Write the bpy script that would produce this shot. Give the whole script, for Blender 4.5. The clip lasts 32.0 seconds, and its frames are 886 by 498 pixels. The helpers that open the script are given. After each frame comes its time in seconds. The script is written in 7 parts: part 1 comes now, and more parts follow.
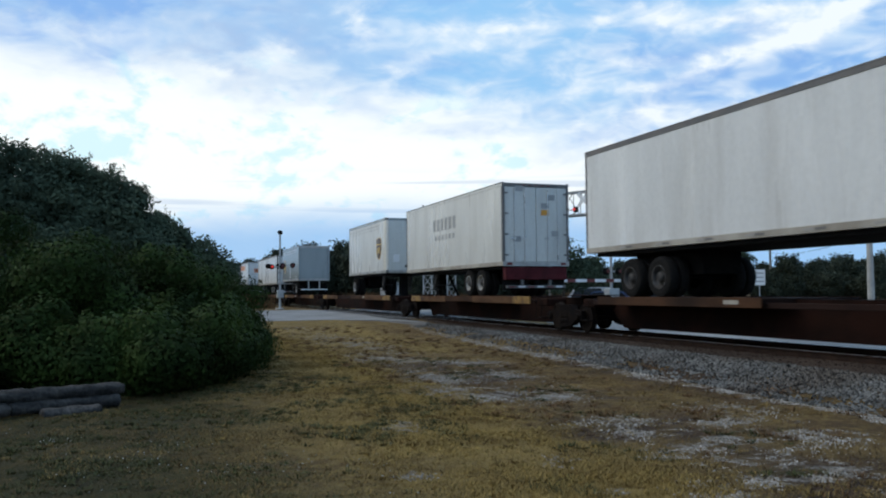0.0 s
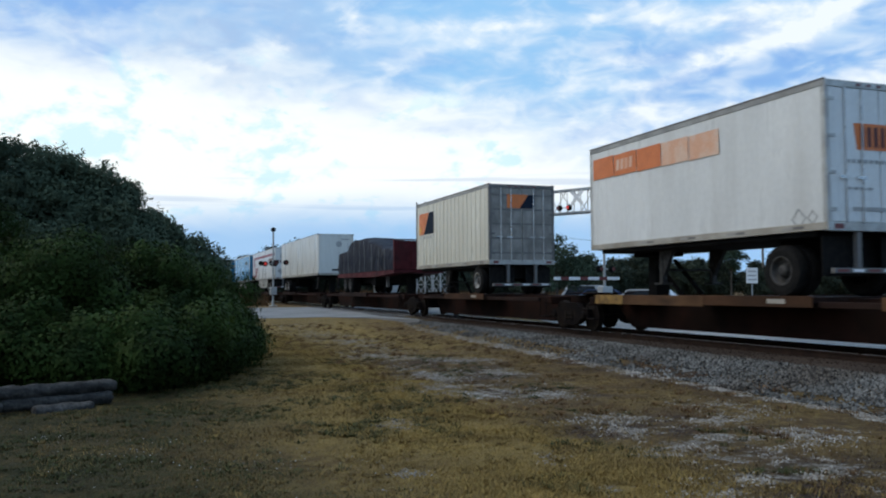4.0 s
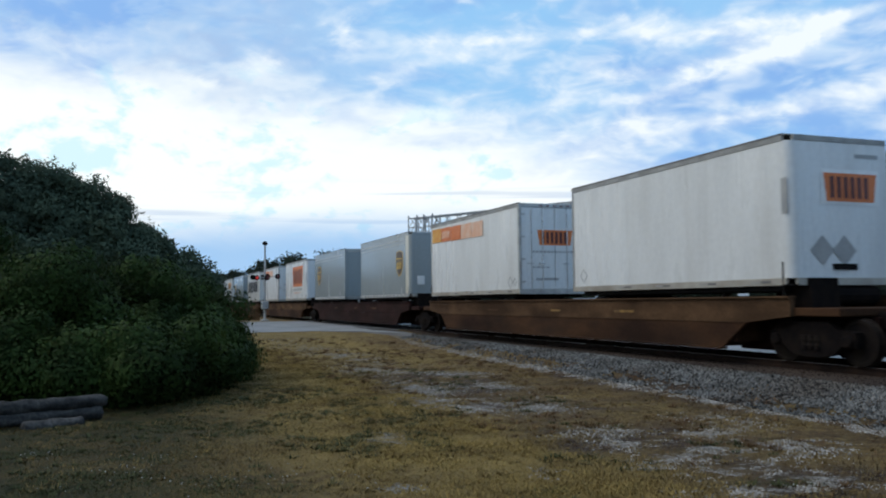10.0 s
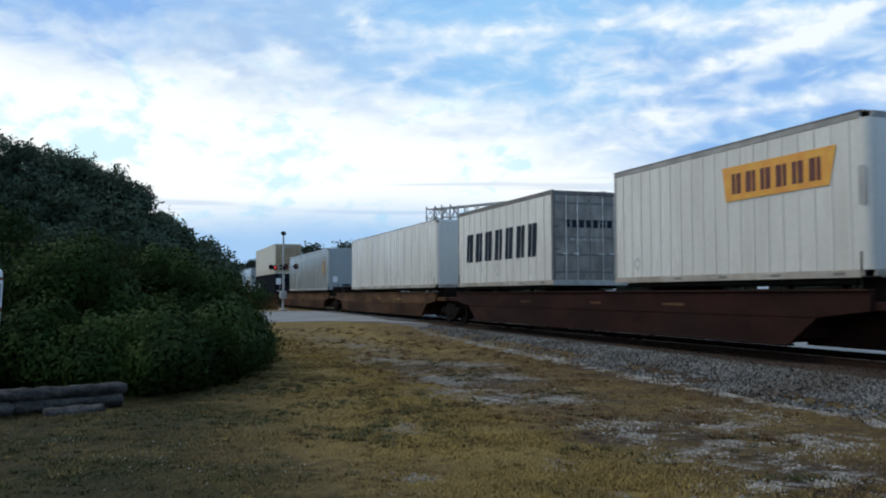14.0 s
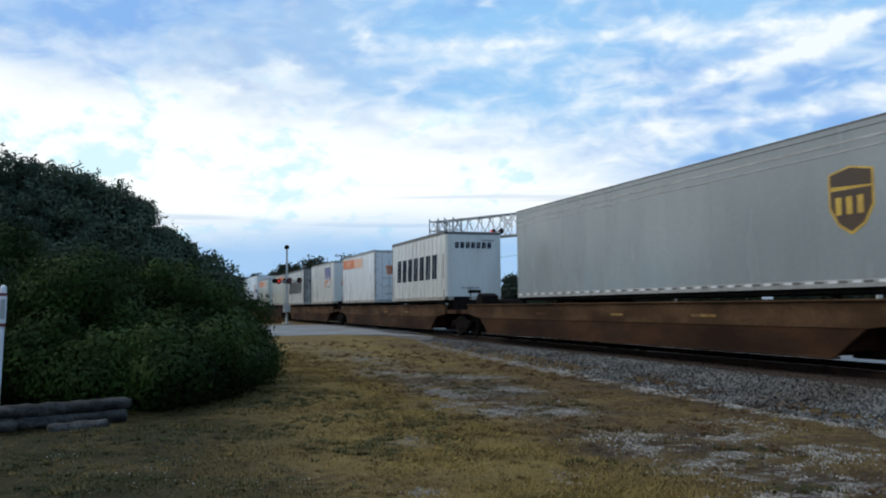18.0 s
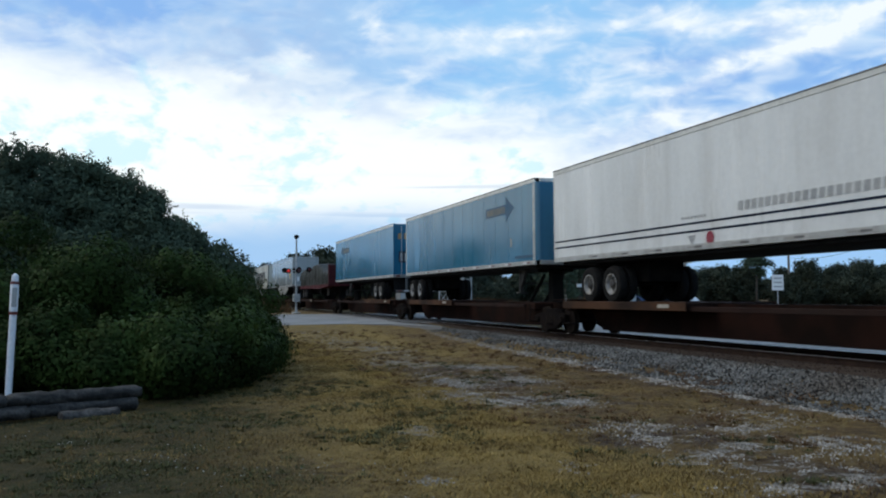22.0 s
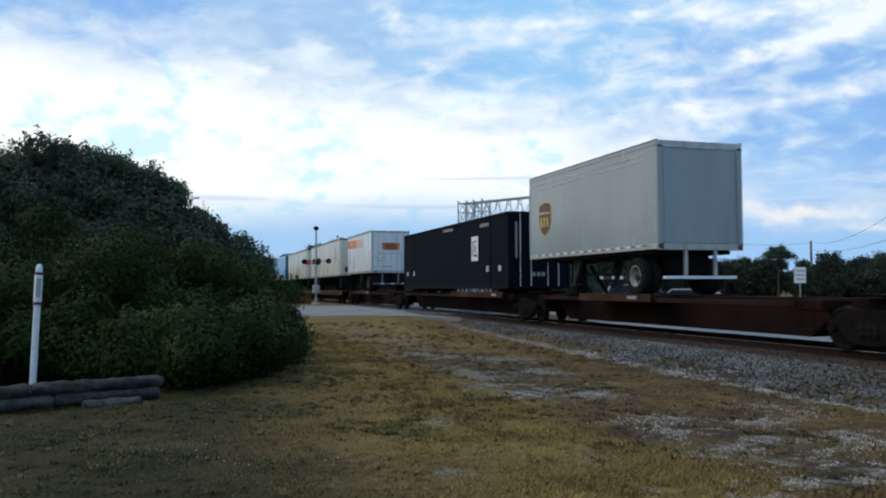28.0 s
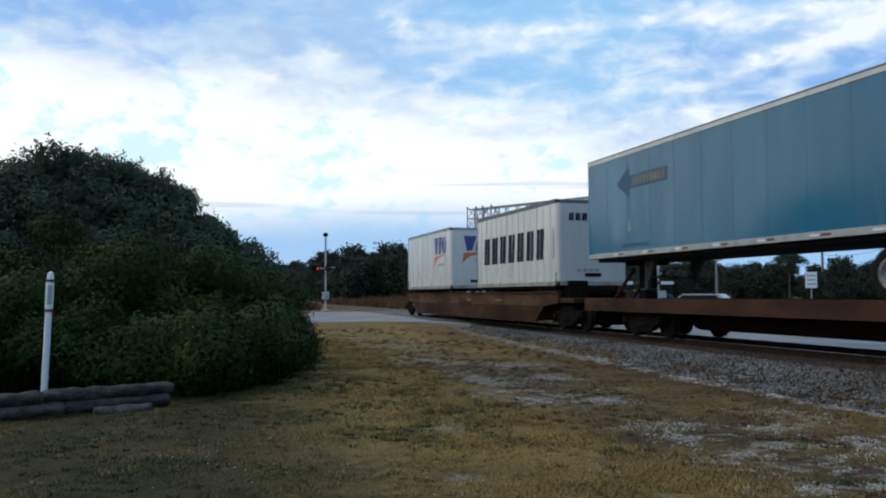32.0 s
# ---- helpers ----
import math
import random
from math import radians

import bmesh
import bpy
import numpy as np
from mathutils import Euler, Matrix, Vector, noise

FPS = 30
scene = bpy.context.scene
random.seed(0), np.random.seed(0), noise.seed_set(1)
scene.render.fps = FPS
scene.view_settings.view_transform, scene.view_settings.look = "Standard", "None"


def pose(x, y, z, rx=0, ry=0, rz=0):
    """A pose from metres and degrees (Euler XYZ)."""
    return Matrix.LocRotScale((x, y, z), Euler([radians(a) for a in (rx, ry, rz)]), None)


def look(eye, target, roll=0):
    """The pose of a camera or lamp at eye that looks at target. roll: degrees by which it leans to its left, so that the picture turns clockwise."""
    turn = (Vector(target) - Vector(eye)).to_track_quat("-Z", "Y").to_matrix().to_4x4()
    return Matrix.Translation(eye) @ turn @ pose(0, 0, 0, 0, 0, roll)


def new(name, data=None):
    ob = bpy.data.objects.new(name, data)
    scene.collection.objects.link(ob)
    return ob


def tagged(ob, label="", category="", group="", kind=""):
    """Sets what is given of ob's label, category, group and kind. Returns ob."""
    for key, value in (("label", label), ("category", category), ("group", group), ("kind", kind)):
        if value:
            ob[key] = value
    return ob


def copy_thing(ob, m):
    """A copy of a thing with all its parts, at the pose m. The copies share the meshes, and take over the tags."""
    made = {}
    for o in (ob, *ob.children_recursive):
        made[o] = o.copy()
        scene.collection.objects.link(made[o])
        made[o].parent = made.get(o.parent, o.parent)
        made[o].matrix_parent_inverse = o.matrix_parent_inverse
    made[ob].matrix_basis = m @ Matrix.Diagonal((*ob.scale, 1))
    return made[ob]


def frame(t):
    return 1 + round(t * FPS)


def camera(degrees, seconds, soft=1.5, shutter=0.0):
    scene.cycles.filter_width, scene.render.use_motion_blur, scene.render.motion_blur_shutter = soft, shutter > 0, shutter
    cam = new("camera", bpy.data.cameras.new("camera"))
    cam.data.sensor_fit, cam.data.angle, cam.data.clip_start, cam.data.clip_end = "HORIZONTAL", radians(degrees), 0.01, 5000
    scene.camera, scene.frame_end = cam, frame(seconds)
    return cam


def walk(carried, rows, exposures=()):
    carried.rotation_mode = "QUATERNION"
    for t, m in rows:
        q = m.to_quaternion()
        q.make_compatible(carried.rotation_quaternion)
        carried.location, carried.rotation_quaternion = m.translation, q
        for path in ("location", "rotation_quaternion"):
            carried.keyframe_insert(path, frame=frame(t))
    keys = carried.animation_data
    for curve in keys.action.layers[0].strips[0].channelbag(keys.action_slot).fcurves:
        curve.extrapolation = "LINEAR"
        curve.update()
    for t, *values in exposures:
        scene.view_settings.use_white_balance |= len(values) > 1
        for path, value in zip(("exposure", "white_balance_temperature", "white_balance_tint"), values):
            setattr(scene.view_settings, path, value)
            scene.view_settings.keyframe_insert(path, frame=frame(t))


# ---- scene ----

# ---------------------------------------------------------------- camera and its path
EYE = (0.0, 0.0, 1.65)
cam = camera(55.5, 32.0, soft=2.0, shutter=0.09)
# seconds, yaw, pitch, lean: a hand-held camera on one spot
TURNS = [
    (0, -19.36, 2.90, -0.44),
    (0.5, -19.42, 2.87, -0.70),
    (1, -19.44, 2.67, -0.27),
    (1.5, -19.52, 2.65, -0.21),
    (2, -19.38, 2.80, -0.19),
    (2.5, -19.20, 2.89, -0.43),
    (4.5, -19.90, 2.70, -0.29),
    (5, -19.57, 2.81, -0.20),
    (5.5, -19.58, 3.08, -0.28),
    (6, -19.23, 3.11, 0.00),
    (6.5, -19.40, 3.14, -0.08),
    (7, -19.09, 3.37, -0.40),
    (7.5, -19.34, 3.10, -0.53),
    (8, -19.43, 3.08, -0.45),
    (8.5, -19.92, 3.61, -0.20),
    (9, -20.03, 3.50, -0.33),
    (9.5, -20.71, 3.47, -0.56),
    (10, -20.35, 3.64, -0.51),
    (10.5, -19.74, 3.80, -0.43),
    (11, -19.33, 3.53, -0.37),
    (11.5, -19.40, 3.10, -0.32),
    (12, -18.96, 2.92, -0.24),
    (12.5, -19.18, 2.89, -0.26),
    (13, -19.28, 2.96, -0.25),
    (13.5, -18.95, 2.83, -0.22),
    (14, -19.14, 3.03, -0.10),
    (14.5, -18.70, 2.85, -0.14),
    (16.5, -19.15, 3.51, -0.58),
    (17, -18.97, 3.67, -0.47),
    (17.5, -18.93, 3.73, -0.55),
    (18, -18.92, 3.89, -0.51),
    (18.5, -19.18, 3.74, -0.57),
    (19, -19.35, 4.04, -0.71),
    (19.5, -19.01, 3.87, -0.47),
    (20, -18.74, 3.83, -0.42),
    (20.5, -18.40, 3.57, -0.49),
    (21, -18.21, 3.32, -0.50),
    (21.5, -18.19, 3.42, -0.41),
    (22, -18.28, 3.21, -0.30),
    (22.5, -17.94, 3.01, -0.55),
    (23, -17.84, 3.14, -0.56),
    (23.5, -18.20, 3.21, -0.35),
    (24, -17.95, 3.28, -0.25),
    (24.5, -17.76, 3.08, -0.16),
    (25, -17.84, 3.43, -0.43),
    (25.5, -17.39, 3.54, -0.32),
    (26, -17.29, 2.90, -0.14),
    (26.5, -17.04, 2.08, -0.04),
    (28.5, -16.97, 2.76, -0.15),
    (29, -16.90, 2.59, -0.14),
    (29.5, -16.49, 2.80, -0.12),
    (30, -16.36, 2.82, -0.09),
    (30.5, -16.28, 2.79, 0.00),
    (31, -16.34, 2.60, 0.20),
    (31.5, -16.16, 2.81, -0.07),
    (32, -16.34, 3.06, -0.31),
]
walk(cam, [(t, pose(*EYE, 90 + pitch, 0, yaw) @ pose(0, 0, 0, 0, 0, lean)) for t, yaw, pitch, lean in TURNS])

# ---------------------------------------------------------------- world and sun
SUN_AZ, SUN_EL = -66.0, 50.0  # degrees from +y, to the left of the line; a veiled sun


def build_world():
    w = bpy.data.worlds.new("evening_sky")
    scene.world = w
    w.use_nodes = True
    nt = w.node_tree
    nt.nodes.clear()
    N = nt.nodes.new

    def link(a, b):
        nt.links.new(a, b)

    def math_node(op, a, b=0.0, c=0.0, clamp=False):
        n = N("ShaderNodeMath")
        n.operation, n.use_clamp = op, clamp
        for i, v in enumerate((a, b, c)):
            if isinstance(v, (int, float)):
                n.inputs[i].default_value = v
            else:
                link(v, n.inputs[i])
        return n.outputs[0]

    def ramp(v, stops, interp="EASE"):
        n = N("ShaderNodeValToRGB")
        n.color_ramp.interpolation = interp
        e = n.color_ramp.elements
        while len(e) < len(stops):
            e.new(0.5)
        for el, (p, c) in zip(e, stops):
            el.position, el.color = p, (*c, 1) if len(c) == 3 else c
        link(v, n.inputs[0])
        return n.outputs[0]

    def mix(f, a, b):
        n = N("ShaderNodeMix")
        n.data_type = "RGBA"
        for i, v in ((0, f), (6, a), (7, b)):
            if isinstance(v, (int, float)):
                n.inputs[i].default_value = v
            elif isinstance(v, tuple):
                n.inputs[i].default_value = (*v, 1)
            else:
                link(v, n.inputs[i])
        return n.outputs[2]

    geo = N("ShaderNodeTexCoord").outputs["Generated"]
    sep = N("ShaderNodeSeparateXYZ")
    link(geo, sep.inputs[0])
    x, y, z = sep.outputs
    # axes turned to the line's open side: a to the right of it, b along it
    ca, sa = math.cos(radians(18)), math.sin(radians(18))
    a = math_node("SUBTRACT", math_node("MULTIPLY", x, ca), math_node("MULTIPLY", y, sa))
    b = math_node("ADD", math_node("MULTIPLY", x, sa), math_node("MULTIPLY", y, ca))
    comb = N("ShaderNodeCombineXYZ")
    for i, v in enumerate((a, b, z)):
        link(v, comb.inputs[i])

    # the sheet of cloud, in slopes to the right of and above the line of sight along the track
    fwd = math_node("MAXIMUM", b, 0.3)
    A0, Z0 = math_node("DIVIDE", a, fwd), math_node("DIVIDE", z, fwd)

    def layer(scale, loc, rot, stretch, detail, rough, dist, colour=False):
        m = N("ShaderNodeMapping")
        m.inputs["Location"].default_value = loc
        m.inputs["Rotation"].default_value = (0, radians(rot), 0)
        m.inputs["Scale"].default_value = stretch
        link(comb.outputs[0], m.inputs[0])
        n = N("ShaderNodeTexNoise")
        n.inputs["Scale"].default_value, n.inputs["Detail"].default_value = scale, detail
        n.inputs["Roughness"].default_value, n.inputs["Distortion"].default_value = rough, dist
        link(m.outputs[0], n.inputs[0])
        return n.outputs[1 if colour else 0]

    def parts_of(v):
        s = N("ShaderNodeSeparateXYZ")
        link(v, s.inputs[0])
        return s.outputs

    def add(*v):
        out = v[0]
        for w_ in v[1:]:
            out = math_node("ADD", out, w_)
        return out

    def mul(p, q):
        return math_node("MULTIPLY", p, q)

    def soft(v, lo, hi):
        n = N("ShaderNodeMapRange")
        n.interpolation_type = "SMOOTHSTEP"
        n.inputs[1].default_value, n.inputs[2].default_value = lo, hi
        link(v, n.inputs[0])
        return n.outputs[0]

    wx, wy, _ = parts_of(layer(9.0, (0.7, 0.1, 0.5), 8, (0.8, 1, 1.6), 6, 0.62, 0.3, True))
    A = add(A0, mul(math_node("SUBTRACT", wx, 0.5), 0.17))
    Z = add(Z0, mul(math_node("SUBTRACT", wy, 0.5), 0.075))

    def puff(ca0, cz0, ra, rz, amount, tilt=0.0):
        """One long soft cloud round a direction."""
        da = math_node("SUBTRACT", A, ca0)
        dz = math_node("SUBTRACT", math_node("SUBTRACT", Z, cz0), mul(da, tilt))
        q = add(math_node("POWER", math_node("DIVIDE", da, ra), 2.0), math_node("POWER", math_node("DIVIDE", dz, rz), 2.0))
        return mul(math_node("EXPONENT", mul(q, -1.0)), amount)

    ripple = layer(17.0, (1.3, 0.2, 0.4), -7, (0.9, 1, 2.2), 3.5, 0.5, 0.5)
    lump = layer(40.0, (0.2, 0.6, 0.1), -8, (0.8, 1, 1.4), 4, 0.5, 0.3)
    broad = layer(5.0, (0.3, 1.7, 0.2), 6, (0.8, 1, 2.2), 5, 0.55, 0.4)
    # rows of bright cloud over the open side
    rows = add(*[puff(*s) for s in (
        (0.095, 0.314, 0.10, 0.012, 0.75, 0.10), (0.372, 0.288, 0.045, 0.013, 1.1, 0.22), (0.468, 0.315, 0.055, 0.016, 1.1, 0.22), (0.40, 0.336, 0.075, 0.012, 0.9, 0.12),
        (0.30, 0.338, 0.06, 0.010, 0.6, 0.1), (0.52, 0.345, 0.07, 0.012, 0.8, 0.2), (0.17, 0.240, 0.13, 0.011, 0.45, 0.13), (0.265, 0.203, 0.11, 0.013, 0.6, 0.2), (0.275, 0.249, 0.05, 0.010, 0.5, 0.2),
        (0.06, 0.290, 0.05, 0.010, 0.5, 0.1), (0.27, 0.285, 0.05, 0.009, 0.5, 0.1), (0.47, 0.235, 0.08, 0.012, 0.5, 0.25), (0.40, 0.225, 0.05, 0.009, 0.4, 0.2),
        (-0.175, 0.287, 0.035, 0.013, 0.7, 0.0), (-0.24, 0.268, 0.03, 0.007, 0.9, -0.1), (-0.065, 0.325, 0.014, 0.024, 0.6, 0.8), (-0.02, 0.280, 0.04, 0.010, 0.5, 0.1), (-0.01, 0.225, 0.07, 0.016, 0.7, -0.1),
        (-0.36, 0.312, 0.06, 0.018, 0.35, 0.1), (-0.46, 0.325, 0.09, 0.012, 0.30, -0.1), (0.62, 0.26, 0.08, 0.015, 0.6, 0.2))])
    rows = mul(rows, add(-0.15, mul(lump, 2.2)))
    open_side = soft(A0, -0.25, 0.15)
    rows = add(rows, mul(soft(ripple, 0.48, 0.70), add(0.14, mul(open_side, 0.36))))
    rows = add(rows, mul(soft(lump, 0.5, 0.75), 0.12))
    # the white veil below a line that sinks to the right
    edge = math_node("SUBTRACT", math_node("SUBTRACT", 0.213, mul(A0, 0.17)), Z)
    edge = add(edge, mul(math_node("SUBTRACT", broad, 0.5), 0.10), mul(math_node("SUBTRACT", ripple, 0.5), 0.05))
    veil = mul(soft(edge, -0.055, 0.045), add(0.22, mul(math_node("SUBTRACT", 1.0, soft(A0, 0.14, 0.40)), 0.78)))
    sky = N("ShaderNodeTexSky")
    sky.sky_type, sky.sun_disc = "NISHITA", False
    sky.sun_elevation, sky.sun_rotation = radians(SUN_EL), radians(SUN_AZ)
    blue = mix(0.88, sky.outputs[0], (2.6, 5.0, 9.3))
    blue = mix(soft(broad, 0.38, 0.62), blue, (3.1, 6.0, 9.4))
    # grey undersides of the thicker cloud, strongest high up away from the track
    grey = mul(math_node("SUBTRACT", 1.0, soft(A0, -0.22, 0.02)), soft(add(broad, mul(math_node("SUBTRACT", lump, 0.5), 0.3)), 0.34, 0.60))
    col = mix(mul(grey, 0.85), blue, (4.3, 5.9, 8.5))
    col = mix(mul(soft(ripple, 0.40, 0.54), 0.40), col, (4.5, 6.7, 9.4))
    col = mix(math_node("MINIMUM", rows, 1.0), col, (9.0, 9.8, 10.4))
    thin_spots = soft(add(mul(lump, 0.5), mul(layer(12.0, (2.2, 0.3, 1.4), 12, (0.8, 1, 1.5), 5, 0.6, 0.6), 0.7)), 0.62, 0.74)
    white = mix(mul(thin_spots, 0.85), (10.0, 10.5, 10.5), (6.6, 9.4, 10.4))
    col = mix(veil, col, white)
    # thin grey bars low down, and the blue strip along the skyline
    bars_ = soft(layer(9.0, (0, 0, 0.31), 2, (0.3, 0.35, 9.0), 4, 0.5, 0.2), 0.54, 0.66)
    bars_ = mul(bars_, mul(soft(Z0, 0.075, 0.10), math_node("SUBTRACT", 1.0, soft(Z0, 0.125, 0.15))))
    col = mix(mul(bars_, 0.7), col, (6.2, 7.3, 8.8))
    low = math_node("SUBTRACT", 1.0, soft(add(Z0, mul(math_node("SUBTRACT", broad, 0.5), 0.05)), 0.062, 0.122))
    col = mix(mul(low, 0.92), col, (3.3, 5.75, 9.0))
    col = mix(math_node("MINIMUM", mul(add(puff(0.39, 0.090, 0.11, 0.010, 1.0, 0.0), puff(0.50, 0.072, 0.06, 0.007, 0.6, 0.0)), add(0.2, mul(lump, 1.4))), 0.9), col, (9.3, 9.2, 9.3))
    ground = ramp(z, [(0.0, (0, 0, 0)), (0.004, (1, 1, 1))], "LINEAR")
    col = mix(ground, (0.8, 0.8, 0.7), col)
    bg = N("ShaderNodeBackground")
    bg.inputs[1].default_value = 0.1
    link(col, bg.inputs[0])
    out = N("ShaderNodeOutputWorld")
    link(bg.outputs[0], out.inputs[0])


build_world()
sun = new("sun", bpy.data.lights.new("sun", "SUN"))
sun.data.energy, sun.data.angle, sun.data.color = 1.45, radians(50), (1.0, 0.88, 0.68)
a, e = radians(SUN_AZ), radians(SUN_EL)
sun.matrix_world = look(Vector((math.sin(a) * math.cos(e), math.cos(a) * math.cos(e), math.sin(e))) * 50, (0, 0, 0))
scene.view_settings.exposure = 0.0

# ---------------------------------------------------------------- materials
def surf(name, base, second=None, rough=0.55, metal=0.0, scale=1.2, stretch=(1, 1, 1), fine=28.0, fine_amt=0.18, bump=0.15,
         dirt=None, dirt_amt=0.0, dirt_scale=0.8, island=0.0, gloss=0.5):
    """Two scales of noise between two tones, a stain colour, and fine relief, all in metres on the object."""
    m = bpy.data.materials.new(name)
    m.use_nodes = True
    nt = m.node_tree
    b = nt.nodes["Principled BSDF"]
    N = nt.nodes.new

    def noise_at(sc, st, det=5):
        mp, n = N("ShaderNodeMapping"), N("ShaderNodeTexNoise")
        mp.inputs["Scale"].default_value = st
        nt.links.new(co.outputs["Object"], mp.inputs[0])
        nt.links.new(mp.outputs[0], n.inputs[0])
        n.inputs["Scale"].default_value, n.inputs["Detail"].default_value = sc, det
        return n.outputs[0]

    def mixed(f, a, c, mode="MIX"):
        x = N("ShaderNodeMix")
        x.data_type, x.blend_type = "RGBA", mode
        for i, v in ((0, f), (6, a), (7, c)):
            if isinstance(v, (int, float)):
                x.inputs[i].default_value = v
            elif isinstance(v, tuple):
                x.inputs[i].default_value = (*v, 1)
            else:
                nt.links.new(v, x.inputs[i])
        return x.outputs[2]

    def ranged(v, lo, hi, a=0.0, c=1.0):
        r = N("ShaderNodeMapRange")
        r.inputs[1].default_value, r.inputs[2].default_value, r.inputs[3].default_value, r.inputs[4].default_value = lo, hi, a, c
        nt.links.new(v, r.inputs[0])
        return r.outputs[0]

    co = N("ShaderNodeTexCoord")
    second = second or tuple(v * 0.8 for v in base)
    large = noise_at(scale, stretch)
    small = noise_at(fine, (1, 1, 1), 4)
    col = mixed(ranged(large, 0.38, 0.64), base, second)
    col = mixed(fine_amt, col, mixed(1.0, col, ranged_colour(nt, small), "MULTIPLY"))
    if dirt:
        col = mixed(ranged(noise_at(dirt_scale, stretch, 8), 0.5, 0.72, 0, dirt_amt), col, dirt)
    if island:
        g = N("ShaderNodeNewGeometry")
        o = N("ShaderNodeObjectInfo")
        ad = N("ShaderNodeMath")
        ad.operation = "FRACT"
        a2 = N("ShaderNodeMath")
        a2.operation = "ADD"
        nt.links.new(g.outputs["Random Per Island"], a2.inputs[0])
        nt.links.new(o.outputs["Random"], a2.inputs[1])
        nt.links.new(a2.outputs[0], ad.inputs[0])
        hsv = N("ShaderNodeHueSaturation")
        nt.links.new(ranged(ad.outputs[0], 0, 1, 1 - island, 1 + island), hsv.inputs["Value"])
        nt.links.new(col, hsv.inputs["Color"])
        col = hsv.outputs[0]
    nt.links.new(col, b.inputs["Base Color"])
    b.inputs["Metallic"].default_value = metal
    nt.links.new(ranged(large, 0.3, 0.7, max(rough - 0.1, 0.05), min(rough + 0.12, 1)), b.inputs["Roughness"])
    b.inputs["Specular IOR Level"].default_value = gloss
    if bump:
        bp = N("ShaderNodeBump")
        bp.inputs["Strength"].default_value, bp.inputs["Distance"].default_value = bump, 0.02
        nt.links.new(small, bp.inputs["Height"])
        nt.links.new(bp.outputs[0], b.inputs["Normal"])
    return m


def ranged_colour(nt, v):
    r = nt.nodes.new("ShaderNodeMapRange")
    r.inputs[1].default_value, r.inputs[2].default_value, r.inputs[3].default_value, r.inputs[4].default_value = 0.3, 0.7, 0.35, 1.5
    nt.links.new(v, r.inputs[0])
    return r.outputs[0]


def glowing(name, colour, power):
    m = surf(name, colour, rough=0.3, bump=0)
    b = m.node_tree.nodes["Principled BSDF"]
    b.inputs["Emission Color"].default_value, b.inputs["Emission Strength"].default_value = (*colour, 1), power
    return m


STREAK = (1.0, 0.9, 0.12)


def skin(name, base, second=None, dirt=(0.25, 0.22, 0.18), amt=0.30, rough=0.30):
    return surf(name, base, second, rough=rough, scale=1.6, stretch=STREAK, fine=9, fine_amt=0.07, bump=0.03, dirt=dirt, dirt_amt=amt, dirt_scale=1.3)


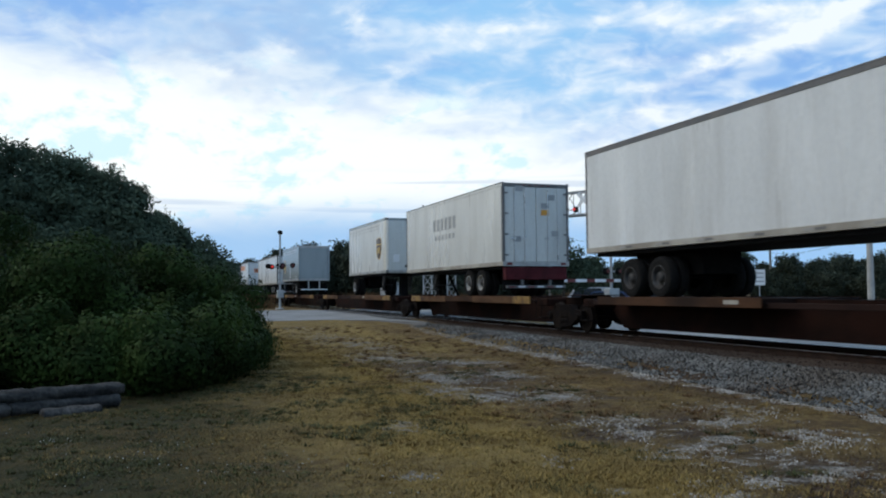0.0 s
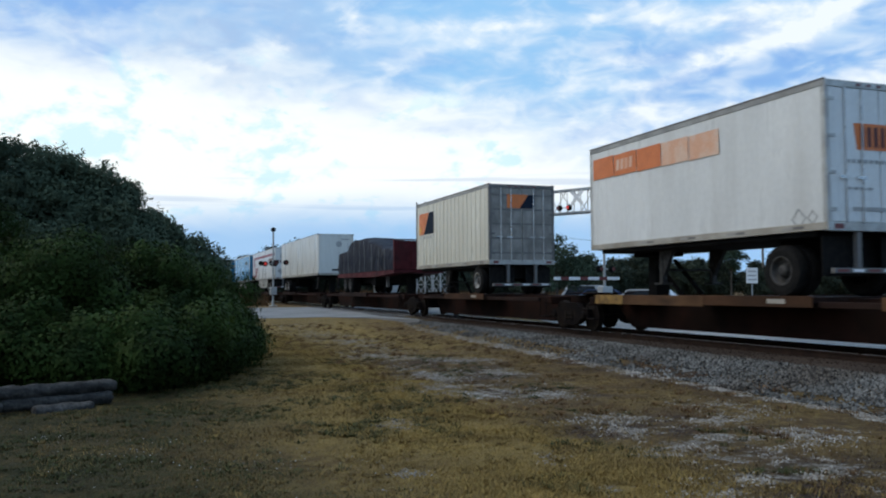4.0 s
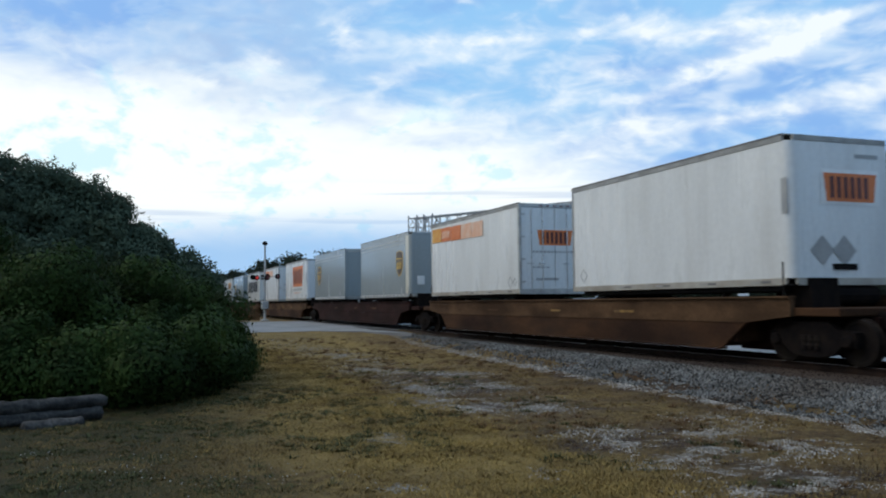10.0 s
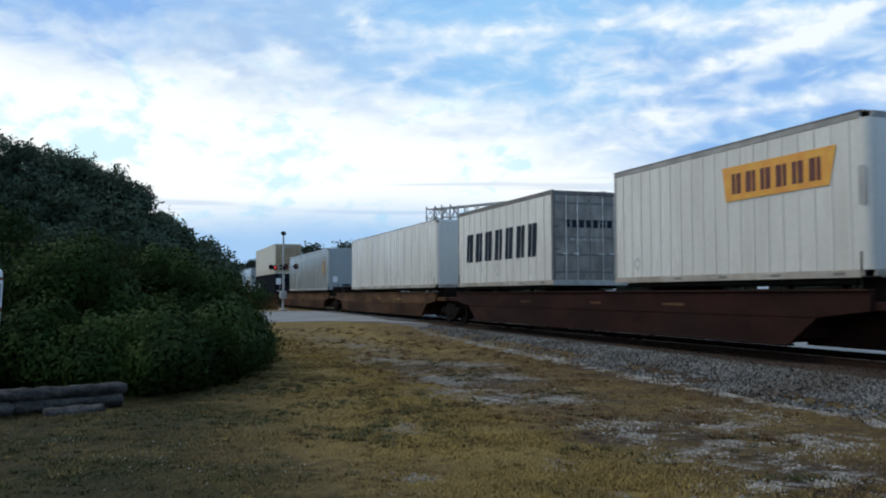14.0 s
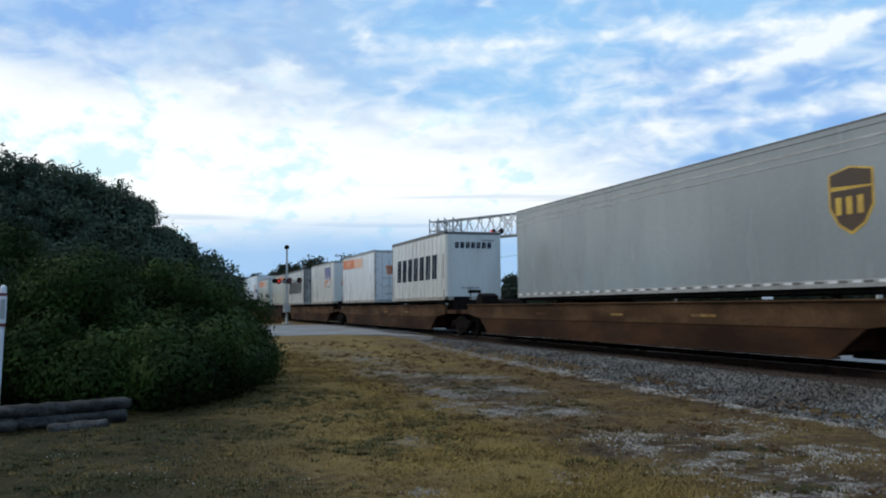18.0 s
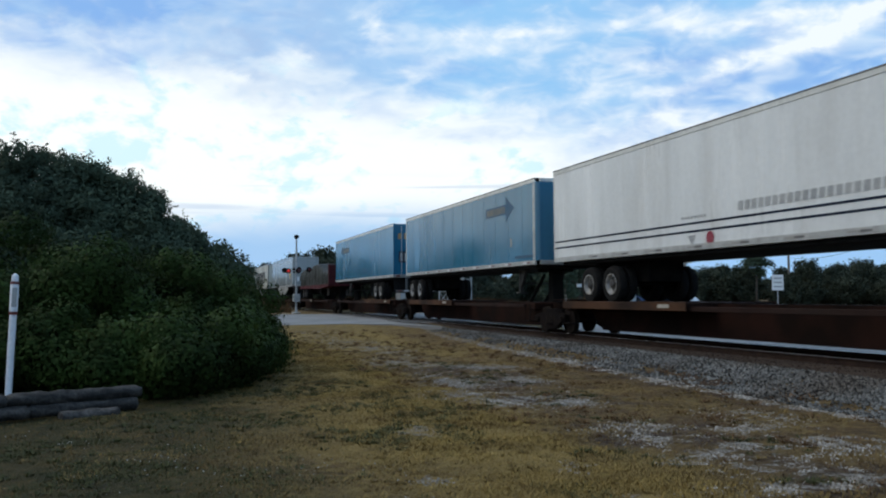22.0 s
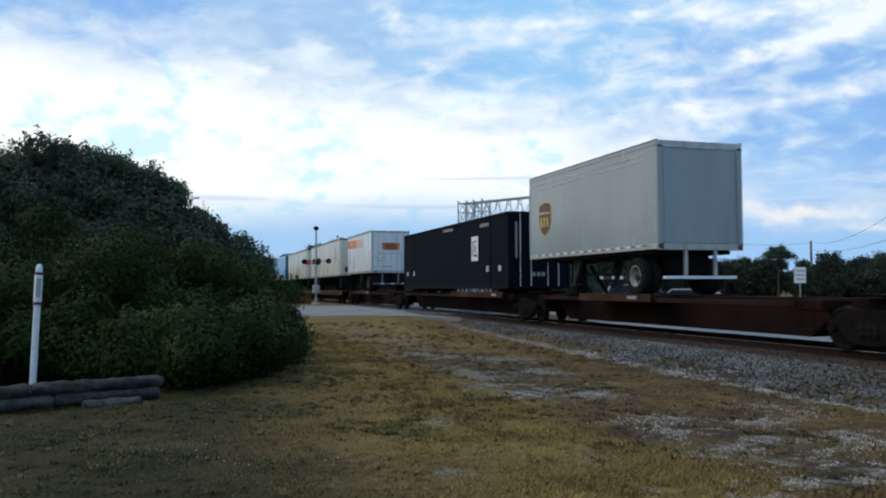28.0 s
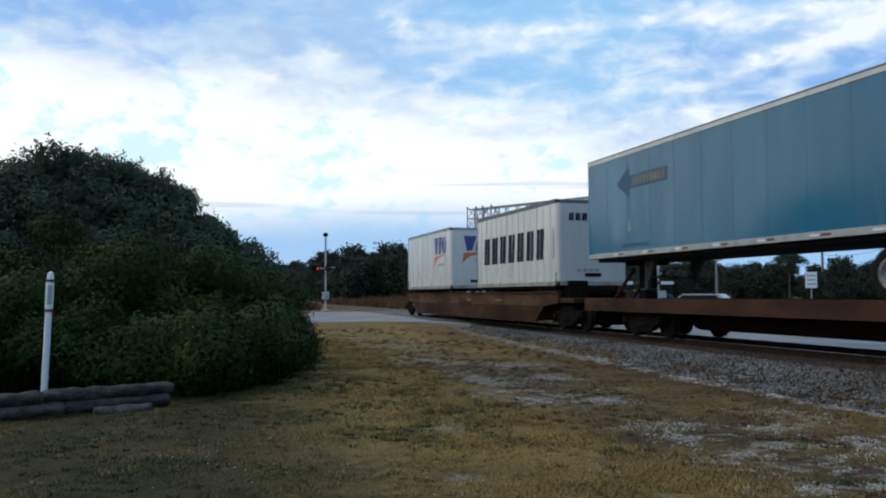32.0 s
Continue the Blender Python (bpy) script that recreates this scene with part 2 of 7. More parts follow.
M = {
    "white": skin("trailer_white", (0.60, 0.60, 0.56), (0.52, 0.52, 0.485)),
    "bright": skin("trailer_bright_white", (0.66, 0.67, 0.66), (0.59, 0.60, 0.59), amt=0.25),
    "dull": skin("trailer_dull_white", (0.53, 0.54, 0.47), (0.46, 0.47, 0.41), (0.22, 0.20, 0.15), 0.25),
    "fadegold": surf("lettering_faded_gold", (0.20, 0.17, 0.12), (0.13, 0.14, 0.13), rough=0.5, scale=4, bump=0.02),
    "cream": skin("trailer_cream", (0.59, 0.565, 0.47), (0.54, 0.51, 0.42), (0.32, 0.25, 0.16), 0.3),
    "silver": skin("trailer_silver_grey", (0.275, 0.305, 0.307), (0.25, 0.278, 0.28), (0.17, 0.185, 0.185), 0.2, 0.2),
    "blue": skin("trailer_blue", (0.022, 0.142, 0.238), (0.017, 0.118, 0.204), (0.03, 0.10, 0.155), 0.3, 0.18),
    "navy": surf("container_navy", (0.005, 0.007, 0.013), (0.008, 0.010, 0.016), rough=0.8, scale=1.6, stretch=STREAK, fine=9, fine_amt=0.1, bump=0.03, dirt=(0.022, 0.022, 0.024), dirt_amt=0.2, gloss=0.06),
    "beige": skin("container_beige", (0.55, 0.50, 0.385), (0.49, 0.445, 0.335), (0.27, 0.20, 0.13), 0.45),
    "rustend": surf("container_rust_streaks", (0.44, 0.36, 0.24), (0.17, 0.095, 0.05), scale=2.0, stretch=(1, 1, 0.22), rough=0.8, dirt=(0.10, 0.055, 0.03), dirt_amt=0.7),
    "rail_alu": surf("aluminium_rail", (0.45, 0.45, 0.43), (0.34, 0.33, 0.31), rough=0.4, metal=0.5, scale=3),
    "rail_dark": surf("dark_roof_rail", (0.10, 0.10, 0.10), (0.16, 0.15, 0.14), rough=0.6),
    "rail_tan": surf("grimy_bottom_rail", (0.38, 0.355, 0.305), (0.25, 0.225, 0.185), rough=0.7),
    "rail_grey": surf("dull_grey_roof_rail", (0.30, 0.30, 0.285), (0.22, 0.22, 0.21), rough=0.5, scale=2.5),
    "brownedge": surf("brown_corner_trim", (0.13, 0.10, 0.07), (0.09, 0.07, 0.05), rough=0.6),
    "door_grey": surf("weathered_door_panel", (0.29, 0.275, 0.25), (0.17, 0.16, 0.145), rough=0.65, scale=2.4, stretch=(1, 1, 0.6), dirt=(0.085, 0.075, 0.065), dirt_amt=0.7),
    "chrome": surf("lock_rod_steel", (0.55, 0.55, 0.54), rough=0.3, metal=0.8),
    "black": surf("black_frame_paint", (0.008, 0.008, 0.008), (0.014, 0.013, 0.012), rough=0.95, scale=3, gloss=0.05),
    "tyre": surf("tyre_rubber", (0.011, 0.011, 0.011), (0.018, 0.017, 0.016), rough=0.95, scale=8, gloss=0.06),
    "rim": surf("wheel_rim_white", (0.42, 0.41, 0.38), (0.22, 0.21, 0.195), rough=0.6, scale=9),
    "rim_dim": surf("wheel_rim_dull_grey", (0.075, 0.07, 0.066), (0.03, 0.028, 0.026), rough=0.7, scale=6),
    "skirt": skin("skirt_white", (0.44, 0.44, 0.41), (0.34, 0.335, 0.30), amt=0.5),
    "red": surf("stripe_red", (0.26, 0.022, 0.040), (0.21, 0.020, 0.034), rough=0.45),
    "redsteel": surf("red_painted_steel", (0.080, 0.010, 0.014), (0.048, 0.008, 0.010), rough=0.75, scale=2.2, dirt=(0.022, 0.010, 0.010), dirt_amt=0.75, gloss=0.2),
    "inkblue": surf("lettering_dark_blue", (0.010, 0.017, 0.032), (0.016, 0.024, 0.040), rough=0.8, bump=0.02, gloss=0.1),
    "fadeblue": surf("lettering_faded_blue", (0.024, 0.075, 0.135), (0.032, 0.10, 0.17), rough=0.5, scale=3, bump=0.02, gloss=0.3),
    "violet": surf("lettering_violet_blue", (0.045, 0.05, 0.22), (0.05, 0.055, 0.2), rough=0.5, bump=0.02),
    "orange": surf("panel_orange", (0.64, 0.17, 0.035), (0.56, 0.15, 0.04), rough=0.5, scale=3, bump=0.02),
    "fadeorange": surf("panel_faded_orange", (0.68, 0.36, 0.22), (0.7, 0.5, 0.38), rough=0.5, scale=2.5, bump=0.02),
    "amber": surf("panel_amber", (0.66, 0.34, 0.04), (0.62, 0.26, 0.04), rough=0.5, scale=3, bump=0.02),
    "gold": surf("shield_gold", (0.62, 0.40, 0.06), (0.5, 0.3, 0.05), rough=0.4, scale=4, bump=0.02),
    "brown": surf("shield_brown", (0.06, 0.035, 0.02), (0.08, 0.045, 0.02), rough=0.45, bump=0.02),
    "maroon": surf("panel_lettering_maroon", (0.10, 0.02, 0.015), rough=0.5, bump=0.02),
    "grey": surf("marking_grey", (0.27, 0.28, 0.28), (0.36, 0.36, 0.35), rough=0.6, bump=0.02),
    "ochre": surf("emblem_ochre", (0.42, 0.24, 0.09), rough=0.5, bump=0.02),
    "ringblue": surf("emblem_blue", (0.035, 0.12, 0.20), rough=0.5, bump=0.02),
    "tape_red": surf("reflective_tape_red", (0.14, 0.022, 0.02), rough=0.35, bump=0.02),
    "tape_white": surf("reflective_tape_white", (0.8, 0.8, 0.8), rough=0.35, bump=0.02),
    "tape_dim": surf("worn_grey_tape", (0.33, 0.32, 0.30), (0.24, 0.23, 0.21), rough=0.5, bump=0.02),
    "tarp": surf("black_tarpaulin", (0.006, 0.009, 0.017), (0.013, 0.018, 0.031), rough=0.7, scale=2.5, fine=5, fine_amt=0.5, bump=1.0, gloss=0.2),
    "tarp_green": surf("dark_green_tarpaulin", (0.012, 0.015, 0.013), (0.027, 0.031, 0.027), rough=0.65, scale=2.5, fine=5, fine_amt=0.5, bump=1.0, gloss=0.18),
    "strap": surf("grey_webbing_strap", (0.16, 0.17, 0.17), (0.10, 0.10, 0.10), rough=0.9, scale=3),
    "carbrown": surf("railcar_brown", (0.026, 0.0125, 0.009), (0.015, 0.0085, 0.007), rough=0.9, scale=1.1, stretch=(1, 0.5, 1), dirt=(0.02, 0.013, 0.010), dirt_amt=0.75, bump=0.3, gloss=0.12),
    "carochre": surf("railcar_faded_ochre", (0.125, 0.066, 0.032), (0.065, 0.034, 0.018), rough=0.9, scale=0.7, stretch=(1, 0.6, 1.5), dirt=(0.03, 0.018, 0.013), dirt_amt=0.85, bump=0.3, gloss=0.15),
    "rustedge": surf("railcar_rust_orange", (0.074, 0.036, 0.019), (0.034, 0.019, 0.012), rough=0.9, scale=0.6, stretch=(1, 0.8, 2.0), dirt=(0.022, 0.014, 0.011), dirt_amt=0.9, bump=0.35, gloss=0.12),
    "wellrust": surf("well_rust_brown", (0.066, 0.031, 0.014), (0.026, 0.013, 0.008), rough=0.9, scale=0.8, stretch=(1, 0.5, 1.4), fine=16, fine_amt=0.3, dirt=(0.020, 0.012, 0.008), dirt_amt=0.8, dirt_scale=1.1, bump=0.3, gloss=0.12),
    "wellband": surf("well_faded_band", (0.100, 0.055, 0.027), (0.044, 0.024, 0.013), rough=0.9, scale=0.9, stretch=(1, 0.6, 1.6), fine=16, fine_amt=0.3, dirt=(0.035, 0.019, 0.010), dirt_amt=0.8, dirt_scale=1.2, bump=0.3, gloss=0.12),
    "caryellow": surf("railcar_yellow_patch", (0.27, 0.155, 0.035), (0.18, 0.10, 0.028), rough=0.85, scale=5, dirt=(0.06, 0.034, 0.018), dirt_amt=0.9, dirt_scale=4),
    # grimy car brown taken darker, with the under-deck shade put into the colour
    "carshade": surf("railcar_grimy_brown_in_shade", (0.011, 0.0065, 0.005), (0.024, 0.011, 0.008), rough=0.95, scale=1.1, gloss=0.05, bump=0.3),
    "carred": surf("railcar_oxide_red", (0.029, 0.0115, 0.009), (0.018, 0.0085, 0.007), rough=0.92, scale=1.1, stretch=(1, 0.5, 1.4), fine=16, fine_amt=0.3, dirt=(0.018, 0.011, 0.009), dirt_amt=0.75, bump=0.3, gloss=0.1),
    "truck": surf("bogie_black_grease", (0.007, 0.006, 0.006), (0.015, 0.011, 0.009), rough=0.95, scale=4, bump=0.4, gloss=0.04),
    "wheelsteel": surf("railway_wheel_steel", (0.013, 0.010, 0.009), (0.022, 0.017, 0.013), rough=0.9, metal=0.1, scale=5, gloss=0.06),
    "railsteel": surf("rail_rusty_steel", (0.030, 0.017, 0.011), (0.020, 0.012, 0.009), rough=0.9, scale=3, gloss=0.15),
    "railtop": surf("rail_worn_top", (0.45, 0.44, 0.43), rough=0.3, metal=0.9, bump=0.02),
    "tie": surf("creosoted_tie", (0.045, 0.034, 0.027), (0.07, 0.055, 0.045), rough=0.9, scale=3, stretch=(0.3, 2, 2), island=0.25),
    "stone": surf("ballast_stone", (0.084, 0.082, 0.076), (0.128, 0.125, 0.117), rough=0.95, scale=0.7, fine=40, island=0.85, gloss=0.12, dirt=(0.055, 0.042, 0.031), dirt_amt=0.8, dirt_scale=0.5),
    # oily brown stone, darkened further to carry the train's shadow in its colour
    "bed_stone": surf("oily_brown_shadowed_ballast", (0.026, 0.019, 0.015), (0.040, 0.029, 0.022), rough=0.95, scale=0.9, island=0.5, gloss=0.12),
    "hub": surf("wheel_hub_dark", (0.030, 0.028, 0.026), (0.015, 0.014, 0.013), rough=0.7, scale=9),
    "pale_stone": surf("pale_shell_stone", (0.33, 0.305, 0.27), (0.17, 0.15, 0.125), rough=0.9, scale=5, island=0.5, gloss=0.25),
    "clover": surf("clover_flower_white", (0.34, 0.33, 0.30), (0.24, 0.235, 0.20), rough=0.9, scale=9, island=0.3, gloss=0.1),
    "road": surf("pale_worn_asphalt", (0.22, 0.215, 0.21), (0.165, 0.165, 0.16), rough=0.85, scale=0.5, fine=60, fine_amt=0.3, bump=0.25, dirt=(0.12, 0.12, 0.115), dirt_amt=0.5),
    "farlane": surf("pale_limerock_lane", (0.24, 0.235, 0.225), (0.18, 0.175, 0.165), rough=0.9, scale=0.6, fine=40, fine_amt=0.3, bump=0.3),
    "leaf": surf("bush_leaf_green", (0.031, 0.054, 0.011), (0.012, 0.023, 0.006), rough=0.7, scale=0.9, island=0.16, bump=0, gloss=0.08),
    "leaf_dark": surf("tree_leaf_dark", (0.062, 0.086, 0.054), (0.046, 0.066, 0.045), rough=0.9, scale=0.6, island=0.10, bump=0, gloss=0.08),
    "leaf_far": surf("far_woods_leaf", (0.042, 0.052, 0.036), (0.028, 0.038, 0.027), rough=0.8, scale=0.3, island=0.4, bump=0, gloss=0.08),
    "bark": surf("tree_bark", (0.05, 0.04, 0.032), (0.08, 0.065, 0.05), rough=0.9, scale=4, stretch=(1, 1, 0.2), bump=0.6),
    "blade_dry": surf("grass_blade_dry", (0.195, 0.132, 0.043), (0.105, 0.069, 0.026), rough=0.85, scale=0.9, island=0.45, bump=0, gloss=0.2),
    "blade_gold": surf("grass_blade_golden", (0.285, 0.195, 0.060), (0.185, 0.124, 0.042), rough=0.85, scale=1.4, island=0.4, bump=0, gloss=0.15),
    "blade_green": surf("grass_blade_green", (0.052, 0.056, 0.017), (0.032, 0.038, 0.012), rough=0.75, scale=0.6, island=0.4, bump=0, gloss=0.2),
    "blade_weed": surf("dead_weed_brown", (0.140, 0.078, 0.036), (0.080, 0.046, 0.022), rough=0.9, scale=0.8, island=0.4, bump=0, gloss=0.15),
    "timber": surf("weathered_edging_log", (0.060, 0.054, 0.048), (0.012, 0.011, 0.010), rough=0.95, scale=4.5, stretch=(1.0, 2, 2), fine=22, fine_amt=0.8, bump=1.0, island=0.25),
    "postwhite": surf("marker_post_white", (0.74, 0.75, 0.77), (0.66, 0.67, 0.70), rough=0.4, scale=3, bump=0.03),
    "galv": surf("galvanised_steel", (0.42, 0.43, 0.43), (0.32, 0.33, 0.33), rough=0.5, metal=0.5, scale=3),
    "pole": surf("weathered_pole", (0.20, 0.19, 0.17), (0.14, 0.13, 0.12), rough=0.9, scale=2, stretch=(1, 1, 0.2)),
    "concrete": surf("concrete_pole", (0.42, 0.42, 0.40), (0.34, 0.34, 0.32), rough=0.9, scale=2),
    "signwhite": surf("sign_white", (0.75, 0.75, 0.74), (0.66, 0.66, 0.65), rough=0.5, bump=0.02),
    "glass": surf("car_glass", (0.02, 0.025, 0.03), rough=0.12, bump=0),
    "carpaint": surf("car_paint_silver", (0.40, 0.41, 0.42), (0.36, 0.37, 0.38), rough=0.25, bump=0),
    "carpaint_red": surf("car_paint_red", (0.30, 0.04, 0.03), rough=0.25, bump=0),
    "carpaint_blue": surf("car_paint_blue", (0.05, 0.09, 0.2), rough=0.25, bump=0),
    "rubber": surf("crossing_panel_rubber", (0.04, 0.04, 0.042), (0.06, 0.06, 0.06), rough=0.8),
    "lamp_red": glowing("signal_lamp_red", (0.8, 0.04, 0.03), 0.4),
    "lamp_off": surf("signal_lamp_unlit", (0.10, 0.012, 0.012), rough=0.3, bump=0),
    "stucco": surf("building_pale_wall", (0.45, 0.43, 0.40), (0.38, 0.36, 0.33), rough=0.9),
    "roofing": surf("building_roof_grey", (0.30, 0.30, 0.31), (0.24, 0.24, 0.25), rough=0.7),
}

# ---------------------------------------------------------------- mesh helpers
def mesh_of(bm, name, material):
    bmesh.ops.recalc_face_normals(bm, faces=bm.faces)
    me = bpy.data.meshes.new(name)
    bm.to_mesh(me)
    bm.free()
    me.materials.append(material)
    return me


def part(name, bm, material, parent, label=""):
    me = bm if isinstance(bm, bpy.types.Mesh) else mesh_of(bm, name, material)
    ob = new(name, me)
    ob.parent = parent
    return tagged(ob, label)


def placed(name, me, parent, m):
    """One more object on a shared mesh, under its thing."""
    ob = new(name, me)
    ob.parent, ob.matrix_basis = parent, m
    return ob


def thing(name, m, label, category, group="", kind=""):
    ob = new(name)
    ob.empty_display_size = 0.3
    ob.matrix_basis = m
    return tagged(ob, label, category, group, kind)


def box(x0, x1, y0, y1, z0, z1, bevel=0.0, bm=None, seg=1):
    bm = bm or bmesh.new()
    r = bmesh.ops.create_cube(bm, size=1, matrix=Matrix.LocRotScale(((x0 + x1) / 2, (y0 + y1) / 2, (z0 + z1) / 2), None, (x1 - x0, y1 - y0, z1 - z0)))
    if bevel:
        es = list({e for v in r["verts"] for e in v.link_edges})
        bmesh.ops.bevel(bm, geom=es, offset=bevel, segments=seg, affect="EDGES", profile=0.5)
    return bm


def prism(pts, axis, a, b, bm=None):
    """A polygon of (p, q) pairs drawn out from a to b along an axis: x takes (y, z), y takes (x, z), z takes (x, y)."""
    bm = bm or bmesh.new()

    def at(p, k):
        return {"x": (k, p[0], p[1]), "y": (p[0], k, p[1]), "z": (p[0], p[1], k)}[axis]
    lo, hi = [bm.verts.new(at(p, a)) for p in pts], [bm.verts.new(at(p, b)) for p in pts]
    n = len(pts)
    bm.faces.new(lo)
    bm.faces.new(hi[::-1])
    for i in range(n):
        bm.faces.new((lo[i], hi[i], hi[(i + 1) % n], lo[(i + 1) % n]))
    return bm


def turned(profile, axis="z", seg=20, bm=None, centre=(0, 0, 0), caps=True):
    """A turned solid from (radius, height) pairs."""
    bm = bm or bmesh.new()
    rings = []
    c = Vector(centre)
    for r, h in profile:
        ring = []
        for i in range(seg):
            t = 2 * math.pi * i / seg
            p = {"z": (r * math.cos(t), r * math.sin(t), h), "x": (h, r * math.cos(t), r * math.sin(t)), "y": (r * math.cos(t), h, r * math.sin(t))}[axis]
            ring.append(bm.verts.new(c + Vector(p)))
        rings.append(ring)
    for a, b in zip(rings, rings[1:]):
        for i in range(seg):
            bm.faces.new((a[i], b[i], b[(i + 1) % seg], a[(i + 1) % seg]))
    if caps:
        bm.faces.new(rings[0]), bm.faces.new(rings[-1][::-1])
    return bm


def bar(p, q, r, bm=None, seg=6, r2=None):
    """A round bar from p to q."""
    bm = bm or bmesh.new()
    p, q = Vector(p), Vector(q)
    d = q - p
    m = Matrix.Translation((p + q) / 2) @ d.to_track_quat("Z", "Y").to_matrix().to_4x4()
    bmesh.ops.create_cone(bm, cap_ends=True, segments=seg, radius1=r, radius2=r if r2 is None else r2, depth=d.length, matrix=m)
    return bm


def from_arrays(name, verts, faces, material, smooth=False):
    me = bpy.data.meshes.new(name)
    me.from_pydata(verts.tolist() if hasattr(verts, "tolist") else verts, [], faces.tolist() if hasattr(faces, "tolist") else faces)
    me.materials.append(material)
    if smooth:
        me.shade_smooth()
    return me


def sstep(v, a, b):
    t = np.clip((v - a) / (b - a), 0, 1)
    return t * t * (3 - 2 * t)

# ---------------------------------------------------------------- ground, track bed and roads
TRACK_X = 13.1      # centre of the track; it runs along y
RAIL_TOP = 0.43
ROAD_Y = (38.0, 61.0)   # the road that crosses the track


def ground_z(x, y):
    """Height of the ground: a low rise to the track bed and up to the crossing."""
    x, y = np.asarray(x, float), np.asarray(y, float)
    bed = 0.27 * sstep(x, 8.9, 11.1) - 0.12 * sstep(x, 15.1, 16.4)
    road = 0.385 * sstep(y, 27.0, 38.0)
    z = np.maximum(bed, road)
    wob = 0.025 * np.sin(x * 0.9 + 1.3) * np.cos(y * 0.7) + 0.015 * np.sin(x * 2.1 + y * 1.7)
    return z + wob * (1 - sstep(y, 30, 37)) * (1 - sstep(x, 8.5, 9.5))


SHELL_PATCHES = [  # pale shell and stone showing through the grass: x, y, radius across, radius along, weight
    (5.2, 12.3, 0.6, 0.7, 0.8), (4.7, 13.2, 0.6, 1.3, 0.7), (2.95, 10.1, 0.3, 0.42, 0.8), (6.6, 8.6, 0.8, 0.55, 0.62), (6.0, 7.7, 0.7, 0.4, 0.62),
    (4.9, 7.2, 0.25, 0.25, 0.7), (5.9, 6.4, 0.5, 0.35, 0.8), (6.9, 7.6, 0.7, 0.5, 0.6), (5.2, 15.3, 0.5, 1.6, 0.7), (5.6, 20.0, 0.7, 1.6, 0.6), (6.7, 15.6, 0.6, 1.2, 0.55),
    (6.4, 25.0, 0.6, 1.8, 0.5), (4.9, 6.0, 0.5, 0.3, 0.7), (3.8, 7.4, 0.25, 0.35, 0.5), (7.6, 9.6, 0.5, 0.7, 0.5), (5.5, 9.4, 0.6, 0.5, 0.5), (4.3, 5.6, 0.5, 0.25, 0.6),
    (5.45, 7.6, 0.45, 0.26, 0.9), (5.6, 6.85, 0.6, 0.3, 0.85), (6.1, 6.15, 0.4, 0.25, 0.95), (5.2, 5.85, 0.5, 0.2, 0.85), (5.45, 8.5, 0.35, 0.4, 0.8), (3.75, 6.1, 0.25, 0.22, 0.8), (2.3, 7.35, 0.2, 0.16, 0.8), (6.9, 17.9, 0.8, 0.8, 0.7),
    (6.9, 5.4, 0.8, 0.3, 0.8), (5.9, 11.8, 0.5, 0.4, 0.8)]


def stone_line(y):
    """Where the line of pale stones runs beside the ballast."""
    return 8.15 + 0.064 * np.asarray(y, float)


def shell_at(x, y):
    v = np.zeros_like(np.asarray(x, float))
    for cx, cy, rx, ry, w in SHELL_PATCHES:
        v = np.maximum(v, w * np.exp(-(((x - cx) / rx) ** 2 + ((y - cy) / ry) ** 2)))
    return np.maximum(v, 0.62 * np.exp(-((x - stone_line(y)) / 0.24) ** 2) * (np.asarray(y) < 34))


def patch(x, y, size, seed):
    """Smooth uneven blotches between 0 and 1, about size metres across."""
    g = np.random.default_rng(seed).random((64, 64))
    out = np.zeros_like(np.asarray(x, float))
    for k, w in ((1.0, 0.62), (2.3, 0.38)):
        u, v = np.asarray(x) * k / size + 300 + 7 * k, np.asarray(y) * k / size + 300 + 3 * k
        i, j = np.floor(u).astype(int), np.floor(v).astype(int)
        fu, fv = u - i, v - j
        fu, fv = fu * fu * (3 - 2 * fu), fv * fv * (3 - 2 * fv)
        c = [g[(i + a) % 64, (j + b) % 64] for a, b in ((0, 0), (1, 0), (0, 1), (1, 1))]
        out += w * ((c[0] * (1 - fu) + c[1] * fu) * (1 - fv) + (c[2] * (1 - fu) + c[3] * fu) * fv)
    return out


def green_at(x, y):
    """Where the grass is still green: by the bush and at the eye's feet, left of the worn part."""
    return np.clip(sstep(-x - 0.35 * np.sin(y * 0.9), -2.7, 0.2) * (1 - 0.35 * sstep(y, 12, 24)), 0, 1)


